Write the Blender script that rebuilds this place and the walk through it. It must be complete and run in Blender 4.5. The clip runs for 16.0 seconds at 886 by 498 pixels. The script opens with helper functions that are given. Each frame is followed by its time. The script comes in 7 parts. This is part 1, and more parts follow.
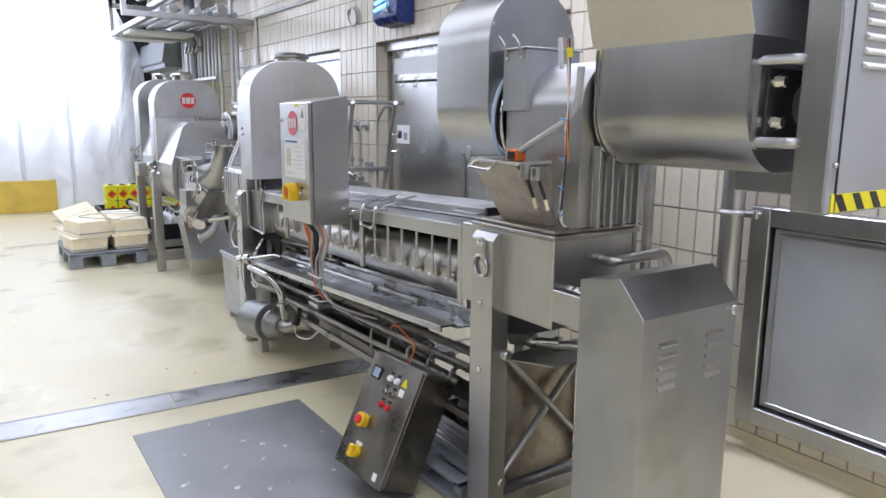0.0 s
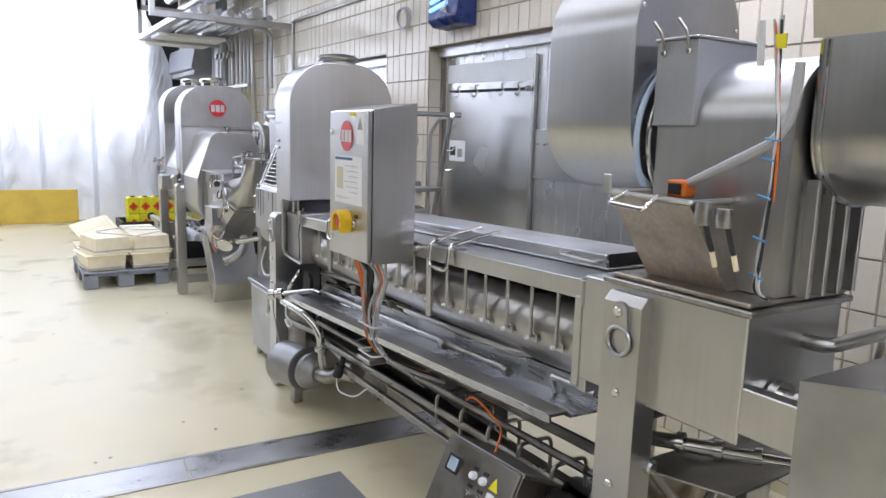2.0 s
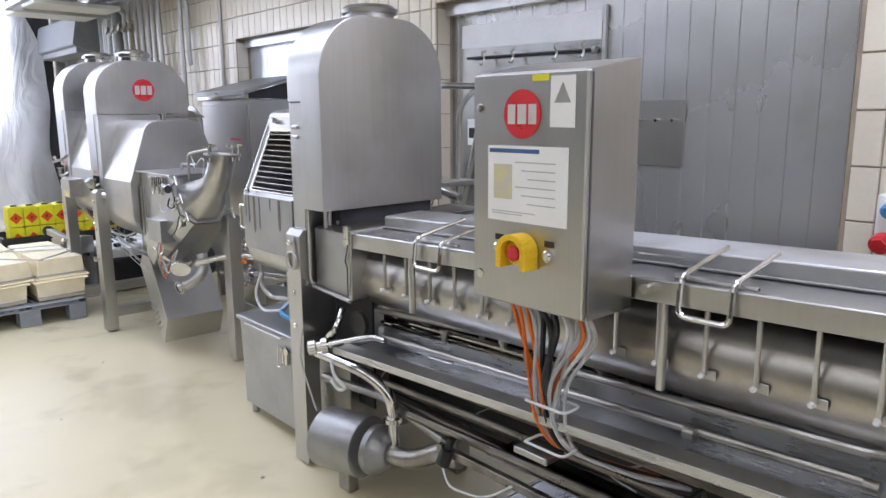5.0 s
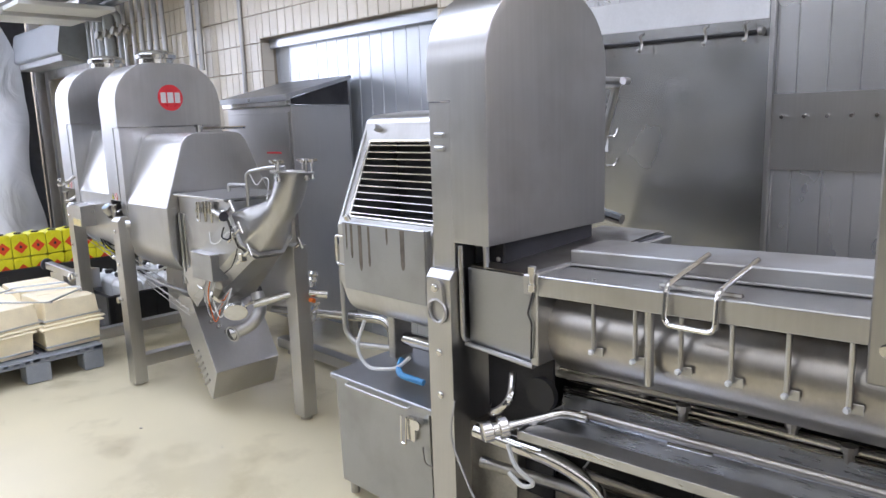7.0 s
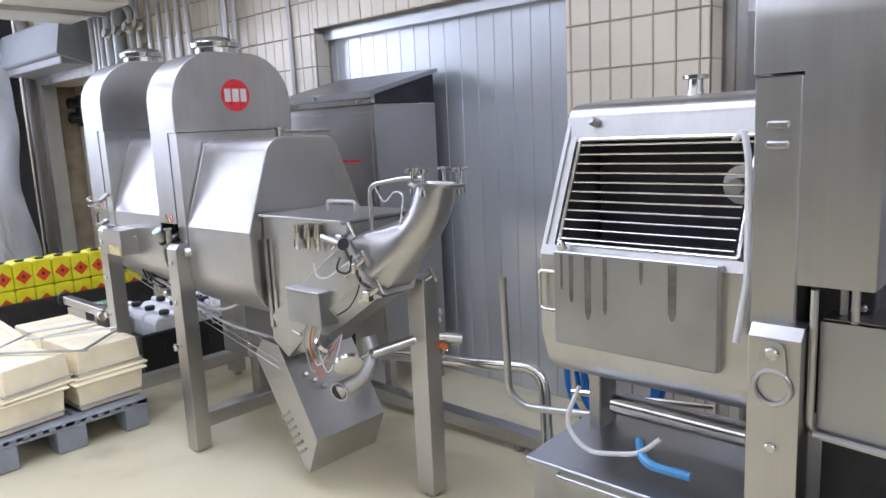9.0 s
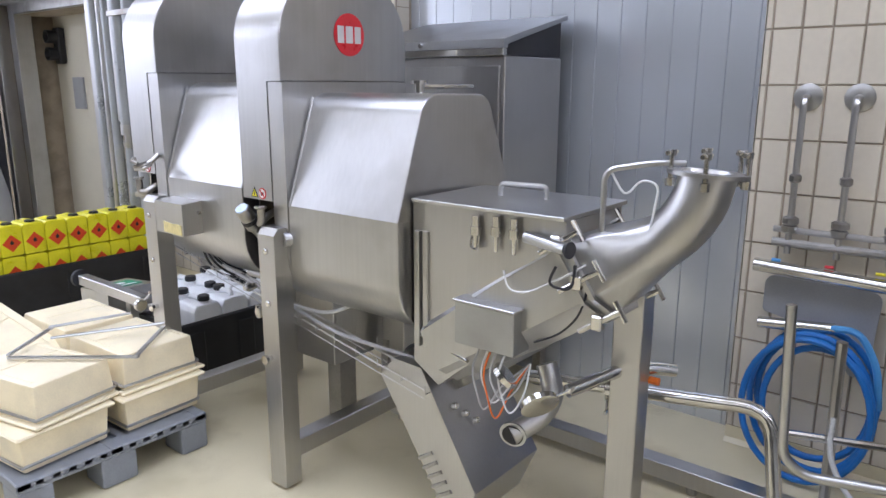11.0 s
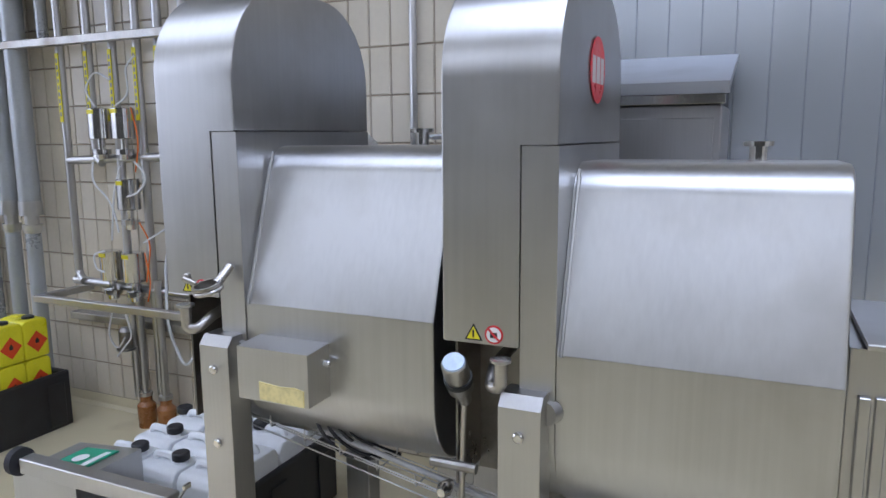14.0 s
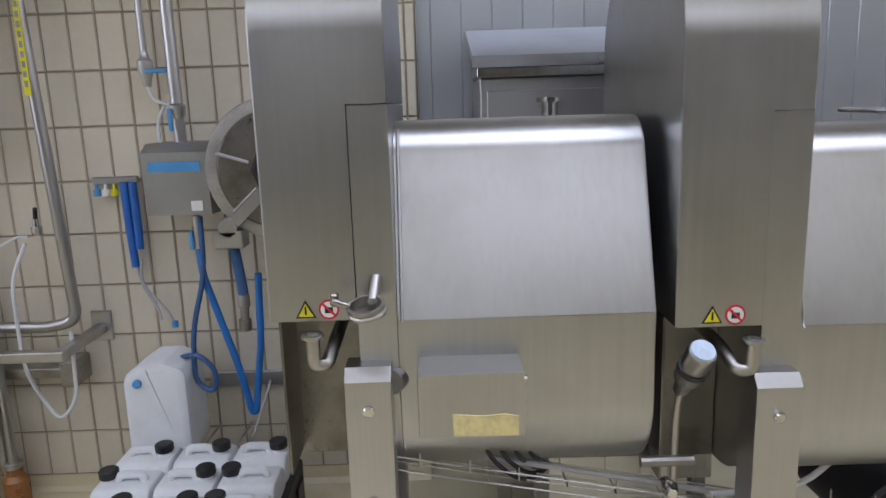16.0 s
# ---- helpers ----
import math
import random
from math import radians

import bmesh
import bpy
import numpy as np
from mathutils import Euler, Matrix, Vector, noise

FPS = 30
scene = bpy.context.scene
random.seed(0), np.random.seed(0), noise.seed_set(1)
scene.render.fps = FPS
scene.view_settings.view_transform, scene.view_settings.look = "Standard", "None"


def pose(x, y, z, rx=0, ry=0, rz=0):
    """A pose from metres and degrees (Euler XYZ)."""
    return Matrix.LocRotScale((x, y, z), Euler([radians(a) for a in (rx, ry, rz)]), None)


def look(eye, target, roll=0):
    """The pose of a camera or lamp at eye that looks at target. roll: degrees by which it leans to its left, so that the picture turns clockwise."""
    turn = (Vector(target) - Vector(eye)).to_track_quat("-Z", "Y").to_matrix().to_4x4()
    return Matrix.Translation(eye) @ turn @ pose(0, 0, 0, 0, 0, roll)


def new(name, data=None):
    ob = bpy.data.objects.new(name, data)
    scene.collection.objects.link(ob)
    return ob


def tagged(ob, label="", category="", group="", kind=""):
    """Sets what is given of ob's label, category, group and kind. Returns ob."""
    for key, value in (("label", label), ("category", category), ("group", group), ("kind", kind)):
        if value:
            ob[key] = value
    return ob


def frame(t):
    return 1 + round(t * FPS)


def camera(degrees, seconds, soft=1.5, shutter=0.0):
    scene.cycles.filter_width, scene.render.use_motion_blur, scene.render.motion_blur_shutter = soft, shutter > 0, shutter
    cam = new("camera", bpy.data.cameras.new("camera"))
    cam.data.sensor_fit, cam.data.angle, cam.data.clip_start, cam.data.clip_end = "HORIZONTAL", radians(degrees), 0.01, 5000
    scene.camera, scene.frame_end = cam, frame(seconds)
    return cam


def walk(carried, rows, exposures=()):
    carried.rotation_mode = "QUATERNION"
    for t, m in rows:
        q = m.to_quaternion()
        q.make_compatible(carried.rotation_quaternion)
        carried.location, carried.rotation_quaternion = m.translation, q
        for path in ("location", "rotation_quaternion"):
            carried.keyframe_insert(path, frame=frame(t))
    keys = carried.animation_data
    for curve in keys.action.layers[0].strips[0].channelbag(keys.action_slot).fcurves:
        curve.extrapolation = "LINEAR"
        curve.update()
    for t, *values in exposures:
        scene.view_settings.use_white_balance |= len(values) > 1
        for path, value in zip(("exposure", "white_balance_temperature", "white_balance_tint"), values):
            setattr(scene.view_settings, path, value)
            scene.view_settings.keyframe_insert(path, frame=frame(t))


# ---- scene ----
cam = camera(64.2, 16.0)
METRES, EYE, TILT, LEAN, TURN = 8.0, 1.5, 0.0, 0.0, -34.0
ROWS = [
    (0.0, 0.0, 0.0, 0.0, 0.09, -10.41, -0.51),
    (0.5, 0.0031, 0.0228, 0.0013, 2.38, -10.29, -1.13),
    (1.0, -0.0051, 0.0463, 0.0002, 4.01, -9.94, -0.62),
    (1.5, -0.0192, 0.0653, 0.0003, 2.77, -9.36, -0.23),
    (2.0, -0.0324, 0.0872, -0.0007, 2.03, -9.27, -1.7),
    (2.5, -0.0487, 0.1131, 0.0001, 1.54, -7.93, -1.44),
    (3.0, -0.0753, 0.1324, -0.0007, -3.43, -7.87, 0.2),
    (3.5, -0.0958, 0.151, -0.0012, -5.62, -9.06, 0.83),
    (6.0, -0.1793, 0.2722, -0.0043, -8.92, -10.83, -0.0),
    (6.5, -0.1981, 0.2965, -0.004, -8.92, -10.46, 0.27),
    (7.0, -0.2173, 0.3222, -0.0036, -11.1, -10.24, 1.79),
    (7.5, -0.2314, 0.3512, -0.005, -11.32, -10.37, -0.8),
    (8.0, -0.2464, 0.3789, -0.0056, -9.39, -9.04, -1.88),
    (8.5, -0.2707, 0.4039, -0.006, -11.99, -8.91, 2.14),
    (11.0, -0.3666, 0.5433, -0.0027, -17.15, -13.02, -0.13),
    (11.5, -0.3784, 0.5756, -0.0018, -16.1, -12.85, -0.62),
    (12.0, -0.4002, 0.6036, -0.0009, -19.79, -12.81, 1.09),
    (12.5, -0.4165, 0.6276, -0.0003, -22.67, -11.92, -0.46),
    (13.0, -0.4254, 0.6585, 0.0011, -24.45, -10.38, -0.61),
    (13.5, -0.4365, 0.6887, 0.0002, -26.53, -9.26, -2.05),
    (14.0, -0.455, 0.7197, 0.0011, -31.75, -9.02, 0.44),
    (14.5, -0.4674, 0.7484, -0.0006, -36.69, -10.46, 0.45),
    (15.0, -0.4803, 0.7791, 0.0018, -41.82, -9.33, -0.49),
    (15.5, -0.5062, 0.8052, 0.0029, -50.34, -8.96, 2.07),
    (16.0, -0.5264, 0.83, 0.0024, -56.54, -11.48, 1.83),
]
walk(cam, [(t, pose(0, 0, EYE, TILT, LEAN, TURN) @ pose(METRES * x, METRES * y, METRES * z, 90 + pitch, roll, yaw)) for t, x, y, z, yaw, pitch, roll in ROWS],
     [(0.0, 0.15, 6300, 11), (3.5, 0.12, 6450, 12), (7.0, 0.28, 6400, 13), (8.5, 0.26, 6300, 14), (11.0, 0.18, 6400, 14), (12.5, 0.05, 6250, 13), (14.0, -0.22, 6050, 12), (15.0, -0.34, 6400, 13), (16.0, -0.42, 6650, 12)])

# ---- world and light ----
world = bpy.data.worlds.new("world")
scene.world = world
world.use_nodes = True
wn = world.node_tree
sky = wn.nodes.new("ShaderNodeTexSky")
sky.sky_type, sky.sun_disc, sky.sun_elevation, sky.sun_rotation = "NISHITA", False, radians(40), radians(20)
wn.links.new(sky.outputs[0], wn.nodes["Background"].inputs[0])
wn.nodes["Background"].inputs[1].default_value = 0.1

CEIL = 3.6


def area_lamp(name, m, sx, sy, watts, colour=(1, 1, 1)):
    data = bpy.data.lights.new(name, "AREA")
    data.shape, data.size, data.size_y, data.energy, data.color = "RECTANGLE", sx, sy, watts, colour
    ob = new(name, data)
    ob.matrix_world = m
    return ob


LAMP_Y = (-2.6, 0.6, 3.8, 7.0, 10.2)
LAMP_ROWS = {-4.8: (3, 2, 2, 5, 7), -2.1: (18, 5, 6, 23, 25), 0.9: (20, 10, 8, 57, 24)}
for lx, watts in LAMP_ROWS.items():
    for ly, w in zip(LAMP_Y, watts):
        area_lamp("panel_light", pose(lx, ly, CEIL - 0.165), 1.3, 3.14, w, (0.74, 0.79, 1.0) if ly < 5 else (0.66, 0.75, 1.0))
# two unseen panels added to brighten the tiled wall and the hatch
area_lamp("panel_light", pose(2.2, -0.6, CEIL - 0.165), 1.1, 3.0, 58, (0.75, 0.79, 1.0))
area_lamp("panel_light", pose(2.25, 2.5, CEIL - 0.165), 0.5, 1.2, 52, (0.75, 0.79, 1.0))
# daylight through the sheeted opening at the end of the hall
area_lamp("daylight", look((-0.2, 14.2, 2.8), (-0.2, 4.0, 0.4)), 6.0, 2.0, 215, (0.80, 0.84, 1.0))


# ---- materials ----
def material(name, colour, rough=0.5, metal=0.0, vary=0.08, scale=6.0, bump=0.0, bscale=120.0, stretch=(1, 1, 1), rvary=0.1,
             colour2=None, dirt=None, piece=0.0, spec=0.5, trans=0.0, island=0.0):
    """A surface with colour and roughness that wander at two scales and a fine relief."""
    m = bpy.data.materials.new(name)
    m.use_nodes = True
    t = m.node_tree
    b = t.nodes["Principled BSDF"]
    geo = t.nodes.new("ShaderNodeNewGeometry")
    mp = t.nodes.new("ShaderNodeMapping")
    mp.inputs["Scale"].default_value = stretch
    t.links.new(geo.outputs["Position"], mp.inputs["Vector"])
    n1 = t.nodes.new("ShaderNodeTexNoise")
    n1.inputs["Scale"].default_value, n1.inputs["Detail"].default_value = scale, 5
    t.links.new(geo.outputs["Position"], n1.inputs["Vector"])
    n2 = t.nodes.new("ShaderNodeTexNoise")
    n2.inputs["Scale"].default_value, n2.inputs["Detail"].default_value = bscale, 3
    t.links.new(mp.outputs[0], n2.inputs["Vector"])
    ramp = t.nodes.new("ShaderNodeValToRGB")
    c = colour
    d = colour2 or tuple(v * (1 - 2.2 * vary) for v in c)
    ramp.color_ramp.elements[0].color, ramp.color_ramp.elements[1].color = (*d, 1), (*(min(1, v * (1 + vary)) for v in c), 1)
    ramp.color_ramp.elements[0].position, ramp.color_ramp.elements[1].position = 0.28, 0.62
    mix = t.nodes.new("ShaderNodeMath")
    mix.operation = "MULTIPLY_ADD"
    mix.inputs[1].default_value = 0.35
    t.links.new(n2.outputs["Fac"], mix.inputs[0])
    sub = t.nodes.new("ShaderNodeMath")
    sub.operation = "MULTIPLY_ADD"
    sub.inputs[1].default_value, sub.inputs[2].default_value = 1.0, -0.175
    t.links.new(n1.outputs["Fac"], sub.inputs[0])
    t.links.new(sub.outputs[0], mix.inputs[2])
    t.links.new(mix.outputs[0], ramp.inputs["Fac"])
    out = ramp.outputs[0]
    if dirt:
        n3 = t.nodes.new("ShaderNodeTexNoise")
        n3.inputs["Scale"].default_value, n3.inputs["Detail"].default_value = dirt[1], 8
        t.links.new(geo.outputs["Position"], n3.inputs["Vector"])
        r3 = t.nodes.new("ShaderNodeMapRange")
        r3.inputs["From Min"].default_value, r3.inputs["From Max"].default_value = dirt[2], dirt[3]
        t.links.new(n3.outputs["Fac"], r3.inputs["Value"])
        mx = t.nodes.new("ShaderNodeMix")
        mx.data_type = "RGBA"
        mx.inputs[7].default_value = (*dirt[0], 1)
        t.links.new(r3.outputs[0], mx.inputs[0])
        t.links.new(out, mx.inputs[6])
        out = mx.outputs[2]
    if piece or island:
        info = t.nodes.new("ShaderNodeObjectInfo")
        hsv = t.nodes.new("ShaderNodeHueSaturation")
        rr = t.nodes.new("ShaderNodeMapRange")
        amount = piece or island
        rr.inputs["To Min"].default_value, rr.inputs["To Max"].default_value = 1 - amount, 1 + amount
        t.links.new(info.outputs["Random"] if piece else geo.outputs["Random Per Island"], rr.inputs["Value"])
        t.links.new(rr.outputs[0], hsv.inputs["Value"])
        t.links.new(out, hsv.inputs["Color"])
        out = hsv.outputs[0]
    t.links.new(out, b.inputs["Base Color"])
    rm = t.nodes.new("ShaderNodeMapRange")
    rm.inputs["To Min"].default_value, rm.inputs["To Max"].default_value = max(0.02, rough - rvary), min(1, rough + rvary)
    rm.inputs["From Min"].default_value, rm.inputs["From Max"].default_value = 0.3, 0.7
    t.links.new(mix.outputs[0], rm.inputs["Value"])
    t.links.new(rm.outputs[0], b.inputs["Roughness"])
    b.inputs["Metallic"].default_value = metal
    b.inputs["Specular IOR Level"].default_value = spec
    b.inputs["Transmission Weight"].default_value = trans
    if bump:
        bp = t.nodes.new("ShaderNodeBump")
        bp.inputs["Strength"].default_value, bp.inputs["Distance"].default_value = bump, 0.002
        t.links.new(n2.outputs["Fac"], bp.inputs["Height"])
        t.links.new(bp.outputs[0], b.inputs["Normal"])
    return m


STEEL = material("brushed_steel", (0.50, 0.495, 0.49), 0.32, 1.0, 0.04, 3, 0.0, 160, (1, 1, 0.03), 0.03)
SATIN = material("satin_steel", (0.51, 0.51, 0.51), 0.32, 1.0, 0.05, 2.5, 0.0, 75, (1, 1, 0.03), 0.04, dirt=((0.41, 0.40, 0.385), 3.5, 0.52, 0.8))
DOORSTEEL = material("door_steel", (0.55, 0.555, 0.56), 0.24, 1.0, 0.03, 2, 0.02, 3.5, (1, 1, 1), 0.04, dirt=((0.42, 0.40, 0.37), 2.5, 0.55, 0.8))
BARREL = material("barrel_steel", (0.46, 0.44, 0.41), 0.33, 1.0, 0.06, 5, 0.02, 90, (1, 1, 1), 0.05, dirt=((0.27, 0.24, 0.20), 6, 0.55, 0.8))
COVERSTEEL = material("cover_steel", (0.41, 0.42, 0.435), 0.38, 1.0, 0.03, 3, 0.004, 160, (1, 1, 1), 0.02, dirt=((0.31, 0.31, 0.31), 4, 0.5, 0.8))
TRAYSTEEL = material("tray_steel", (0.50, 0.51, 0.53), 0.28, 1.0, 0.05, 4, 0.02, 120, (1, 0.05, 1), 0.05, dirt=((0.27, 0.27, 0.27), 5, 0.5, 0.75))
LIDSTEEL = material("worn_lid_steel", (0.53, 0.54, 0.55), 0.48, 1.0, 0.04, 3, 0.01, 160, (1, 0.03, 1), 0.05, dirt=((0.36, 0.34, 0.32), 2.6, 0.50, 0.68))
POLISH = material("polished_steel", (0.66, 0.65, 0.63), 0.13, 1.0, 0.05, 20, 0.0, 60, (1, 1, 1), 0.05)
DULL = material("dull_steel", (0.42, 0.41, 0.39), 0.4, 1.0, 0.12, 7, 0.12, 90, (1, 1, 1), 0.1, dirt=((0.2, 0.17, 0.13), 5, 0.55, 0.8))
STAINED = material("stained_steel", (0.42, 0.38, 0.33), 0.36, 1.0, 0.14, 7, 0.03, 80, (1, 1, 1), 0.08, dirt=((0.15, 0.115, 0.08), 7, 0.46, 0.72))
STREAK = material("dried_drips", (0.16, 0.14, 0.12), 0.6, 0.3, 0.2, 20)
# darker stained steel; its dark tone also paints shade in recesses and under machines
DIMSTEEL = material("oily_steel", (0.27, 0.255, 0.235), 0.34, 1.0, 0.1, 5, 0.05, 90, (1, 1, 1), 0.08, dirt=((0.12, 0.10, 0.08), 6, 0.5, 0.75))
CASTING = material("cast_grey", (0.33, 0.33, 0.33), 0.42, 0.7, 0.08, 9, 0.15, 150)
GREYPAINT = material("grey_paint", (0.33, 0.34, 0.36), 0.45, 0.25, 0.06, 4, 0.05, 150)
HATCHGREY = material("hatch_grey", (0.46, 0.48, 0.51), 0.4, 0.35, 0.06, 2.5, 0.05, 60, (1, 6, 0.3), 0.06)
PANEL = material("sheet_panel", (0.63, 0.66, 0.71), 0.24, 0.6, 0.02, 1.2, 0.25, 5, (1, 1, 0.35), 0.03)
PANEL_S = material("sheet_panel_worn", (0.60, 0.605, 0.615), 0.27, 0.8, 0.03, 1.2, 0.02, 5, (1, 1, 0.35), 0.04, dirt=((0.42, 0.40, 0.37), 1.8, 0.5, 0.8))
FLOORM = material("resin_floor", (0.67, 0.60, 0.41), 0.34, 0.0, 0.04, 1.3, 0.08, 260, (1, 1, 1), 0.12, dirt=((0.36, 0.29, 0.16), 2.2, 0.6, 0.85))
PLATEM = material("worn_plate", (0.27, 0.27, 0.27), 0.45, 0.4, 0.07, 5, 0.15, 160, dirt=((0.6, 0.59, 0.57), 14, 0.655, 0.70))
DRAINM = material("drain_steel", (0.42, 0.42, 0.42), 0.33, 0.9, 0.1, 5, 0.05, 60, (6, 1, 1), 0.1)
TILE = material("glazed_tile", (0.66, 0.60, 0.49), 0.16, 0.0, 0.03, 2, 0.03, 40, (1, 1, 1), 0.05, piece=0.04)
TILE_J = material("glazed_tile_joined", (0.66, 0.60, 0.49), 0.16, 0.0, 0.03, 2, 0.03, 40, (1, 1, 1), 0.05, island=0.04)
GROUT = material("grout", (0.32, 0.265, 0.2), 0.9, 0.0, 0.12, 8, 0.3, 200)
PLASTER = material("plaster", (0.74, 0.74, 0.72), 0.7, 0.0, 0.04, 2, 0.1, 60)
BEIGE = material("beige_panel", (0.56, 0.53, 0.44), 0.5, 0.0, 0.04, 2, 0.03, 60)
GREYWALL = material("grey_wall", (0.14, 0.14, 0.14), 0.6, 0.0, 0.08, 1.5, 0.1, 60)
WHITE = material("white_paint", (0.78, 0.78, 0.76), 0.5, 0.0, 0.03, 3, 0.05, 80)
WHITEPIPE = material("white_pipe", (0.7, 0.71, 0.72), 0.35, 0.0, 0.04, 3, 0.02, 80)
BLACK = material("black_plastic", (0.018, 0.018, 0.02), 0.45, 0.0, 0.2, 8, 0.1, 200)
RUBBER = material("rubber", (0.03, 0.03, 0.035), 0.7, 0.0, 0.2, 12, 0.1, 200)
CREAM = material("cream_plastic", (0.93, 0.82, 0.58), 0.42, 0.0, 0.05, 7, 0.08, 160, dirt=((0.66, 0.52, 0.30), 4, 0.68, 0.95))
GREYPLAST = material("grey_plastic", (0.26, 0.28, 0.31), 0.5, 0.0, 0.07, 8, 0.1, 150)
YELLOWCAN = material("yellow_plastic", (0.78, 0.72, 0.02), 0.35, 0.0, 0.05, 10, 0.05, 120)
WHITECAN = material("white_plastic", (0.82, 0.84, 0.86), 0.4, 0.0, 0.03, 9, 0.05, 120)
BLUE = material("blue_plastic", (0.02, 0.14, 0.50), 0.4, 0.0, 0.08, 12, 0.05, 150)
BLUESEAL = material("pale_blue_seal", (0.45, 0.55, 0.70), 0.35, 0.0, 0.05, 12)
PIPEGREY = material("grey_pipe", (0.40, 0.42, 0.44), 0.35, 0.4, 0.06, 3, 0.02, 80)
HOSEBLUE = material("blue_hose_rubber", (0.015, 0.17, 0.52), 0.4, 0.0, 0.08, 12, 0.05, 150)
NAVY = material("navy_plastic", (0.012, 0.03, 0.16), 0.3, 0.0, 0.08, 8, 0.03, 150)
BLUE_L = material("light_blue_plastic", (0.08, 0.32, 0.65), 0.35, 0.0, 0.05, 12)
RED = material("red_enamel", (0.60, 0.025, 0.035), 0.35, 0.0, 0.05, 12)
ORANGE_D = material("hazard_red", (0.72, 0.07, 0.015), 0.5, 0.0, 0.05, 12)
YELLOW = material("yellow_plastic_knob", (0.80, 0.50, 0.015), 0.35, 0.0, 0.05, 12)
YELLOWTAPE = material("yellow_label", (0.75, 0.66, 0.02), 0.5, 0.0, 0.05, 12)
YELLOWBOARD = material("yellow_board", (0.80, 0.56, 0.10), 0.5, 0.0, 0.06, 4, 0.05, 80)
ORANGE = material("orange_plastic", (0.75, 0.17, 0.02), 0.4, 0.0, 0.08, 12)
GREEN = material("green_sign", (0.015, 0.32, 0.18), 0.4, 0.0, 0.05, 12)
BADGEGREY = material("pale_grey_print", (0.55, 0.53, 0.52), 0.5, 0.0, 0.03, 20)
PAPER = material("paper", (0.80, 0.80, 0.80), 0.6, 0.0, 0.02, 10)
INK = material("grey_ink", (0.30, 0.30, 0.30), 0.7, 0.0, 0.1, 10)
INKBLUE = material("blue_ink", (0.04, 0.11, 0.26), 0.6, 0.0, 0.1, 10)
PHOTO = material("faded_print", (0.46, 0.44, 0.40), 0.5, 0.0, 0.15, 30, colour2=(0.62, 0.56, 0.25))
OLD_LABEL = material("old_yellow_label", (0.72, 0.62, 0.30), 0.6, 0.0, 0.08, 30)
AMBER = material("amber_plastic", (0.32, 0.13, 0.04), 0.3, 0.0, 0.1, 20)
CABLEGREY = material("grey_cable", (0.42, 0.42, 0.43), 0.5, 0.0, 0.05, 20)
# near-black for dark parts, and for shade painted into gaps and openings
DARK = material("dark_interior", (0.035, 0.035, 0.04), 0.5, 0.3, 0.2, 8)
HOOKTAPE = material("lens_glass", (0.45, 0.55, 0.68), 0.1, 0.0, 0.1, 20)


def sheet_material():
    m = bpy.data.materials.new("plastic_sheet")
    m.use_nodes = True
    t = m.node_tree
    t.nodes.remove(t.nodes["Principled BSDF"])
    tr = t.nodes.new("ShaderNodeBsdfTranslucent")
    tr.inputs[0].default_value = (0.9, 0.92, 0.95, 1)
    cl = t.nodes.new("ShaderNodeBsdfTransparent")
    cl.inputs[0].default_value = (0.9, 0.92, 0.95, 1)
    gl = t.nodes.new("ShaderNodeBsdfGlossy")
    gl.inputs["Roughness"].default_value = 0.2
    n = t.nodes.new("ShaderNodeTexNoise")
    n.inputs["Scale"].default_value, n.inputs["Detail"].default_value = 5, 6
    r = t.nodes.new("ShaderNodeMapRange")
    r.inputs["To Min"].default_value, r.inputs["To Max"].default_value = 0.06, 0.34
    t.links.new(n.outputs["Fac"], r.inputs["Value"])
    crease = t.nodes.new("ShaderNodeTexNoise")
    crease.inputs["Scale"].default_value, crease.inputs["Detail"].default_value, crease.inputs["Distortion"].default_value = 5.0, 3, 0.4
    fold = t.nodes.new("ShaderNodeBump")
    fold.inputs["Strength"].default_value, fold.inputs["Distance"].default_value = 0.6, 0.07
    t.links.new(crease.outputs["Fac"], fold.inputs["Height"])
    t.links.new(fold.outputs[0], tr.inputs["Normal"])
    t.links.new(fold.outputs[0], gl.inputs["Normal"])
    a, b = t.nodes.new("ShaderNodeMixShader"), t.nodes.new("ShaderNodeMixShader")
    t.links.new(r.outputs[0], a.inputs[0])
    t.links.new(tr.outputs[0], a.inputs[1])
    t.links.new(cl.outputs[0], a.inputs[2])
    b.inputs[0].default_value = 0.12
    t.links.new(a.outputs[0], b.inputs[1])
    t.links.new(gl.outputs[0], b.inputs[2])
    t.links.new(b.outputs[0], t.nodes["Material Output"].inputs[0])
    return m


def glow(name, colour, strength):
    m = bpy.data.materials.new(name)
    m.use_nodes = True
    b = m.node_tree.nodes["Principled BSDF"]
    b.inputs["Base Color"].default_value = (0.8, 0.8, 0.8, 1)
    b.inputs["Emission Color"].default_value = (*colour, 1)
    b.inputs["Emission Strength"].default_value = strength
    return m


SHEET = sheet_material()
TUBE = glow("lamp_diffuser", (0.9, 0.93, 1.0), 1.0)
UVGLOW = glow("lamp_slot_light", (0.10, 0.50, 1.0), 1.3)
OUTSIDE = glow("bright_outside", (0.92, 0.95, 1.0), 0.9)


# ---- mesh tools ----
def merge(bm, other):
    me = bpy.data.meshes.new("tmp")
    other.to_mesh(me)
    other.free()
    bm.from_mesh(me)
    bpy.data.meshes.remove(me)
    return bm


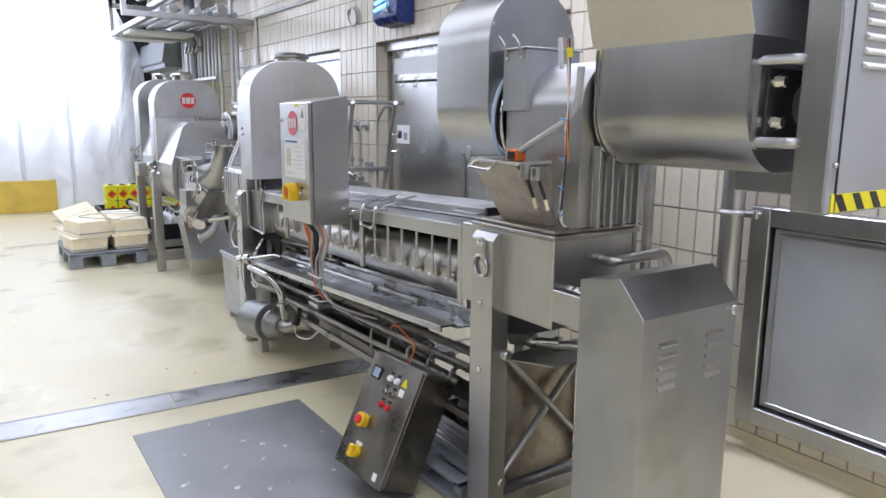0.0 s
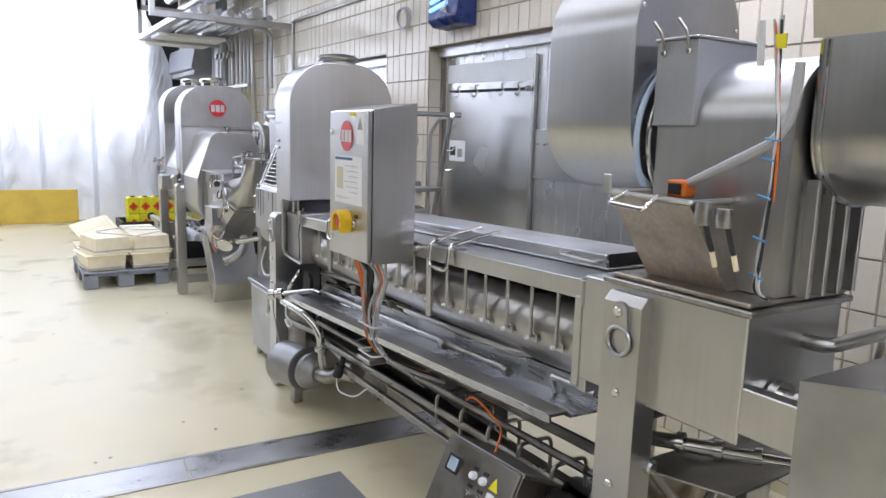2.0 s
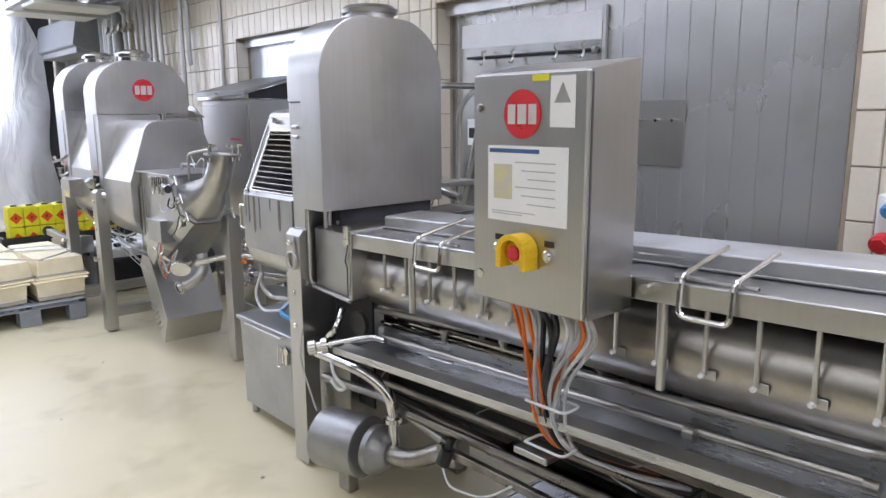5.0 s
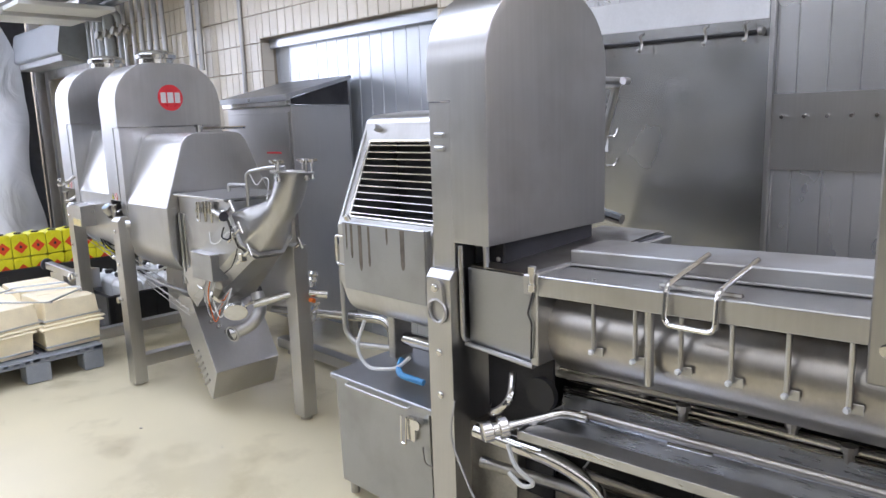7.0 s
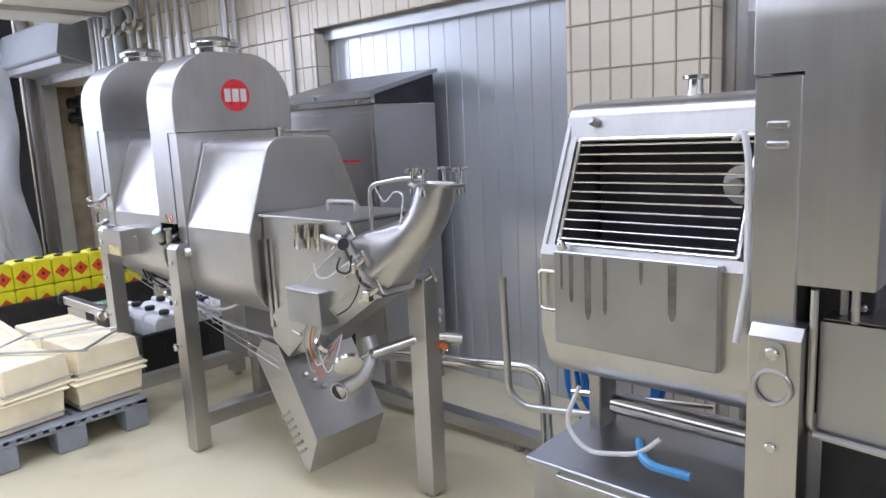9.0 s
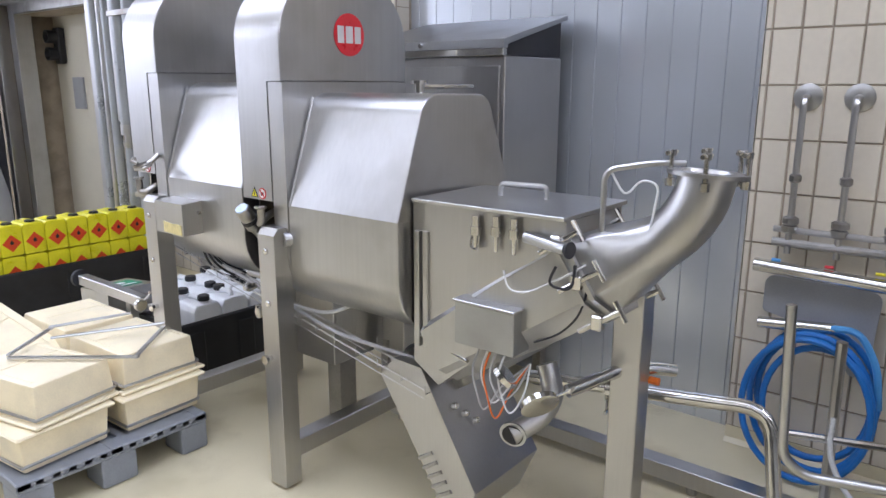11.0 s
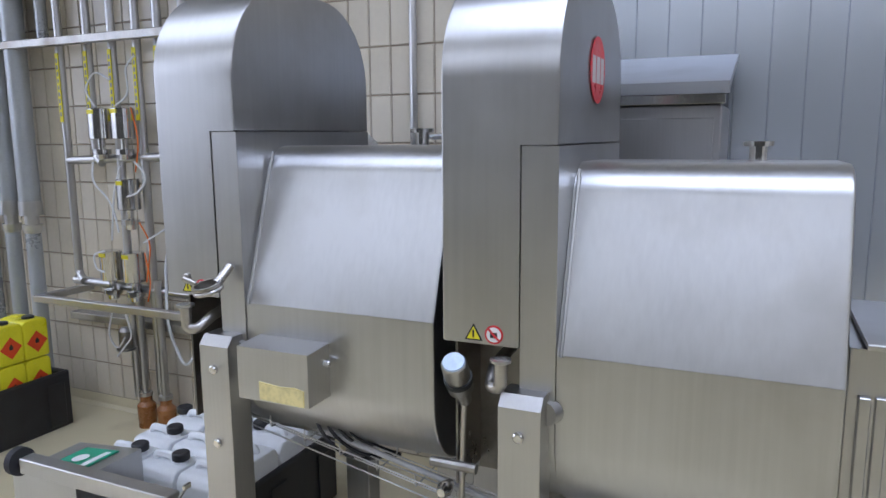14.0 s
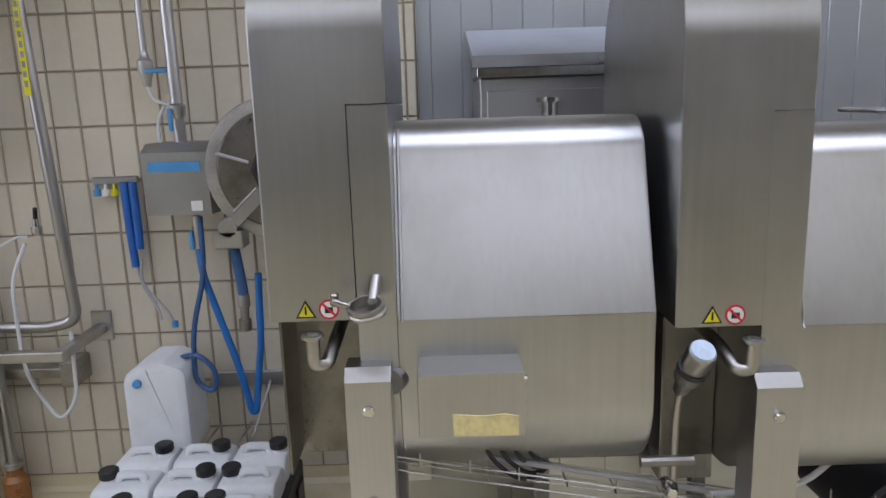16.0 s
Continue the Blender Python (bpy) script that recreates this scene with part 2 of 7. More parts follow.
def box(bm, x0, x1, y0, y1, z0, z1, bevel=0.003, m=None, seg=1):
    b = bmesh.new()
    bmesh.ops.create_cube(b, size=1, matrix=Matrix.LocRotScale(((x0 + x1) / 2, (y0 + y1) / 2, (z0 + z1) / 2), None, (abs(x1 - x0), abs(y1 - y0), abs(z1 - z0))))
    if bevel:
        bmesh.ops.bevel(b, geom=b.edges[:], offset=min(bevel, 0.45 * min(abs(x1 - x0), abs(y1 - y0), abs(z1 - z0))), segments=seg, affect="EDGES", profile=0.5)
    if m is not None:
        bmesh.ops.transform(b, matrix=m, verts=b.verts[:])
    return merge(bm, b)


def fillet(pts, n=6):
    """Corners (u, v, radius) of a closed outline, rounded."""
    out = []
    k = len(pts)
    for i, (u, v, r) in enumerate(pts):
        p, a, b = Vector((u, v)), Vector(pts[i - 1][:2]), Vector(pts[(i + 1) % k][:2])
        if r <= 0:
            out.append((u, v))
            continue
        da, db = (a - p).normalized(), (b - p).normalized()
        half = da.angle(db) / 2
        d = min(r / math.tan(half), 0.49 * (a - p).length, 0.49 * (b - p).length)
        r = d * math.tan(half)
        c = p + (da + db).normalized() * (r / math.sin(half))
        s, e = p + da * d - c, p + db * d - c
        a0 = math.atan2(s.y, s.x)
        turn = (math.atan2(e.y, e.x) - a0 + math.pi) % (2 * math.pi) - math.pi
        for j in range(n + 1):
            w = a0 + turn * j / n
            out.append((c.x + r * math.cos(w), c.y + r * math.sin(w)))
    return out


def prism(bm, outline, axis, a, b, bevel=0.0, m=None, ends=(True, True)):
    """An outline of (u, v) drawn out along an axis: y gives (x, z), x gives (y, z), z gives (x, y)."""
    t = bmesh.new()
    put = {"y": lambda u, v, w: (u, w, v), "x": lambda u, v, w: (w, u, v), "z": lambda u, v, w: (u, v, w)}[axis]
    va, vb = [t.verts.new(put(u, v, a)) for u, v in outline], [t.verts.new(put(u, v, b)) for u, v in outline]
    k = len(outline)
    t.faces.new(va), t.faces.new(vb[::-1])
    for i in range(k):
        t.faces.new((va[i], vb[i], vb[(i + 1) % k], va[(i + 1) % k]))
    bmesh.ops.recalc_face_normals(t, faces=t.faces[:])
    if bevel:
        keep = set(va if ends[0] else ()) | set(vb if ends[1] else ())
        caps = [e for e in t.edges if e.verts[0] in keep and e.verts[1] in keep and (e.verts[0] in va) == (e.verts[1] in va)]
        bmesh.ops.bevel(t, geom=caps, offset=bevel, segments=2, affect="EDGES", profile=0.5)
    if m is not None:
        bmesh.ops.transform(t, matrix=m, verts=t.verts[:])
    return merge(bm, t)


def spin(bm, p, way, profile, seg=20):
    """A turned shape: profile rows (along, radius) from the point p along the way."""
    p, way = Vector(p), Vector(way).normalized()
    side = way.orthogonal().normalized()
    up = way.cross(side)
    rings = []
    for h, r in profile:
        rings.append([bm.verts.new(p + way * h + (side * math.cos(2 * math.pi * i / seg) + up * math.sin(2 * math.pi * i / seg)) * max(r, 1e-4)) for i in range(seg)])
    for a, b in zip(rings, rings[1:]):
        for i in range(seg):
            bm.faces.new((a[i], a[(i + 1) % seg], b[(i + 1) % seg], b[i]))
    bm.faces.new(rings[0][::-1]), bm.faces.new(rings[-1])
    return bm


def rod(bm, a, b, r, seg=12):
    a, b = Vector(a), Vector(b)
    return spin(bm, a, b - a, ((0, r), ((b - a).length, r)), seg)


def bend_path(pts, radius, n=5):
    pts = [Vector(p) for p in pts]
    out = [pts[0]]
    for a, p, b in zip(pts, pts[1:], pts[2:]):
        da, db = (a - p), (b - p)
        d = min(radius, 0.48 * da.length, 0.48 * db.length)
        s, e = p + da.normalized() * d, p + db.normalized() * d
        for j in range(n + 1):
            t = j / n
            out.append(s * (1 - t) ** 2 + p * 2 * t * (1 - t) + e * t * t)
    out.append(pts[-1])
    return out


def tube(bm, pts, r, bend=0.04, seg=10, n=5, closed=False):
    pts = bend_path(pts, bend, n) if bend else [Vector(p) for p in pts]
    rings, side = [], None
    k = len(pts)
    for i, p in enumerate(pts):
        way = (pts[min(i + 1, k - 1)] - pts[max(i - 1, 0)]).normalized()
        side = way.orthogonal().normalized() if side is None else (side - way * side.dot(way)).normalized()
        up = way.cross(side)
        rings.append([bm.verts.new(p + (side * math.cos(2 * math.pi * j / seg) + up * math.sin(2 * math.pi * j / seg)) * r) for j in range(seg)])
    for a, b in zip(rings, rings[1:]):
        for j in range(seg):
            bm.faces.new((a[j], a[(j + 1) % seg], b[(j + 1) % seg], b[j]))
    bm.faces.new(rings[0][::-1]), bm.faces.new(rings[-1])
    return bm


def ring(bm, c, axis, R, r, seg=24, n=8, tilt=None):
    """A torus."""
    axis = Vector(axis).normalized()
    u = axis.orthogonal().normalized()
    v = axis.cross(u)
    rows = []
    for i in range(seg):
        w = 2 * math.pi * i / seg
        d = u * math.cos(w) + v * math.sin(w)
        rows.append([bm.verts.new(Vector(c) + d * (R + r * math.cos(2 * math.pi * j / n)) + axis * (r * math.sin(2 * math.pi * j / n))) for j in range(n)])
    for i in range(seg):
        a, b = rows[i], rows[(i + 1) % seg]
        for j in range(n):
            bm.faces.new((a[j], b[j], b[(j + 1) % n], a[(j + 1) % n]))
    return bm


def plate(bm, corners, thick):
    """A flat plate on four corners, thickened against its normal."""
    c = [Vector(p) for p in corners]
    nrm = (c[1] - c[0]).cross(c[-1] - c[0]).normalized() * thick
    a, b = [bm.verts.new(p) for p in c], [bm.verts.new(p - nrm) for p in c]
    k = len(c)
    bm.faces.new(a), bm.faces.new(b[::-1])
    for i in range(k):
        bm.faces.new((a[i], b[i], b[(i + 1) % k], a[(i + 1) % k]))
    return bm


def area_normals(bm, angle):
    """Corner normals weighted by face area, so that flat sheets stay flat beside their rounded edges."""
    bm.normal_update()
    bm.faces.index_update()
    limit = radians(angle)
    area = [f.calc_area() for f in bm.faces]
    smooth = {e for e in bm.edges if len(e.link_faces) == 2 and e.calc_face_angle(4.0) < limit}
    found = {}
    for v in bm.verts:
        left = set(v.link_faces)
        while left:
            group, todo = [], [left.pop()]
            while todo:
                f = todo.pop()
                group.append(f)
                for e in f.edges:
                    if e in smooth and v in e.verts:
                        for g in e.link_faces:
                            if g in left:
                                left.discard(g)
                                todo.append(g)
            n = Vector((0, 0, 0))
            for f in group:
                n += f.normal * (area[f.index] + 1e-12)
            n = n.normalized() if n.length > 1e-15 else group[0].normal.copy()
            for f in group:
                found[v, f] = n
    return [found[l.vert, f] for f in bm.faces for l in f.loops]


def mesh_of(name, bm, mat, angle=35):
    me = bpy.data.meshes.new(name)
    bmesh.ops.recalc_face_normals(bm, faces=bm.faces[:])
    normals = area_normals(bm, angle) if len(bm.faces) < 8000 else None
    bm.to_mesh(me)
    bm.free()
    me.materials.append(mat)
    me.shade_smooth()
    me.set_sharp_from_angle(angle=radians(angle))
    if normals:
        me.normals_split_custom_set(normals)
    return me


def under(ob, parent):
    """Parent ob, whose mesh is in the world's metres, to a thing or to one of its parts."""
    ob.parent = parent
    ob.matrix_parent_inverse = Matrix.Translation(-parent.location) if parent.parent is None else Matrix.Identity(4)
    return ob


def part(name, bm, mat, parent, label=""):
    ob = under(new(name, mesh_of(name, bm, mat)), parent)
    return tagged(ob, label)


def piece(name, me, parent, at):
    ob = under(new(name, me), parent)
    ob.location = at
    return ob


def thing(name, label, category, at=(0, 0, 0), group="", kind=""):
    ob = new(name)
    ob.empty_display_size = 0.1
    ob.location = at
    return tagged(ob, label, category, group, kind)


def solid(name, bm, mat, label, category, group="", kind=""):
    return tagged(new(name, mesh_of(name, bm, mat)), label, category, group, kind)


def B(*a, **k):
    return box(bmesh.new(), *a, **k)


def P(*a, **k):
    return prism(bmesh.new(), *a, **k)


def S(*a, **k):
    return spin(bmesh.new(), *a, **k)


def T(*a, **k):
    return tube(bmesh.new(), *a, **k)


def R(*a, **k):
    return rod(bmesh.new(), *a, **k)


def bolt(parent, p, way, r=0.008, h=0.006, mat=None, name="bolt"):
    return part(name, S(p, way, ((0, r), (h * 0.7, r), (h, r * 0.7)), 8), mat or POLISH, parent)


def loop_handle(parent, p, along, out, width, reach, r=0.006, name="handle", mat=None):
    p, a, o = Vector(p), Vector(along).normalized() * width / 2, Vector(out).normalized() * reach
    return part(name, T([p - a, p - a + o, p + a + o, p + a], r, 0.02, 8), mat or POLISH, parent)


def clamp(parent, p, way, r, name="clamp"):
    """A hygienic pipe clamp with its wing nut."""
    p, way = Vector(p), Vector(way).normalized()
    side = way.orthogonal().normalized()
    b = S(p - way * 0.011, way, ((0, r * 1.1), (0.003, r * 1.45), (0.019, r * 1.45), (0.022, r * 1.1)), 18)
    rod(b, p + side * r * 1.4, p + side * (r * 1.4 + 0.045), 0.005, 6)
    box(b, -0.014, 0.014, -0.004, 0.004, -0.008, 0.008, 0.002, Matrix.Translation(p + side * (r * 1.4 + 0.045)))
    return part(name, b, POLISH, parent)


WX = 2.93      # face of the tiled wall
ALC = 2.12     # head of the wall openings


# ---- the large structure ----
floor = solid("floor", B(-8, 4.4, -4, 16, -0.2, 0, 0), FLOORM, "cream yellow resin floor, glossy, with stains and wear", "floor", kind="structure")
ceiling_bm = B(-8, 4.4, -4, 16, CEIL, CEIL + 0.2, 0)
for cy in (1.8, 5.0, 8.2, 11.4):
    box(ceiling_bm, -8, WX, cy - 0.1, cy + 0.1, CEIL - 0.22, CEIL + 0.01, 0.005)
solid("ceiling", ceiling_bm, WHITE, "white painted ceiling with shallow beams", "ceiling", kind="structure")
# unseen closing walls; their dark and pale tones steer what the steel reflects
solid("wall_west", B(-8.2, -8, -4, 16, 0, CEIL, 0), GREYWALL, "plain dark grey wall across the hall", "wall", kind="structure")
solid("wall_south", B(-8, 4.4, -4.2, -4, 0, CEIL, 0), PLASTER, "plain pale plastered wall closing the hall", "wall", kind="structure")
wall_east = thing("wall_east", "wall of upright cream glazed tiles with dark joints", "wall", (WX, 4, 0), kind="structure")
SPANS = ((-4.0, 3.07), (5.36, 6.04), (7.93, 11.22), (12.82, 16.0))
HEADS = ((3.07, 5.36), (6.04, 7.93), (11.22, 12.82))
for y0, y1 in SPANS:
    part("wall_body", B(WX, WX + 0.3, y0, y1, 0, CEIL, 0), GROUT, wall_east)
for y0, y1 in HEADS:
    part("lintel", B(WX, WX + 0.3, y0, y1, ALC, CEIL, 0), GROUT, wall_east)
cove = thing("baseboard", "cream resin cove at the foot of the tiled wall", "baseboard", (WX, 4, 0), kind="structure")
for y0, y1 in SPANS[:3]:
    part("cove", P([(WX - 0.004, 0), (WX - 0.03, 0.002), (WX - 0.012, 0.02), (WX - 0.008, 0.07), (WX - 0.003, 0.07)], "y", y0, y1), FLOORM, cove)

# steel-lined backs of the two wide openings
for name, y0, y1, pmat in (("panel_wall_south", 3.0, 5.42, PANEL_S), ("panel_wall_north", 5.98, 7.99, PANEL)):
    wall = thing(name, "blue-grey sheet steel panels, ribbed upright, slightly dented", "panel wall", (3.06, y0, 0), kind="structure")
    part("backing", B(3.07, 3.12, y0, y1, 0, 2.4, 0), pmat, wall)
    n = round((y1 - y0) / 0.116)
    w = (y1 - y0) / n
    ribs = [(0.0, 0.0), (0.003, -0.004), (w - 0.0035, -0.004), (w - 0.0005, 0.0), (w - 0.0005, 0.02), (0, 0.02)]
    me = mesh_of("panel", P(ribs, "z", 0.0, 2.3, m=Matrix(((0, 1, 0, 0), (1, 0, 0, 0), (0, 0, 1, 0), (0, 0, 0, 1)))), pmat)
    for i in range(n):
        piece("panel", me, wall, (3.06, y0 + i * w, 0))
    part("head_trim", B(3.0, 3.07, y0 + 0.05, y1 - 0.05, ALC - 0.07, ALC + 0.05, 0.004), pmat, wall)

# the drain channel and the steel plate in the floor
drain = thing("floor_drain", "long steel drain cover set across the cream floor", "drain", (1.2, 3.75, 0), kind="structure")
DM = Matrix.Translation((0.8, 3.78, 0)) @ Matrix.Rotation(radians(-2.6), 4, "Z")
for a, b in ((-4.6, -1.702), (-1.698, 0.0), (0.005, 1.9)):
    part("cover", B(a, b, -0.1, 0.1, -0.02, 0.005, 0.002, DM), DRAINM, drain)
for s in (-0.112, 0.112):
    part("edge_bar", B(-4.6, 2.0, s - 0.008, s + 0.008, -0.02, 0.006, 0.001, DM), DULL, drain)
solid("floor_plate", B(0.54, 1.38, 1.9, 3.4, -0.01, 0.005, 0.002, Matrix.Translation((0, 0.03, 0))), PLATEM, "scratched grey steel plate let into the floor", "floor plate", kind="structure")

# the sheeted end of the hall
solid("backdrop", B(-8, 6, 15.6, 15.65, -0.1, 5, 0), OUTSIDE, "bright daylight beyond the plastic sheet", "backdrop", kind="structure")


# made-up low wall that holds backlight off the sheet's lower part
solid("yard_wall", B(-7.9, 4.2, 14.6, 14.7, 0, 1.5, 0.01), GREYWALL, "low grey wall behind the plastic sheet", "wall", kind="structure")


TAPES = (0.2, 0.74, 1.44)


def hanging_sheet():
    bm = bmesh.new()
    nx, nz = 320, 46
    rows = []
    for j in range(nz + 1):
        z = 3.55 * j / nz
        right = 2.70 - 0.08 * min(1, z) - 0.42 * max(0, z - 2.35) + 0.02 * math.sin(z * 5)
        row = []
        for i in range(nx + 1):
            u = i / nx
            x = -7.99 + (right + 7.99) * u
            y = 12.98 + 0.045 * math.sin(x * 7 + 0.9 * math.sin(z * 1.7)) + 0.09 * noise.noise((x * 1.4, z * 0.9, 0)) + 0.04 * noise.noise((x * 5, z * 4, 3))
            y -= 0.10 * max(0, u - 0.96) / 0.04 * (1 + 0.5 * math.sin(z * 4))
            row.append(bm.verts.new((x, y, z + 0.01)))
        rows.append(row)
    for a, b in zip(rows, rows[1:]):
        for i in range(nx):
            bm.faces.new((a[i], a[i + 1], b[i + 1], b[i]))
    return bm


solid("plastic_sheet", hanging_sheet(), SHEET, "translucent white plastic sheet hung across the hall, creased", "sheet")
for tx in TAPES:
    tape = bmesh.new()
    prism(tape, [(tx - 0.035, 12.862), (tx - 0.01, 12.85), (tx + 0.03, 12.858), (tx + 0.035, 12.868), (tx - 0.01, 12.86)], "z", 0.02, 3.0)
    solid("sheet_tape", tape, SHEET, "white adhesive tape strip holding the plastic sheet", "tape", group="tapes on the sheet")
batten = thing("sheet_batten", "upright timber battens behind the plastic sheet", "batten", (0, 13.15, 0))
for bx in (-2.6, -1.2, 0.45, 1.12, 1.75):
    part("post", B(bx - 0.03, bx + 0.03, 13.12, 13.18, 0, CEIL, 0.003), GREYPLAST, batten)
solid("yellow_board", B(-0.35, 1.17, 12.74, 12.79, 0.0, 0.5, 0.006), YELLOWBOARD, "yellow plastic barrier board standing against the sheet", "board")
solid("black_curtain", B(2.3, 2.79, 13.1, 13.14, 0, CEIL, 0.003), RUBBER, "black rubber strip curtain beside the sheet", "curtain")

# the side doorway with its steel frame
doorway = thing("door_frame", "steel door frame with a roller housing above the side doorway", "door frame", (WX, 12, 0), kind="structure")
part("jamb", B(WX - 0.06, WX + 0.1, 12.72, 12.84, 0, ALC + 0.1, 0.004), SATIN, doorway)
part("jamb", B(WX - 0.06, WX + 0.1, 11.2, 11.31, 0, ALC + 0.1, 0.004), SATIN, doorway)
part("end_post", B(2.80, 2.92, 12.98, 13.08, 0, CEIL, 0.004), SATIN, doorway)
part("head", B(WX - 0.06, WX + 0.1, 11.31, 12.72, ALC, ALC + 0.1, 0.004), DULL, doorway)
part("roller_housing", P(fillet([(2.55, 2.3, 0.03), (2.92, 2.2, 0.02), (2.92, 2.6, 0.03), (2.62, 2.66, 0.05)]), "y", 11.25, 12.95, 0.004), GREYPLAST, doorway)
part("roller_cover", B(2.6, 2.92, 11.3, 12.9, 2.22, 2.3, 0.01), GREYPAINT, doorway)
lobby = thing("lobby_wall", "beige panelled wall behind the side doorway", "wall", (3.3, 12, 0), kind="structure")
part("back", B(3.27, 3.32, 11.2, 12.84, 0, 2.4, 0), BEIGE, lobby)
part("side", B(WX + 0.1, 3.3, 12.84, 12.9, 0, 2.4, 0), GROUT, lobby)
for k in range(11):
    for i in range(3):
        part("tile", B(WX + 0.104 + i * 0.066, WX + 0.166 + i * 0.066, 12.828, 12.842, 0.02 + k * 0.203, 0.217 + k * 0.203, 0.002), TILE, lobby)
part("plate", B(3.255, 3.272, 12.3, 12.52, 1.25, 1.55, 0.003), GREYPAINT, lobby)
signal = thing("traffic_light", "black two-lamp traffic light on the beige wall", "traffic light", (3.2, 12.66, 1.7))
part("housing", B(3.2, 3.268, 12.6, 12.72, 1.68, 2.02, 0.012), BLACK, signal)
for z in (1.93, 1.77):
    part("visor", S((3.2, 12.66, z), (-1, 0, 0), ((0, 0.06), (0.09, 0.062), (0.09, 0.055), (0.01, 0.05)), 14), BLACK, signal)

# lamps: unseen panels, made wide for even reflections in the steel
for lx, ly, hw, hl in [(a, b, 0.65, 1.57) for a in LAMP_ROWS for b in LAMP_Y] + [(2.2, -0.6, 0.55, 1.5), (2.25, 2.5, 0.25, 0.6)]:
    lamp = thing("ceiling_light", "wide white ceiling light panel with a diffuser, lit", "ceiling light", (lx, ly, CEIL), group="ceiling lights")
    part("housing", B(lx - hw - 0.02, lx + hw + 0.02, ly - hl - 0.02, ly + hl + 0.02, CEIL - 0.1, CEIL, 0.01), WHITE, lamp)
    part("diffuser", P(fillet([(lx - hw, CEIL - 0.1, 0), (lx - hw, CEIL - 0.15, 0.03), (lx + hw, CEIL - 0.15, 0.03), (lx + hw, CEIL - 0.1, 0)]), "y", ly - hl, ly + hl), TUBE, lamp)


# ---- the stretching machine ----
def top_z(y):
    return 1.108 - 0.031 * (y - 2.13)


def barrel_z(y):
    return 0.885 - 0.012 * (y - 2.3)


def support_post(parent, x, y0, y1, top, lug_z):
    """A square steel post with a slanted cap, a lifting lug and bolts."""
    post = part("post", P([(x, 0.012), (x + 0.075, 0.012), (x + 0.075, top + 0.012), (x + 0.02, top + 0.012), (x, top - 0.012)], "y", y0, y1, 0.003), STEEL, parent)
    part("foot", S((x + 0.037, (y0 + y1) / 2, 0), (0, 0, 1), ((0, 0.03), (0.012, 0.03), (0.014, 0.012)), 12), DULL, post)
    if lug_z:
        c = (x - 0.012, (y0 + y1) / 2, lug_z)
        eye = bmesh.new()
        ring(eye, (c[0] + 0.004, c[1], c[2]), (1, 0, 0), 0.036, 0.006, 28, 8)
        part("lug", eye, STEEL, post)
        part("lug_plate", P(fillet([(c[1] - 0.03, lug_z + 0.03, 0.0), (c[1] - 0.022, lug_z + 0.1, 0.02), (c[1] + 0.022, lug_z + 0.1, 0.02), (c[1] + 0.03, lug_z + 0.03, 0.0)]), "x", x - 0.01, x, 0.001), STEEL, post)
        bolt(post, (x - 0.01, c[1], lug_z + 0.075), (-1, 0, 0), 0.014, 0.012)
        bolt(post, (x, c[1], lug_z - 0.135), (-1, 0, 0), 0.012, 0.01)
        bolt(post, (x, c[1], 0.62), (-1, 0, 0), 0.012, 0.01)
    else:
        for z in (top - 0.07, top - 0.26):
            bolt(post, (x, (y0 + y1) / 2, z), (-1, 0, 0), 0.012, 0.01)
    return post


stretcher = thing("stretching_machine", "long stainless steel cheese stretching machine on square posts", "machine", (1.75, 3.2, 0))
support_post(stretcher, 1.48, 4.575, 4.68, 1.01, 0.895)
support_post(stretcher, 1.46, 1.86, 1.985, 1.105, 1.0)
# trough cover: lip, flat top and the raised lid
Y0, Y1 = 2.13, 4.28
SL = Matrix.Translation((0, Y0, 0)) @ Matrix.Rotation(math.atan(-0.031), 4, "X") @ Matrix.Translation((0, -Y0, 0))
part("cover_lip", P(fillet([(1.53, 1.05, 0.004), (1.545, 1.05, 0.0), (1.545, 1.092, 0.0), (1.95, 1.098, 0.0), (1.95, 1.11, 0.0), (1.53, 1.108, 0.006)]), "y", Y0 - 0.02, Y1 + 0.02, m=SL), SATIN, stretcher)
lid = part("lid", P(fillet([(1.69, 1.11, 0.0), (1.69, 1.158, 0.008), (1.875, 1.163, 0.008), (1.875, 1.11, 0.0)]), "y", Y0 + 0.045, Y1 - 0.03, 0.004, m=SL), LIDSTEEL, stretcher, "flat steel lid with worn dull top")
part("lid_end", B(1.70, 1.865, Y0 + 0.041, Y0 + 0.0435, 1.117, 1.158, 0, SL), DARK, lid)
part("lid_rim", B(1.682, 1.885, Y0 + 0.03, Y1 - 0.02, 1.1125, 1.118, 0.001, SL), SATIN, lid)
z = top_z(2.25)
part("handle", T([(1.69, 2.21, z + 0.03), (1.645, 2.21, z + 0.032), (1.645, 2.37, z + 0.032), (1.69, 2.37, z + 0.03)], 0.007, 0.02, 8), SATIN, lid)
for y in (2.87, 3.83):
    z = top_z(y)
    bar = part("lid_lever", T([(1.74, y - 0.062, z + 0.058), (1.518, y - 0.062, z + 0.018), (1.508, y - 0.062, z - 0.075), (1.508, y + 0.062, z - 0.075), (1.518, y + 0.062, z + 0.018), (1.74, y + 0.062, z + 0.058)], 0.007, 0.022, 8), POLISH, stretcher)
    part("hinge", R((1.56, y - 0.1, z + 0.006), (1.56, y + 0.1, z + 0.006), 0.007, 8), DULL, bar)
    part("stop_rod", R((1.545, y + 0.12, z - 0.01), (1.55, y + 0.12, 0.80), 0.012, 10), SATIN, bar)
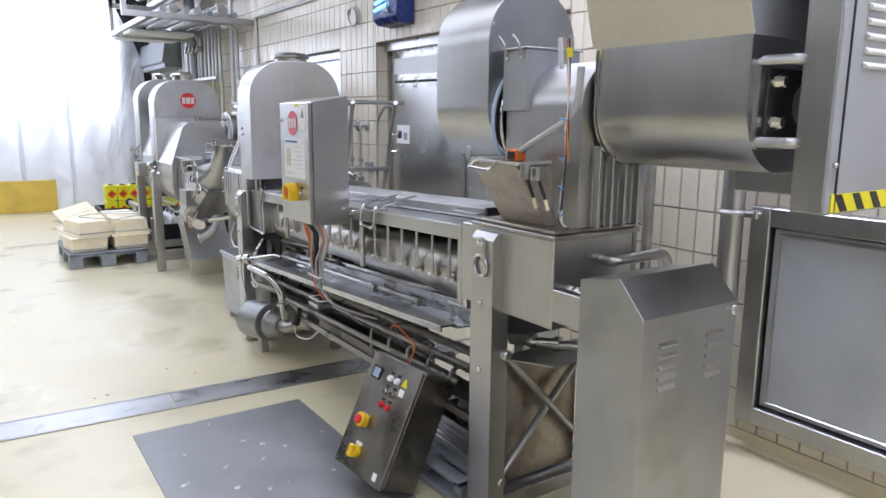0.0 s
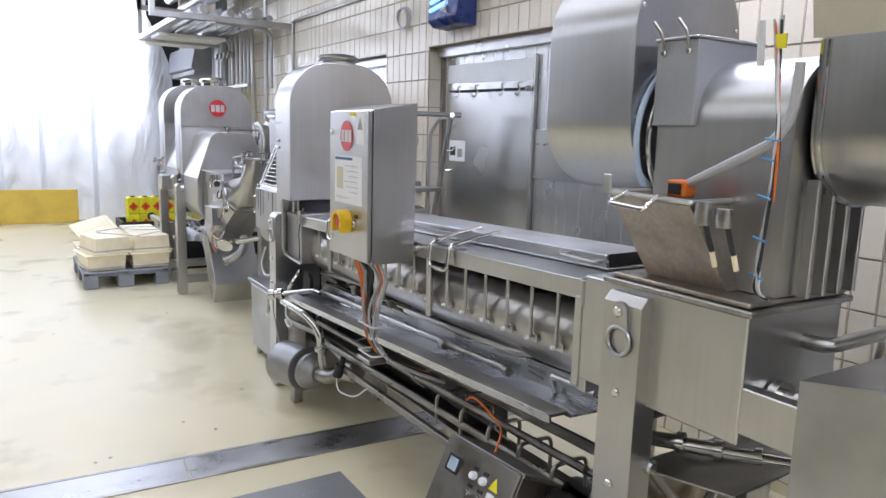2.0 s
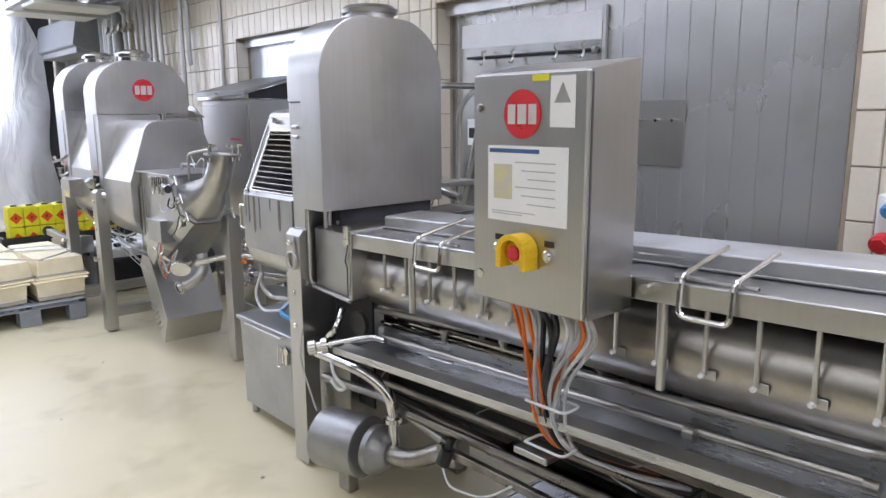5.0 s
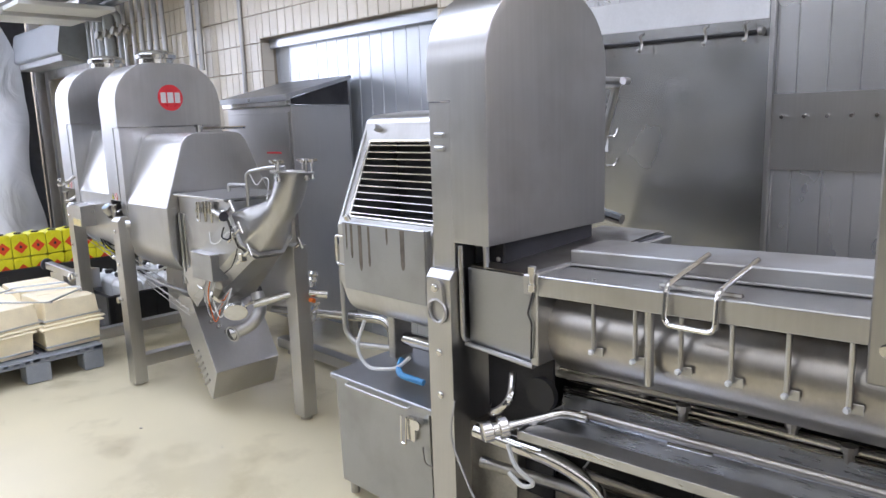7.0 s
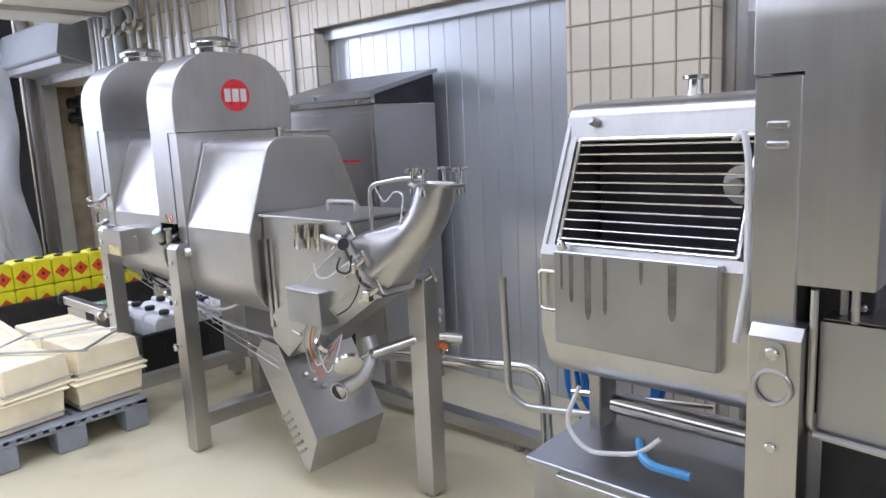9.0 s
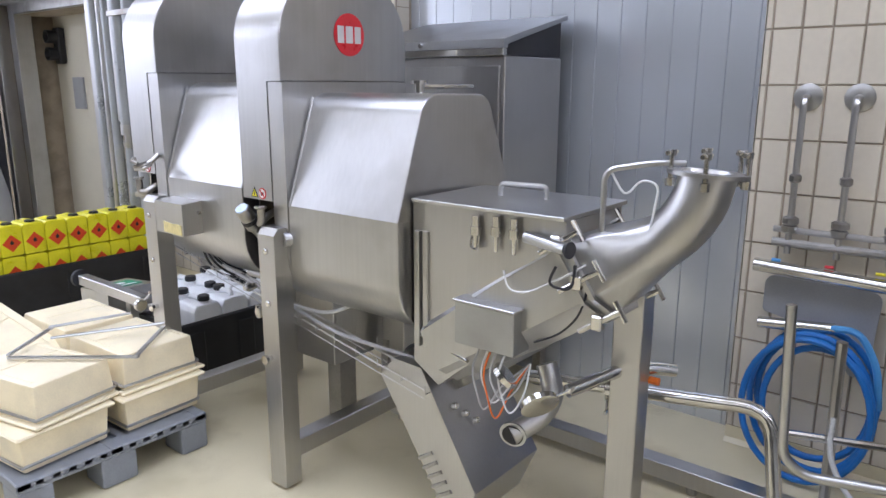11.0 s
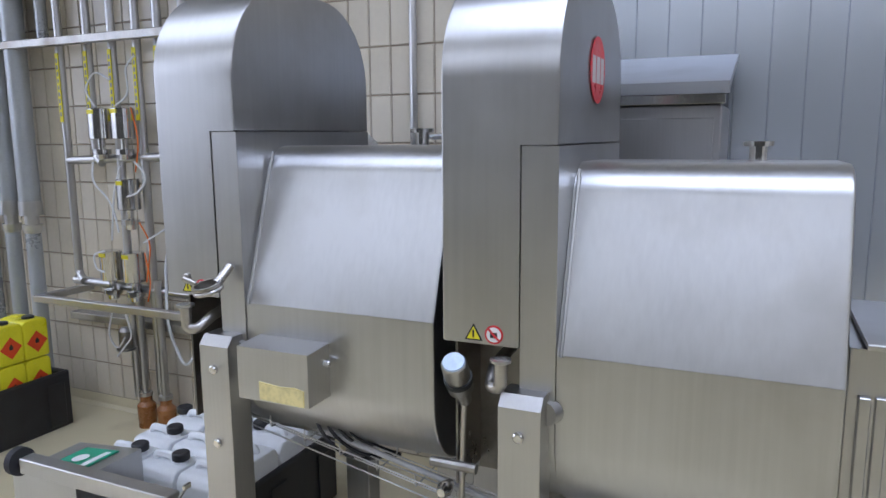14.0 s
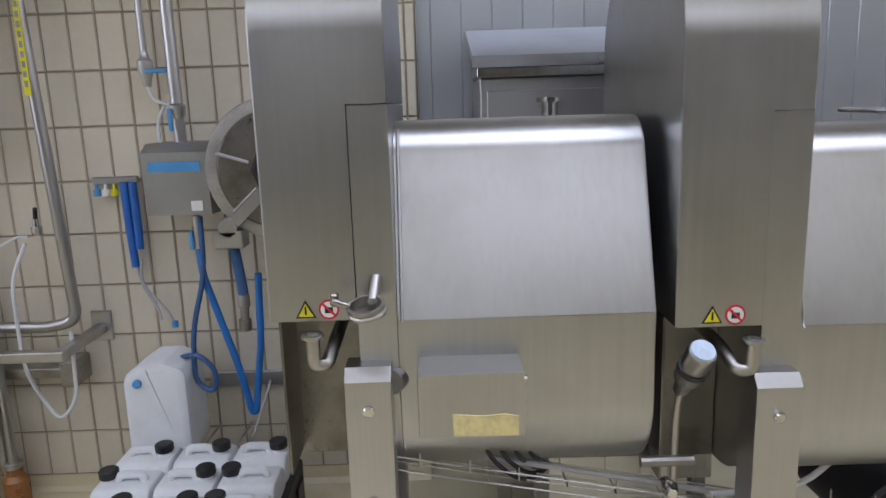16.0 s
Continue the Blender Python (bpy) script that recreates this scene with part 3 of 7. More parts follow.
# end frames, back plate, barrel and tie rods
part("end_plate", B(1.525, 2.3, Y0 - 0.03, Y0, 0.79, 1.10, 0.003), SATIN, stretcher)
part("end_plate", B(1.525, 2.3, Y1, Y1 + 0.025, 0.78, 1.05, 0.003), SATIN, stretcher)
part("window_post", B(1.522, 1.545, Y0, Y0 + 0.028, 0.80, 1.06, 0.002), SATIN, stretcher)
part("hinge_pin", R((1.515, Y0 - 0.012, 1.04), (1.515, Y0 - 0.012, 1.11), 0.01, 10), SATIN, stretcher)
# beige here is a reflection put into the plate's colour
part("back_plate", B(1.9, 1.91, Y0, Y1, 0.70, 1.06, 0), BEIGE, stretcher)
for bx, br in ((1.70, 0.127), (2.07, 0.127)):
    part("barrel", S((bx, Y0, barrel_z(Y0)), (0, Y1 - Y0, barrel_z(Y1) - barrel_z(Y0)), ((0, br), (Y1 - Y0, br)), 40), BARREL, stretcher, "round steel screw barrel")
rod_me = mesh_of("tie_rod", R((0, 0, 0), (0, 0, 0.2), 0.0065, 8), SATIN)
nut_me = mesh_of("nut", S((0, 0, 0), (-1, 0, 0), ((0, 0.0075), (0.008, 0.0075), (0.013, 0.005)), 8), WHITECAN)
tag_me = mesh_of("tab", B(-0.002, 0.002, -0.013, 0.013, -0.012, 0.012, 0.001), SATIN)
for k in range(16):
    y = 2.267 + 0.1235 * k + (0.12 if k > 11 else 0) * 0
    z = barrel_z(y) - 0.012
    piece("tie_rod", rod_me, stretcher, (1.56, y, z))
    piece("nut", nut_me, stretcher, (1.552, y, z))
    piece("tab", tag_me, stretcher, (1.565, y - 0.014, z))
# added dark block: shade in the gap below the barrels
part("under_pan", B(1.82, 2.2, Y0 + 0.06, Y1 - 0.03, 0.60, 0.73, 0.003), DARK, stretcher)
# left transfer box between trough and hood
transfer = part("transfer_box", P([(1.545, 0.78), (2.3, 0.78), (2.3, 1.06), (1.545, 1.03)], "y", Y1 + 0.03, 4.56, 0.003), COVERSTEEL, stretcher)
# added dark plate: the hood's shade on the top of the box
part("box_top", plate(bmesh.new(), [(1.55, 4.315, 1.036), (2.29, 4.315, 1.066), (2.29, 4.555, 1.066), (1.55, 4.555, 1.036)], 0.002), DIMSTEEL, transfer)
part("clasp", S((1.515, 4.29, 1.0), (0, 0, 1), ((0, 0.013), (0.02, 0.013), (0.02, 0.009), (0.05, 0.009), (0.05, 0.013), (0.07, 0.013)), 12), POLISH, transfer)
part("wire", T([(1.52, 4.29, 1.0), (1.518, 4.31, 0.93), (1.518, 4.295, 0.91), (1.52, 4.3, 0.8)], 0.003, 0.02, 6), RUBBER, transfer)
part("seal_bar", T([(1.52, 4.565, 1.10), (1.52, 4.565, 0.80), (1.6, 4.56, 0.785)], 0.008, 0.03, 8), STEEL, transfer)
part("seal_bar", T([(1.53, 4.56, 0.79), (1.53, 4.3, 0.775)], 0.008, 0, 8), STEEL, transfer)

# hood over the left end
HY0, HY1 = 4.458, 4.70


def arch(x0, x1, z0, z1, r, n=14):
    """A round-shouldered arch standing on z0."""
    turn = [math.pi / 2 * i / n for i in range(n + 1)]
    return ([(x0, z0), (x1, z0)] + [(x1 - r + r * math.cos(w), z1 - r + r * math.sin(w)) for w in turn]
            + [(x0 + r - r * math.sin(w), z1 - r + r * math.cos(w)) for w in turn])


hood = thing("arched_hood", "tall arched stainless steel drive hood, closed, with a round cap", "machine hood", (1.84, 4.58, 0))
part("cover", P(arch(1.527, 2.15, 1.105, 1.862, 0.23), "y", HY0, HY1 - 0.0985, 0.006, ends=(True, False)), SATIN, hood)
part("cover_upper", P(arch(1.527, 2.15, 1.532, 1.862, 0.23), "y", HY1 - 0.0985, HY1, 0.006, ends=(False, True)), SATIN, hood)
part("side_column", B(1.53, 2.14, HY1 - 0.097, HY1 - 0.004, 0.5, 1.528, 0.004), SATIN, hood)
for z in (1.43, 1.39):
    part("slot_cover", B(1.52, 1.531, HY1 - 0.075, HY1 - 0.03, z - 0.008, z + 0.008, 0.004), SATIN, hood)
# block coloured near-black for the shade in the throat under the cover
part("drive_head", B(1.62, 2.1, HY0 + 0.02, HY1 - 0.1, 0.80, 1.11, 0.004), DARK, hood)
part("tie_bar", R((1.56, 4.50, 0.78), (1.56, 4.50, 1.11), 0.008, 8), SATIN, hood)
part("tie_bar", R((1.60, 4.53, 0.78), (1.60, 4.53, 1.11), 0.008, 8), SATIN, hood)
for i in range(4):
    bolt(hood, (1.619, HY0 + 0.02 + 0.02, 0.9 + 0.05 * i), (-1, 0, 0), 0.008, 0.008, DULL)
cap = part("cap", S((1.86, 4.58, 1.855), (0, 0, 1), ((0, 0.1), (0.025, 0.1), (0.03, 0.115), (0.045, 0.118), (0.06, 0.1), (0.068, 0.05), (0.07, 0.0)), 36), SATIN, hood, "round domed steel cap")

# the open tank with the bar grille
tank0 = thing("open_mixing_tank", "stainless mixing tank with a sloped bar grille and hinged flap", "mixing tank", (1.85, 5.0, 0))
GY0, GY1 = 4.705, 5.29
part("shell", P(fillet([(1.60, 1.1, 0.0), (1.60, 0.88, 0.0), (1.64, 0.76, 0.1), (1.85, 0.69, 0.2), (2.1, 0.76, 0.1), (2.14, 1.1, 0.0)], 10), "y", GY0, GY1, 0.006), SATIN, tank0)
part("top_hood", P(fillet([(1.745, 1.40, 0.0), (1.768, 1.50, 0.055), (2.02, 1.52, 0.06), (2.14, 1.1, 0.0), (2.1, 1.1, 0.0), (1.98, 1.46, 0.04), (1.80, 1.46, 0.03), (1.775, 1.40, 0.0)]), "y", GY0, GY1, 0.004), SATIN, tank0)
for y0, y1 in ((GY0, GY0 + 0.012), (GY1 - 0.012, GY1)):
    part("cheek", P([(1.60, 1.09), (1.765, 1.47), (2.0, 1.47), (2.13, 1.09)], "y", y0, y1), SATIN, tank0)
for y0, y1 in ((GY0 + 0.012, GY0 + 0.035), (GY1 - 0.035, GY1 - 0.012)):
    part("face_strip", P([(1.612, 1.10), (1.748, 1.415), (1.758, 1.411), (1.622, 1.10)], "y", y0, y1), SATIN, tank0)
part("sill", P([(1.60, 1.085), (1.615, 1.125), (1.63, 1.125), (1.63, 1.085)], "y", GY0 + 0.012, GY1 - 0.012), SATIN, tank0)
# dark sheet painting the shade seen behind the grille
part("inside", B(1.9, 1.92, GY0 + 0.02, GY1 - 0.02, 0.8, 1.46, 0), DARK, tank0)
part("mixing_arm", S((1.85, 4.82, 1.28), (-1, 0, 0), ((0, 0.05), (0.03, 0.05), (0.04, 0.02), (0.08, 0.02)), 16), DULL, tank0)
grille = part("grille_frame", T([(1.622, GY0 + 0.05, 1.13), (1.742, GY0 + 0.05, 1.405), (1.742, GY1 - 0.05, 1.405), (1.622, GY1 - 0.05, 1.13), (1.622, GY0 + 0.05, 1.13)], 0.006, 0.01, 8), POLISH, tank0)
bar_me = mesh_of("bar", R((0, GY0 + 0.06, 0), (0, GY1 - 0.06, 0), 0.003, 8), POLISH)
for k in range(11):
    f = (k + 0.4) / 11
    piece("bar", bar_me, grille, (1.618 + 0.12 * f, 0, 1.135 + 0.27 * f))
bolt(tank0, (1.757, 5.2, 1.45), (-1, 0, 0.3), 0.013, 0.03, SATIN, "knob")
FY0, FY1 = 4.78, 5.225
flap = part("flap", B(1.572, 1.582, FY0, FY1, 0.862, 1.118, 0.003), COVERSTEEL, tank0, "hinged steel flap with dark drip stains")
for y in (FY0, FY1 - 0.006):
    part("flap_edge", B(1.582, 1.605, y, y + 0.006, 0.86, 1.115, 0.001), SATIN, flap)
part("handle", T([(1.578, FY1 - 0.004, 1.06), (1.578, FY1 + 0.05, 1.06), (1.578, FY1 + 0.05, 0.95), (1.578, FY1 - 0.004, 0.95)], 0.006, 0.015, 8), POLISH, flap)
for i, (y, w, z) in enumerate(((5.17, 0.007, 0.97), (5.12, 0.010, 0.93), (5.07, 0.006, 0.95), (4.89, 0.011, 0.96), (5.20, 0.004, 1.0), (4.97, 0.005, 1.04))):
    part("stain", P(fillet([(y - w, 1.11, 0), (y - w * 0.9, z + 0.03, 0.01), (y, z, w * 0.8), (y + w * 0.9, z + 0.03, 0.01), (y + w, 1.11, 0)], 3), "x", 1.5712, 1.5722), STREAK, flap)
part("hinge_knob", S((1.59, FY1 - 0.02, 1.118), (-0.3, 0.3, 1), ((0, 0.012), (0.02, 0.012), (0.025, 0.008)), 10), POLISH, tank0)
part("steam_hose", T([(1.6, 4.76, 1.40), (1.585, 4.735, 1.42), (1.575, 4.72, 1.36), (1.57, 4.715, 1.1), (1.565, 4.735, 0.95)], 0.008, 0.03, 8), WHITEPIPE, tank0)
part("hose", T([(1.62, 5.18, 0.73), (1.60, 5.22, 0.62), (1.6, 5.15, 0.55), (1.62, 5.0, 0.58), (1.64, 4.95, 0.63)], 0.007, 0.06, 8), WHITEPIPE, tank0)
for y in (GY0 + 0.05, GY1 - 0.05):
    part("bracket", B(1.8, 1.9, y - 0.02, y + 0.02, 0.45, 0.7, 0.004), DULL, tank0)
part("discharge_pipe", T([(1.85, 5.2, 0.60), (1.85, 4.8, 0.60)], 0.03, 0, 14), POLISH, tank0)
part("lid_valve", S((1.95, 5.0, 1.505), (0, 0, 1), ((0, 0.025), (0.03, 0.02), (0.05, 0.02), (0.052, 0.035), (0.062, 0.035)), 14), POLISH, tank0)
part("blue_tube", T([(1.66, 5.02, 0.60), (1.6, 4.98, 0.57), (1.62, 4.86, 0.56)], 0.012, 0.04, 8), BLUE_L, tank0)

# the collecting bin
collector = thing("collecting_bin", "stainless steel bin with a hinged lid and toggle catch", "bin", (1.8, 5.05, 0))
part("body", P([(1.565, 0.06), (1.555, 0.49), (2.1, 0.49), (2.1, 0.06)], "y", 4.77, 5.30, 0.004), COVERSTEEL, collector)
part("side", B(1.6, 2.1, 4.42, 4.76, 0.12, 0.5, 0.004), DULL, collector)
blid = part("lid", P(fillet([(1.54, 0.495, 0.0), (1.54, 0.515, 0.008), (2.1, 0.535, 0.008), (2.1, 0.5, 0.0)]), "y", 4.72, 5.315, 0.003), COVERSTEEL, collector)
part("lid_wire", T([(1.545, 5.2, 0.5), (1.525, 5.2, 0.495), (1.525, 4.85, 0.495), (1.545, 4.85, 0.5)], 0.005, 0.02, 8), SATIN, blid)
catch = part("catch", B(1.535, 1.56, 4.83, 4.87, 0.37, 0.46, 0.006), POLISH, collector)
loop = bmesh.new()
tube(loop, [(1.53, 4.86, 0.46), (1.525, 4.86, 0.36), (1.525, 4.885, 0.36), (1.53, 4.885, 0.46)], 0.004, 0.008, 6)
part("catch_loop", loop, POLISH, catch)
part("knob", S((1.55, 4.80, 0.45), (-1, 0, 0), ((0, 0.01), (0.02, 0.018), (0.03, 0.018)), 10), POLISH, catch)
part("chain", T([(1.55, 4.8, 0.36), (1.535, 4.78, 0.31), (1.55, 4.74, 0.30)], 0.004, 0.02, 6), DULL, collector)
for y in (4.8, 5.27):
    for x in (1.6, 2.05):
        part("foot", R((x, y, 0), (x, y, 0.07), 0.018, 10), DULL, collector)

# drip tray, its pipes, the pipe bundle underneath
tray = thing("drip_tray", "long sloping stainless steel drip tray below the trough", "tray", (1.6, 3.2, 0))


def tray_z(y):
    return 0.595 + 0.052 * (4.27 - y)


TM = Matrix.Translation((0, 4.27, 0.617)) @ Matrix.Rotation(math.atan(-0.052), 4, "X") @ Matrix.Translation((0, -4.27, -0.595))
part("sheet", P([(1.43, 0.575), (1.43, 0.597), (1.495, 0.597), (1.51, 0.583), (1.635, 0.578), (1.65, 0.64), (1.655, 0.64), (1.641, 0.572), (1.505, 0.577), (1.49, 0.59), (1.437, 0.59), (1.437, 0.575)], "y", 2.13, 4.28, m=TM), TRAYSTEEL, tray)
part("front_lip", B(1.4285, 1.497, 2.13, 4.27, 0.5975, 0.6005, 0.001, TM), SATIN, tray, "bright folded front lip")
part("end_lip", B(1.43, 1.65, 4.275, 4.282, 0.594, 0.628, 0.001), TRAYSTEEL, tray)
wand = part("wand", T([(1.60, 4.18, tray_z(4.18) + 0.045), (1.585, 2.5, tray_z(2.5) + 0.035)], 0.012, 0, 12), BARREL, tray, "long steel pipe lying in the tray")
part("wand_collar", R((1.572, 2.9, tray_z(2.9) + 0.036), (1.572, 2.93, tray_z(2.93) + 0.036), 0.018), DULL, wand)
part("wand_tip", R((1.57, 2.5, tray_z(2.5) + 0.035), (1.57, 2.53, tray_z(2.53) + 0.035), 0.017), DULL, wand)
valve = part("inlet_pipe", T([(1.42, 4.33, 0.615), (1.48, 4.29, 0.625), (1.57, 4.22, 0.645), (1.58, 4.15, tray_z(4.15) + 0.04)], 0.014, 0.05, 12), POLISH, tray)
part("valve_body", S((1.37, 4.36, 0.61), (0.6, -0.4, 0.1), ((0, 0.022), (0.005, 0.03), (0.03, 0.03), (0.035, 0.02), (0.05, 0.02), (0.052, 0.032), (0.075, 0.032), (0.08, 0.018)), 18), POLISH, valve)
lever = part("small_spanner", T([(1.6, 3.92, tray_z(3.9) + 0.02), (1.6, 3.8, tray_z(3.8) + 0.022)], 0.006, 0, 8), POLISH, tray)

bundle = thing("pipe_bundle", "bundle of thin steel pipes and ladder brackets under the tray", "pipes", (1.65, 3.2, 0))
for i, (x, z, r, y0, y1) in enumerate(((1.55, 0.50, 0.012, 2.1, 4.5), (1.60, 0.47, 0.009, 2.0, 4.4), (1.64, 0.44, 0.009, 2.0, 4.4), (1.68, 0.41, 0.012, 2.0, 4.3), (1.57, 0.40, 0.016, 2.2, 4.0), (1.74, 0.46, 0.02, 2.0, 4.4),
                                       (1.745, 0.60, 0.010, 2.2, 4.35), (1.765, 0.63, 0.009, 2.3, 4.35), (1.72, 0.625, 0.007, 2.2, 4.3), (1.785, 0.665, 0.011, 2.2, 4.35), (1.75, 0.655, 0.006, 2.6, 4.3),
                                       (1.70, 0.75, 0.011, 2.5, 4.3), (1.72, 0.72, 0.008, 2.4, 4.2), (1.76, 0.70, 0.008, 2.3, 4.25), (1.68, 0.70, 0.007, 2.4, 4.2))):
    # some pipes take the darker steel to deepen the shade under the tray
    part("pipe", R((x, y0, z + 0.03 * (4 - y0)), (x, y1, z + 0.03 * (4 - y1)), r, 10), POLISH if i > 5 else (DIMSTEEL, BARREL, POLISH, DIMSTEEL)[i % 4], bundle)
for i, (x, z, r) in enumerate(((1.69, 0.665, 0.008), (1.71, 0.69, 0.006), (1.735, 0.68, 0.009), (1.76, 0.735, 0.007), (1.79, 0.715, 0.010), (1.67, 0.735, 0.006), (1.81, 0.745, 0.008))):
    part("pipe", R((x, 2.3 + 0.1 * (i % 3), z + 0.05), (x - 0.01, 4.3, z), r, 10), POLISH, bundle)
part("long_pipe", R((1.65, 4.30, 0.72), (1.65, 2.6, 0.835), 0.011, 10), BARREL, bundle)
part("bent_pipe", T([(1.62, 3.3, 0.74), (1.6, 2.52, 0.78), (1.66, 2.45, 0.78), (1.7, 2.45, 0.74)], 0.011, 0.04, 10), SATIN, bundle)
part("bent_pipe", T([(1.62, 2.32, 0.70), (1.6, 2.33, 0.76), (1.6, 2.13, 0.765)], 0.011, 0.03, 10), SATIN, bundle)
# rails and slot strip coloured dark for the same under-tray shade
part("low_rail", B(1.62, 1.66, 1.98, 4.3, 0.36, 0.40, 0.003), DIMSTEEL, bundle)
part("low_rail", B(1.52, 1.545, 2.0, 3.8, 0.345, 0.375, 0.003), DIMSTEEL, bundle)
for k in range(6):
    y = 2.08 + k * 0.17
    part("rung", T([(1.56, y, 0.38), (1.56, y, 0.50), (1.70, y, 0.50), (1.70, y, 0.38)], 0.007, 0.03, 8), BARREL, bundle)
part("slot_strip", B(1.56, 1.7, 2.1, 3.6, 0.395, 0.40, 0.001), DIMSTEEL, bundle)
# added dark sheets: shade behind the bundle and below the transfer box
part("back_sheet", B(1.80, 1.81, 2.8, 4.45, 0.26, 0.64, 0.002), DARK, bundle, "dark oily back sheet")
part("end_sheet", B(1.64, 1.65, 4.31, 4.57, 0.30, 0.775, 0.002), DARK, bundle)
part("support_leg", B(1.9, 1.96, 4.1, 4.16, 0, 0.8, 0.003), DULL, bundle)
part("support_leg", B(1.9, 1.96, 2.2, 2.26, 0, 0.8, 0.003), DULL, bundle)
part("cross_beam", B(1.66, 2.3, 4.4, 4.45, 0.68, 0.76, 0.003), DULL, bundle)
part("pulley", S((1.58, 4.30, 0.68), (-1, 0, 0), ((0, 0.05), (0.02, 0.05)), 24), BLACK, bundle)
part("curved_pipe", T([(1.56, 4.4, 0.72), (1.5, 4.36, 0.66), (1.5, 4.44, 0.60), (1.58, 4.5, 0.58)], 0.012, 0.05, 10), POLISH, bundle)
rng = random.Random(5)
for k in range(7):
    y = 2.4 + 0.28 * k
    part("fine_wire", T([(1.66, y, 0.57), (1.60 + rng.random() * 0.05, y + 0.06, 0.56), (1.54, y + rng.random() * 0.2, 0.52), (1.58, y + 0.1, 0.48)], 0.003, 0.05, 6), RUBBER if k % 2 else CABLEGREY, bundle)
for k in range(14):
    y = 2.35 + 0.13 * k
    part("fitting", S((1.66 + 0.03 * (k % 3), y, 0.68 + 0.01 * (k % 4)), (0, 0, 1), ((0, 0.012), (0.03, 0.012), (0.03, 0.018), (0.045, 0.018)), 10), DULL if k % 2 else BARREL, bundle)

pump = thing("circulation_pump", "grey motor pump with elbow pipe beneath the machine", "pump", (1.5, 4.2, 0))
part("motor", S((1.46, 4.40, 0.215), (0.25, -1, 0.04), ((0, 0.10), (0.01, 0.118), (0.22, 0.118), (0.225, 0.105)), 30), CASTING, pump, "round grey motor cowl")
part("pump_head", S((1.515, 4.175, 0.224), (0.25, -1, 0.04), ((0, 0.06), (0.015, 0.06), (0.02, 0.095), (0.045, 0.095), (0.055, 0.08), (0.08, 0.07), (0.10, 0.045)), 28), CASTING, pump)
part("foot", B(1.48, 1.53, 4.28, 4.35, 0.0, 0.11, 0.004), DULL, pump)
part("delivery_pipe", T([(1.54, 4.09, 0.225), (1.56, 3.99, 0.225), (1.62, 3.85, 0.30), (1.64, 3.8, 0.32)], 0.036, 0.06, 14), DULL, pump)
part("flange", S((1.6, 3.84, 0.31), (0.35, -0.9, 0.1), ((0, 0.06), (0.06, 0.06), (0.07, 0.05)), 22), DULL, pump)
part("riser", T([(1.56, 4.08, 0.26), (1.55, 4.08, 0.46), (1.52, 4.2, 0.52), (1.50, 4.5, 0.53)], 0.023, 0.07, 12), POLISH, pump)
part("suction_pipe", T([(1.6, 3.84, 0.34), (1.6, 4.2, 0.40), (1.52, 4.5, 0.42)], 0.018, 0.06, 12), DULL, pump)
clamp(pump, (1.552, 4.08, 0.36), (0, 0, 1), 0.024)
part("sensor", S((1.52, 3.72, 0.42), (-0.2, 0.3, -1), ((0, 0.014), (0.04, 0.014), (0.04, 0.024), (0.10, 0.024)), 14), BLACK, pump)
part("cable", T([(1.5, 3.75, 0.33), (1.48, 3.7, 0.27), (1.5, 3.55, 0.28), (1.52, 3.45, 0.36)], 0.004, 0.06, 6), WHITEPIPE, pump)
part("cable", T([(1.47, 4.56, 0.62), (1.46, 4.58, 0.5), (1.46, 4.5, 0.36), (1.46, 4.46, 0.3)], 0.004, 0.06, 6), CABLEGREY, pump)
part("cable_coil", T([(1.46, 4.34, 0.55), (1.44, 4.3, 0.5), (1.46, 4.24, 0.46), (1.45, 4.28, 0.44), (1.45, 4.33, 0.47)], 0.007, 0.04, 6), WHITEPIPE, pump)


# ---- control cabinet on the machine ----
def push_knob(parent, p, out, name="emergency_stop"):
    p, out = Vector(p), Vector(out).normalized()
    body = part(name, S(p, out, ((0, 0.026), (0.012, 0.03), (0.03, 0.03), (0.034, 0.02)), 20), YELLOW, parent, "yellow rotary switch with red centre")
    part("centre", S(p + out * 0.03, out, ((0, 0.019), (0.012, 0.019), (0.016, 0.014)), 18), RED, body)
    return body


def logo(parent, c, u, v, out, r):
    """A red disc with three pale block shapes."""
    c, u, v, out = (Vector(k).normalized() if i else Vector(k) for i, k in enumerate((c, u, v, out)))
    disc = part("badge", S(c, out, ((0, r), (0.0016, r)), 40), RED, parent, "round red badge with pale block shapes")
    w = r * 0.42
    for i, (wide, tall) in enumerate(((0.5, 0.95), (0.56, 0.95), (0.5, 0.95))):
        o = c + out * 0.002 + u * ((i - 1) * w * 1.34)
        block = plate(bmesh.new(), [o + u * (p * w * wide) + v * (q * w * tall) for p, q in ((-1, -1), (1, -1), (1, 1), (-1, 1))], 0.0008)
        part("badge_shape", block, BADGEGREY, disc)
    return disc


cabinet = thing("control_cabinet", "stainless control cabinet with a yellow switch and a paper notice", "control cabinet", (1.41, 3.24, 0.99))
EX, EY0, EY1, EZ0, EZ1 = 1.32, 3.065, 3.42, 1.0, 1.575
part("case", P(fillet([(EX + 0.02, EZ0, 0.003), (1.52, EZ0, 0.003), (1.52, EZ1 + 0.03, 0.003), (EX + 0.02, EZ1, 0.003)]), "y", EY0, EY1, 0.002), STEEL, cabinet)
cdoor = part("door", B(EX, EX + 0.018, EY0 + 0.002, EY1, EZ0 + 0.004, EZ1 - 0.004, 0.004), STEEL, cabinet)
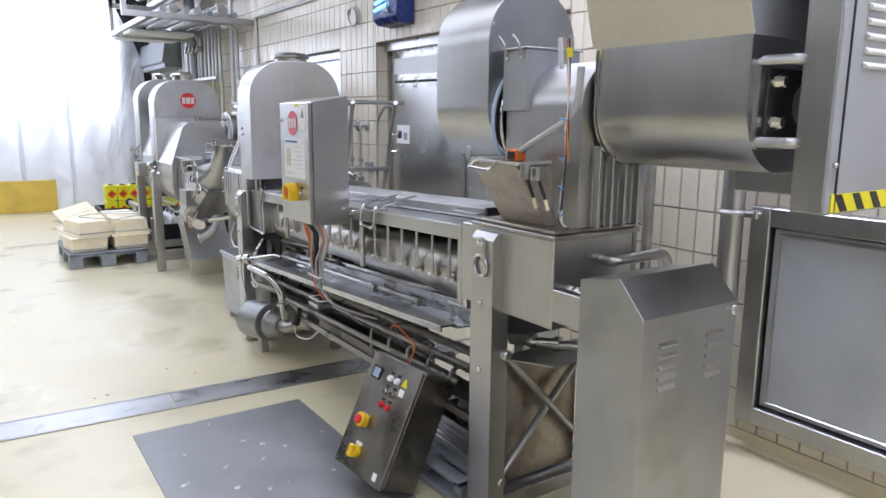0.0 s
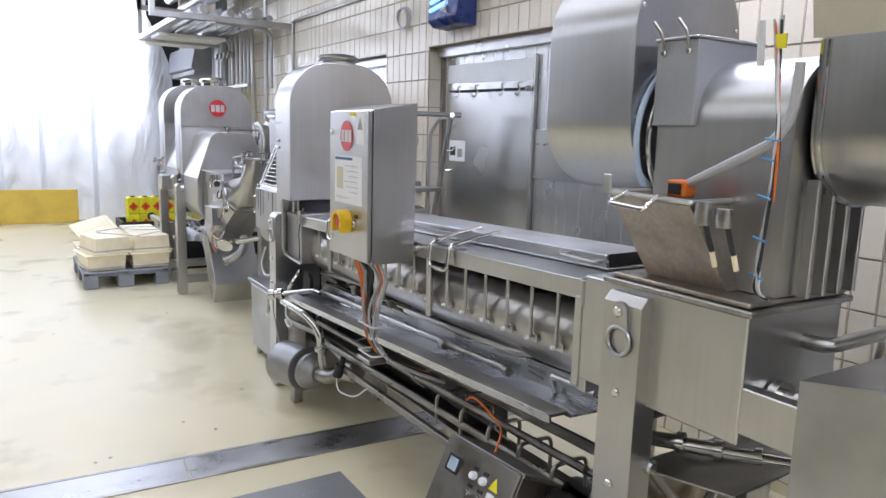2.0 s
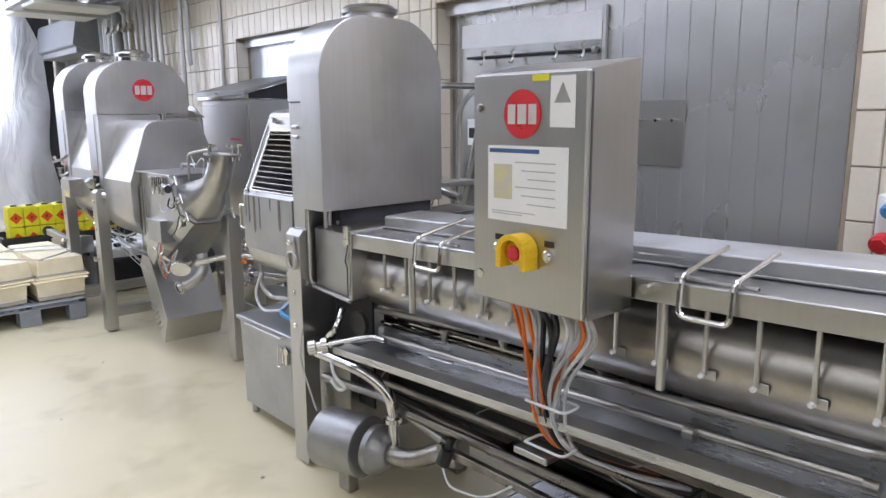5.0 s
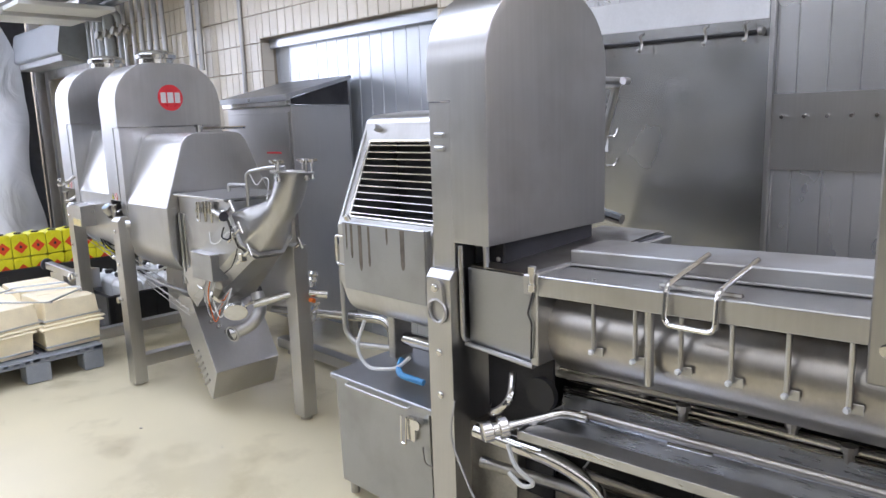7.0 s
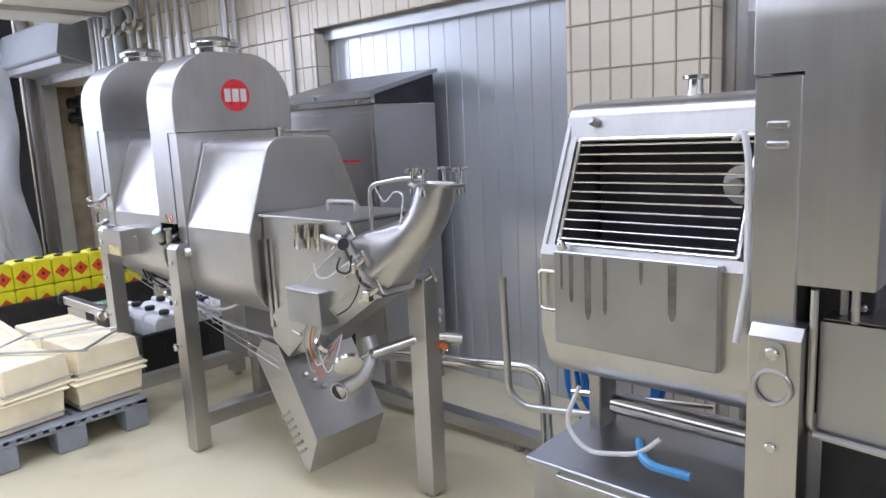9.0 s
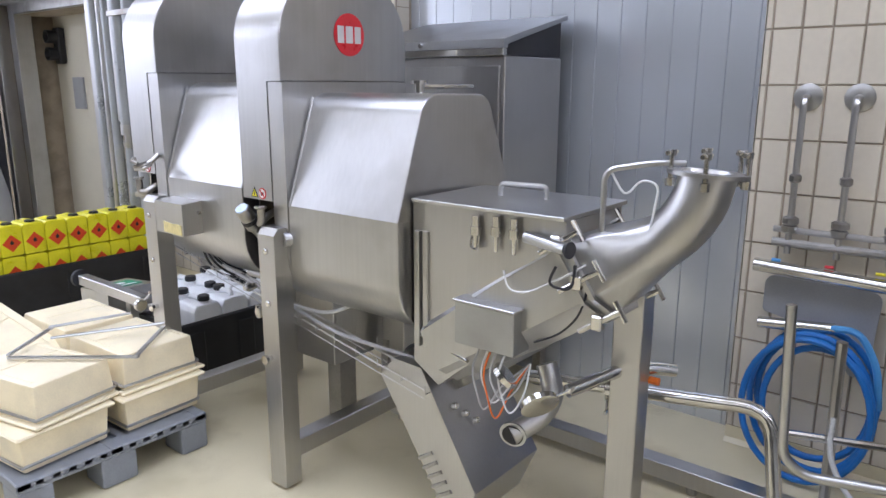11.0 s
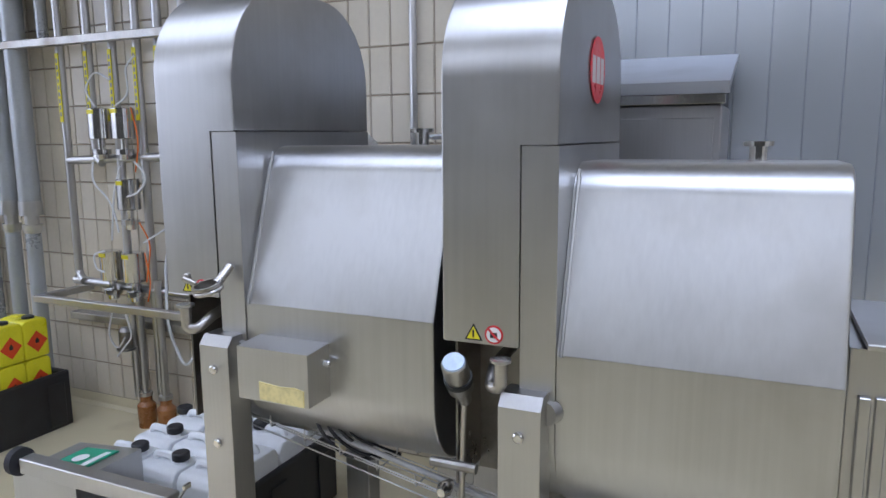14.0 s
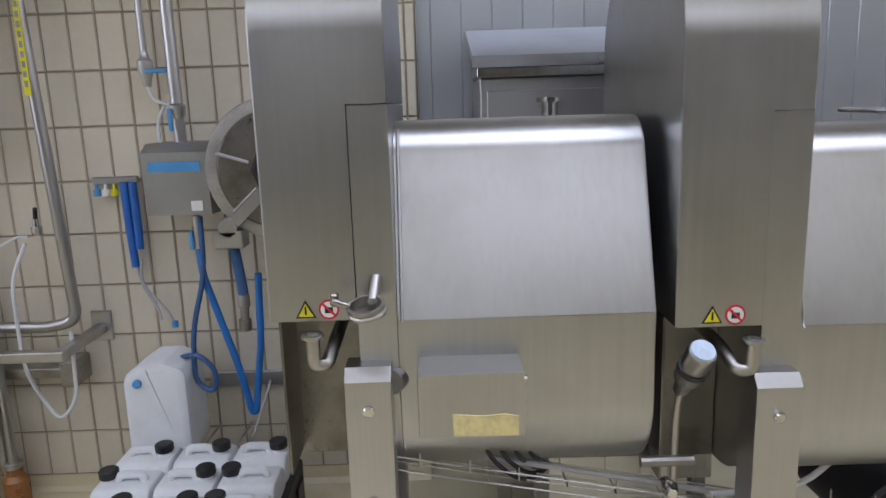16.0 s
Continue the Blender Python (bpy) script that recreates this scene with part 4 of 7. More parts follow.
logo(cdoor, (EX - 0.001, 3.255, 1.475), (0, -1, 0), (0, 0, 1), (-1, 0, 0), 0.058)
part("warning_sticker", B(EX - 0.0015, EX, 3.10, 3.17, 1.445, 1.56, 0), PAPER, cdoor)
part("warning_sign", P([(3.112, 1.50), (3.158, 1.50), (3.135, 1.545)], "x", EX - 0.0025, EX - 0.0012), INK, cdoor)
part("yellow_tag", B(EX - 0.0015, EX, 3.175, 3.225, 1.55, 1.565, 0), YELLOWTAPE, cdoor)
sheet = part("notice", B(EX - 0.0016, EX, 3.115, 3.365, 1.215, 1.40, 0), PAPER, cdoor, "white paper notice with a blue heading")
part("heading", B(EX - 0.0022, EX - 0.0014, 3.2, 3.36, 1.383, 1.393, 0), INKBLUE, sheet)
part("picture", B(EX - 0.0022, EX - 0.0014, 3.285, 3.345, 1.27, 1.355, 0), PHOTO, sheet)
for i in range(6):
    part("text_line", B(EX - 0.0022, EX - 0.0014, 3.15, 3.275 - 0.02 * (i % 3), 1.36 - 0.02 * i, 1.3625 - 0.02 * i, 0), CABLEGREY, sheet)
for z, a in ((1.232, 0.1), (1.238, 0.14)):
    part("text_line", B(EX - 0.0022, EX - 0.0014, 3.35 - a, 3.35, z, z + 0.002, 0), CABLEGREY, sheet)
push_knob(cdoor, (EX, 3.245, 1.145), (-1, 0, 0))
guard_out = [(3.245 + 0.047 * math.cos(w), 1.15 + 0.042 * math.sin(w)) for w in [math.pi * i / 14 for i in range(15)]] + [(3.198, 1.108), (3.214, 1.108)]
guard_in = [(3.245 - 0.031 * math.cos(w), 1.15 + 0.028 * math.sin(w)) for w in [math.pi * i / 14 for i in range(15)]] + [(3.276, 1.108), (3.292, 1.108)]
part("switch_guard", P(guard_out + guard_in, "x", EX - 0.05, EX - 0.002), YELLOW, cdoor, "yellow guard hood round the switch")
for y in (3.165, 3.325):
    b = part("push_button", S((EX, y, 1.145), (-1, 0, 0), ((0, 0.014), (0.012, 0.014), (0.016, 0.009)), 14), POLISH, cdoor)
    part("label_holder", B(EX - 0.003, EX, y - 0.014, y + 0.014, 1.165, 1.18, 0.001), BLACK, b)
for z in (1.49, 1.07):
    part("lock", S((EX, 3.39, z), (-1, 0, 0), ((0, 0.012), (0.005, 0.012), (0.006, 0.008)), 14), POLISH, cdoor)
part("arm", P([(3.2, 1.09), (3.2, 1.13), (3.28, 1.13), (3.28, 1.09)], "x", 1.52, 1.56), DULL, cabinet)
part("stay", plate(bmesh.new(), [(1.52, 3.05, 1.14), (1.52, 3.08, 1.14), (1.72, 3.02, 1.10), (1.72, 2.99, 1.10)], 0.004), SATIN, cabinet)
part("bracket_tube", R((1.5, 3.02, 1.06), (1.56, 3.02, 1.06), 0.012), POLISH, cabinet)

cables = thing("cable_bundle", "loose bundle of orange, grey, black and white cables", "cables", (1.45, 3.2, 0.99))
rng = random.Random(11)
mats = (ORANGE, ORANGE, ORANGE, ORANGE, CABLEGREY, CABLEGREY, BLACK, BLACK, BLACK, BLACK, WHITEPIPE, CABLEGREY, CABLEGREY, ORANGE, WHITEPIPE, CABLEGREY)
for i, m in enumerate(mats):
    y = 3.36 - 0.28 * i / len(mats) + rng.uniform(-0.01, 0.01)
    yb = 3.30 - 0.1 * i / len(mats)
    part("cable", T([(1.40 + rng.uniform(-0.04, 0.03), y, 1.005), (1.42, y - 0.005, 0.93), (1.42 + rng.uniform(-0.02, 0.02), yb + rng.uniform(-0.03, 0.03), 0.78), (1.44 + rng.uniform(-0.02, 0.02), yb + rng.uniform(-0.02, 0.02), 0.66),
                     (1.47, yb - 0.03, 0.58), (1.52, yb - 0.14 - 0.02 * (i % 4), 0.56), (1.58, yb - 0.3, 0.55)], 0.0055 if m is not BLACK else 0.008, 0.08, 7, 4), m, cables)
for z in (0.72, 0.6):
    part("cable_tie", T([(1.40, 3.30, z), (1.40, 3.17, z), (1.47, 3.17, z), (1.47, 3.30, z), (1.40, 3.30, z)], 0.004, 0.02, 6), WHITEPIPE, cables)
part("clip_bracket", B(1.42, 1.5, 3.24, 3.36, 0.54, 0.56, 0.003), DULL, cables)


# ---- the infeed unit ----
infeed = thing("infeed_unit", "stainless infeed hopper with cutter housing and side chute", "machine", (1.75, 1.8, 0))
part("base_box", B(1.5, 1.86, 1.605, 2.10, 0.84, 1.13, 0.004), SATIN, infeed)
part("base_flange", B(1.485, 1.88, 1.59, 2.02, 1.13, 1.145, 0.003), DULL, infeed)
part("base_flange", B(1.50, 1.868, 1.605, 2.0, 1.146, 1.158, 0.003), STAINED, infeed)
part("column", P(arch(1.60, 1.91, 1.16, 1.69, 0.15), "y", 1.61, 1.98, 0.003), SATIN, infeed)
for x in (1.655, 1.715, 1.775, 1.84):
    part("rib", B(x, x + 0.012, 1.575, 1.602, 1.16, 1.42, 0.002), STEEL, infeed)
chute = part("chute", plate(bmesh.new(), [(1.555, 1.935, 1.16), (1.555, 1.705, 1.16), (1.46, 1.75, 1.358), (1.45, 1.985, 1.365)], 0.004), STAINED, infeed, "outward-leaning chute with brown stains")
part("chute_cheek", plate(bmesh.new(), [(1.60, 1.935, 1.16), (1.555, 1.935, 1.16), (1.45, 1.985, 1.365), (1.62, 1.985, 1.365)], 0.004), STAINED, infeed)
part("chute_cheek", plate(bmesh.new(), [(1.555, 1.705, 1.16), (1.60, 1.705, 1.16), (1.62, 1.75, 1.36), (1.46, 1.75, 1.358)], 0.004), STAINED, infeed)
rim = part("chute_rim", T([(1.62, 1.99, 1.367), (1.448, 1.99, 1.367), (1.458, 1.745, 1.36), (1.62, 1.745, 1.362)], 0.007, 0.01, 8), SATIN, infeed)
part("handle", T([(1.455, 1.93, 1.37), (1.40, 1.935, 1.345), (1.405, 1.83, 1.338), (1.455, 1.835, 1.366)], 0.006, 0.015, 8), POLISH, rim)
part("hinge_ear", B(1.44, 1.448, 1.97, 2.0, 1.36, 1.41, 0.003), SATIN, rim)
# round cutter housing, its collar and side box
part("housing", P(fillet([(1.555, 1.97, 0.2), (1.555, 1.35, 0.2), (1.965, 1.35, 0.2), (1.965, 1.97, 0.2)], 18), "y", 2.03, 2.36, 0.004), SATIN, infeed, "tall rounded steel housing")
for bx, bz in ((1.575, 1.83), (1.575, 1.55), (1.72, 1.945), (1.945, 1.8)):
    bolt(infeed, (bx, 2.03, bz), (0, -1, 0), 0.006, 0.004)
collar = bmesh.new()
ring(collar, (1.793, 2.02, 1.50), (0, 1, 0), 0.222, 0.008, 40, 8)
part("collar", collar, BLUESEAL, infeed, "pale blue seal ring")
collar = bmesh.new()
ring(collar, (1.80, 1.998, 1.50), (0, 1, 0), 0.21, 0.006, 40, 8)
part("collar", collar, POLISH, infeed)
side = part("side_box", B(1.585, 1.83, 1.86, 1.985, 1.53, 1.735, 0.003), GREYPAINT, infeed)
part("side_box_lid", B(1.58, 1.84, 1.855, 1.99, 1.735, 1.742, 0.002), SATIN, side)
for y in (1.885, 1.96):
    part("toggle", T([(1.58, y, 1.715), (1.57, y, 1.75), (1.56, y + 0.02, 1.78)], 0.005, 0.01, 6), DULL, side)
    bolt(side, (1.585, y, 1.705), (-1, 0, 0), 0.008, 0.008)
part("grip", R((1.593, 1.70, 1.66), (1.584, 1.70, 1.755), 0.008), WHITEPIPE, infeed, "white hand grip")
# gland box, conduit and cables
sens = part("sensor", B(1.50, 1.545, 1.80, 1.85, 1.365, 1.405, 0.004, Matrix.Translation((0, 0, 0))), ORANGE, infeed, "orange sensor block")
part("sensor_face", B(1.497, 1.503, 1.807, 1.843, 1.372, 1.398, 0.001), BLACK, sens)
part("conduit", T([(1.52, 1.80, 1.40), (1.52, 1.72, 1.44), (1.555, 1.62, 1.50), (1.575, 1.60, 1.56), (1.58, 1.60, 1.66)], 0.011, 0.04, 10), CABLEGREY, infeed)
rng = random.Random(21)
for i, m in enumerate((ORANGE, RUBBER, CABLEGREY, RUBBER, CABLEGREY, WHITEPIPE)):
    j = lambda a=0.006: rng.uniform(-a, a)
    way = [(1.575 + j(), 1.655 + j(0.012), 1.74 + j(0.02)), (1.57 + j(), 1.64 + j(), 1.62 + j()), (1.532 + j(), 1.605 + j(), 1.53 + j()), (1.53 + j(), 1.60 + j(), 1.46 + j()),
           (1.545 + j(), 1.615 + j(0.009), 1.37 + j()), (1.538 + j(0.004), 1.62 + j(0.009), 1.27), (1.535 + j(0.004), 1.62 + j(), 1.18), (1.56, 1.61 + j(), 1.162)]
    part("cable", T(way[:5] if i == 0 else way, 0.0028, 0.05, 6), m, infeed)
part("cable_tie", T([(1.525, 1.59, 1.50), (1.525, 1.63, 1.505), (1.56, 1.63, 1.505)], 0.002, 0.01, 6), BLUE_L, infeed)
for z in (1.21, 1.29, 1.38, 1.46):
    part("cable_tie", R((1.528, 1.603, z), (1.548, 1.645, z + 0.005), 0.0028, 6), BLUE_L, infeed)
part("yellow_mark", B(1.568, 1.574, 1.63, 1.655, 1.69, 1.72, 0.001), YELLOWTAPE, infeed)
part("gland_box", S((1.475, 1.72, 1.315), (0, 0, 1), ((0, 0.02), (0.02, 0.022), (0.03, 0.02), (0.05, 0.02)), 14), DULL, infeed)
part("gland_box", S((1.47, 1.665, 1.315), (0, 0, 1), ((0, 0.016), (0.02, 0.018), (0.04, 0.016)), 14), DULL, infeed)
for y in (1.72, 1.665):
    part("striker", R((1.48, y, 1.32), (1.505, y - 0.006, 1.255), 0.006, 8), DARK, infeed)
    part("striker_tip", R((1.505, y - 0.006, 1.255), (1.517, y - 0.008, 1.22), 0.006, 8), CREAM, infeed)
# long round-bottomed screw housing with the hopper wall above it
part("screw_housing", P(fillet([(1.645, 1.715, 0.0), (1.645, 1.365, 0.165), (2.01, 1.365, 0.165), (2.01, 1.715, 0.0)], 14), "y", 1.075, 1.60, 0.003), SATIN, infeed, "round-bottomed steel screw housing")
band = bmesh.new()
for y in (1.59, 1.575):
    prism(band, fillet([(1.638, 1.71, 0.0), (1.638, 1.358, 0.17), (2.017, 1.358, 0.17), (2.017, 1.71, 0.0)], 14), "y", y, y + 0.006)
part("clamp_band", band, POLISH, infeed)
part("hopper_wall", plate(bmesh.new(), [(1.648, 1.075, 1.716), (1.42, 1.075, 2.3), (1.42, 1.56, 2.3), (1.648, 1.62, 1.716)], 0.004), BEIGE, infeed, "outward-leaning beige hopper wall")
part("hopper_end", plate(bmesh.new(), [(1.65, 1.078, 1.716), (2.01, 1.078, 1.716), (2.2, 1.078, 2.3), (1.43, 1.078, 2.3)], 0.004), GREYPAINT, infeed)
bear = part("bearing_frame", P(fillet([(1.665, 1.43, 0.02), (2.0, 1.43, 0.02), (2.0, 1.66, 0.02), (1.665, 1.66, 0.02)]), "y", 1.06, 1.076, 0.004), SATIN, infeed)
# flat dark plate painting the recess as shade
part("bearing_recess", B(1.69, 1.99, 1.052, 1.062, 1.455, 1.635, 0.003), DARK, bear)
for z in (1.60, 1.50):
    bolt(bear, (1.715, 1.055, z), (0, -1, 0), 0.018, 0.035)
    part("rail", T([(1.675, 1.06, z + (0.05 if z > 1.55 else -0.05)), (1.675, 0.97, z + (0.05 if z > 1.55 else -0.05)), (1.95, 0.97, z + (0.05 if z > 1.55 else -0.05))], 0.014, 0.02, 10), SATIN, bear)
part("shaft", S((1.86, 1.055, 1.545), (0, -1, 0), ((0, 0.055), (0.02, 0.055), (0.02, 0.035), (0.04, 0.035), (0.04, 0.06), (0.055, 0.06), (0.055, 0.03), (0.12, 0.03)), 26), DULL, bear)
# lower frame: brace cross, side sheet, bracket
part("side_sheet", B(1.54, 1.95, 1.93, 1.94, 0.14, 0.64, 0.002), STAINED, infeed)
part("sheet_top", plate(bmesh.new(), [(1.54, 1.62, 0.70), (1.54, 1.93, 0.645), (1.97, 1.93, 0.645), (1.97, 1.62, 0.72)], 0.005), DULL, infeed)
for a, b in (((1.53, 1.875, 0.68), (1.97, 1.875, 0.22)), ((1.53, 1.89, 0.19), (1.97, 1.89, 0.64))):
    part("brace", R(a, b, 0.014, 10), SATIN, infeed)
    bolt(infeed, (a[0] - 0.005, a[1] - 0.015, a[2]), (0, -1, 0), 0.02, 0.02, SATIN)
part("frame_rail", B(1.54, 2.0, 1.88, 1.94, 0.06, 0.12, 0.003), DULL, infeed)
part("frame_post", B(1.96, 2.03, 1.86, 1.94, 0.0, 0.84, 0.003), STEEL, infeed)
part("frame_post", B(1.86, 1.92, 1.62, 1.68, 0.0, 0.84, 0.003), DULL, infeed)
part("foot_plate", B(1.40, 1.52, 1.86, 2.02, 0.0, 0.03, 0.004), DRAINM, infeed)
part("coupling_bracket", B(1.5, 1.54, 1.42, 1.605, 0.87, 0.975, 0.003), SATIN, infeed)
part("shaft_coupling", S((1.62, 1.60, 0.93), (0, -1, 0), ((0, 0.045), (0.02, 0.045), (0.02, 0.03), (0.06, 0.03), (0.06, 0.045), (0.14, 0.045)), 24), POLISH, infeed)
part("outlet_pipe", T([(1.72, 1.62, 1.05), (1.72, 1.55, 1.05), (1.95, 1.54, 1.06), (2.0, 1.56, 1.0), (2.0, 1.58, 0.9)], 0.018, 0.04, 12), SATIN, infeed)
for k in range(5):
    part("pipe_stub", S((1.62 + 0.05 * k, 1.95 - 0.08 * k, 0.70), (0.5, -1, 0.1), ((0, 0.02), (0.08, 0.02), (0.08, 0.028), (0.1, 0.028)), 14), POLISH, infeed)

drive = thing("drive_cabinet", "free-standing stainless drive cover with chamfered top and louvres", "machine cover", (1.7, 1.35, 0))
part("cover", P([(1.23, 0.03), (1.475, 0.03), (1.475, 1.035), (1.325, 1.065), (1.23, 0.965)], "x", 1.49, 1.915, 0.004), COVERSTEEL, drive)
for x0, n in ((1.56, 5), (1.77, 5)):
    for k in range(n):
        z = 0.88 - 0.032 * k
        part("louvre", P(fillet([(1.2305, z - 0.009, 0), (1.218, z - 0.003, 0.004), (1.2305, z + 0.009, 0)]), "x", x0, x0 + 0.075, 0.002), SATIN, drive)
for x in (1.53, 1.87):
    part("foot", R((x, 1.3, 0), (x, 1.3, 0.04), 0.02, 10), DULL, drive)
bolt(drive, (1.89, 1.228, 0.94), (0, -1, 0), 0.016, 0.012)

motor_box = thing("motor_cabinet", "grey cabinet with white louvres and a black and yellow stripe", "cabinet", (2.1, 1.1, 0))
part("case", B(1.70, 2.6, 0.885, 0.975, 1.28, 2.5, 0.004), GREYPAINT, motor_box)
part("rear_case", B(2.1, 2.6, 0.977, 1.4, 1.28, 2.5, 0.004), GREYPAINT, motor_box)
part("edge_panel", B(1.694, 1.699, 0.89, 0.97, 1.285, 2.5, 0.001), SATIN, motor_box)
part("seam", B(1.735, 1.74, 0.881, 0.886, 1.285, 2.5, 0.001), DARK, motor_box)
for k in range(9):
    z = 1.635 + 0.034 * k
    part("louvre", P(fillet([(0.884, z - 0.007, 0), (0.868, z - 0.002, 0.004), (0.884, z + 0.009, 0)]), "x", 1.80, 2.3, 0.002), WHITE, motor_box)
part("stripe", B(1.72, 2.3, 0.882, 0.8845, 1.285, 1.33, 0), YELLOWTAPE, motor_box)
for k in range(7):
    x = 1.73 + 0.085 * k
    part("stripe_bar", plate(bmesh.new(), [(x + 0.035, 0.881, 1.286), (x + 0.07, 0.881, 1.286), (x + 0.035, 0.881, 1.329), (x, 0.881, 1.329)], 0.0008), BLACK, motor_box)
bolt(motor_box, (1.72, 0.884, 1.40), (0, -1, 0), 0.008, 0.008)
part("hanger", B(2.3, 2.4, 1.1, 1.3, 2.5, CEIL, 0.004), DULL, motor_box)

# steel hatch in the wall, standpipe beside it
hatch = thing("wall_hatch", "grey steel hatch in a broad steel frame on the tiled wall", "hatch", (2.85, 1.1, 0.15))
HX = 2.86
for nm, a in (("frame_side", (HX - 0.03, HX + 0.07, 1.70, 1.79, 0.16, 1.14)), ("frame_side", (HX - 0.03, HX + 0.07, 0.2, 0.29, 0.16, 1.14)),
              ("frame_top", (HX - 0.03, HX + 0.07, 0.29, 1.70, 1.06, 1.14)), ("frame_bottom", (HX - 0.03, HX + 0.07, 0.29, 1.70, 0.16, 0.24))):
    part(nm, B(*a, 0.004), SATIN, hatch)
part("leaf", B(HX + 0.0, HX + 0.03, 0.30, 1.69, 0.25, 1.05, 0.004), HATCHGREY, hatch)
part("inner_frame", T([(HX - 0.002, 1.66, 0.27), (HX - 0.002, 1.66, 1.03), (HX - 0.002, 0.33, 1.03), (HX - 0.002, 0.33, 0.27), (HX - 0.002, 1.66, 0.27)], 0.006, 0.01, 6), SATIN, hatch)
stand = thing("standpipe", "thick vertical steel pipe with a wall clamp", "pipe", (2.8, 1.86, 0))
part("pipe", R((2.8, 1.86, 0), (2.8, 1.86, 3.58), 0.05, 20), SATIN, stand)
cl = bmesh.new()
ring(cl, (2.8, 1.86, 1.11), (0, 0, 1), 0.052, 0.012, 24, 6)
box(cl, 2.78, 2.93, 1.73, 1.75, 1.09, 1.13, 0.004)
rod(cl, (2.8, 1.81, 1.11), (2.8, 1.72, 1.11), 0.012)
part("clamp", cl, SATIN, stand)
risers = thing("riser_pipes", "dark vertical pipes with strapped wires on the tiled wall", "pipes", (2.8, 2.5, 0))
for y, r, x in ((2.32, 0.022, 2.80), (2.43, 0.013, 2.83), (2.41, 0.006, 2.87), (2.52, 0.005, 2.87), (2.56, 0.004, 2.87)):
    part("pipe", R((x, y, 0), (x, y, 1.6), r, 12), DULL, risers)
for k in range(6):
    z = 0.5 + 0.16 * k
    part("tie", R((2.84, 2.40, z), (2.87, 2.55, z + 0.02), 0.004, 6), RUBBER, risers)

# ---- leaning control panel, pallet and box below ----
panel = thing("switch_cabinet", "small stainless switch cabinet leaning on the machine, with yellow switches", "switch cabinet", (1.3, 2.4, 0))
O = Vector((1.375, 2.545, 0.53))
U = (Vector((1.405, 2.225, 0.525)) - O).normalized()
V = (Vector((1.165, 2.50, 0.085)) - O)
V = (V - U * V.dot(U)).normalized()
N = U.cross(V)
N = N if N.x < 0 else -N
PM = Matrix((U.to_4d(), V.to_4d(), N.to_4d(), Vector((0, 0, 0, 1)))).transposed()
PM.translation = O
for i in range(3):
    PM[3][i] = 0
PW, PH = 0.33, 0.48
part("case", B(0.004, PW - 0.004, 0.004, PH - 0.004, -0.19, -0.02, 0.004, PM), DIMSTEEL, panel)
pd = part("door", B(0, PW, 0, PH, -0.018, 0.0, 0.004, PM), DIMSTEEL, panel)
part("rain_lip", B(0, PW, -0.004, 0.01, -0.19, -0.02, 0.003, PM), SATIN, panel)
dp = part("display", B(0.035, 0.095, 0.05, 0.105, 0.0, 0.004, 0.001, PM), BLACK, pd)
part("screen", B(0.045, 0.085, 0.058, 0.097, 0.004, 0.005, 0, PM), HOOKTAPE, dp)
for r in range(3):
    for c in range(2):
        p = PM @ Vector((0.165 + 0.045 * c, 0.075 + 0.055 * r, 0.0))
        bt = part("push_button", S(p, N, ((0, 0.013), (0.01, 0.013), (0.016, 0.010)), 14), (WHITECAN, POLISH, RED)[r], pd)
        q = Vector((0.165 + 0.045 * c, 0.055 + 0.055 * r, 0.0))
        part("tag", B(q.x - 0.011, q.x + 0.011, q.y - 0.008, q.y + 0.003, 0, 0.002, 0, PM), BLACK, bt)
part("warning_sign", plate(bmesh.new(), [PM @ Vector(k) for k in ((0.235, 0.085, 0.001), (0.275, 0.085, 0.001), (0.255, 0.045, 0.001))], 0.001), YELLOWTAPE, pd)
part("sticker", B(0.238, 0.268, 0.095, 0.125, 0, 0.001, 0, PM), PAPER, pd)
part("sticker", B(0.265, 0.29, 0.43, 0.46, 0, 0.001, 0, PM), PAPER, pd)
push_knob(pd, PM @ Vector((0.10, 0.275, 0)), N)
part("switch_plate", B(0.07, 0.13, 0.25, 0.30, 0, 0.012, 0.006, PM), YELLOW, pd)
kn = part("rotary_switch", S(PM @ Vector((0.12, 0.40, 0)), N, ((0, 0.026), (0.02, 0.026), (0.022, 0.02)), 20), YELLOW, pd, "yellow rotary switch")
part("grip", B(0.105, 0.135, 0.375, 0.425, 0.02, 0.04, 0.004, PM), YELLOW, kn)
part("switch_label", B(0.10, 0.14, 0.36, 0.374, 0, 0.002, 0, PM), PAPER, pd)
part("cable", T([PM @ Vector((0.12, 0.0, -0.1)), PM @ Vector((0.10, -0.08, -0.12)), (1.5, 2.6, 0.62), (1.54, 2.7, 0.56)], 0.004, 0.06, 6), ORANGE, panel)

small_pallet = thing("small_pallet", "grey slotted plastic pallet under the machine", "pallet", (1.75, 2.3, 0))
sp = bmesh.new()
box(sp, 1.47, 2.1, 2.06, 2.62, 0.0, 0.03, 0.004)
for y in (2.08, 2.34, 2.56):
    box(sp, 1.5, 2.08, y, y + 0.06, 0.03, 0.09, 0.004)
for k in range(7):
    box(sp, 1.47 + 0.09 * k, 1.53 + 0.09 * k, 2.06, 2.62, 0.09, 0.11, 0.003)
for y in (2.06, 2.32, 2.58):
    box(sp, 1.47, 2.1, y, y + 0.04, 0.085, 0.112, 0.003)
part("deck", sp, GREYPLAST, small_pallet)
crate = thing("steel_box", "open ribbed metal box with fittings on the grey pallet", "box", (1.8, 2.3, 0.11))
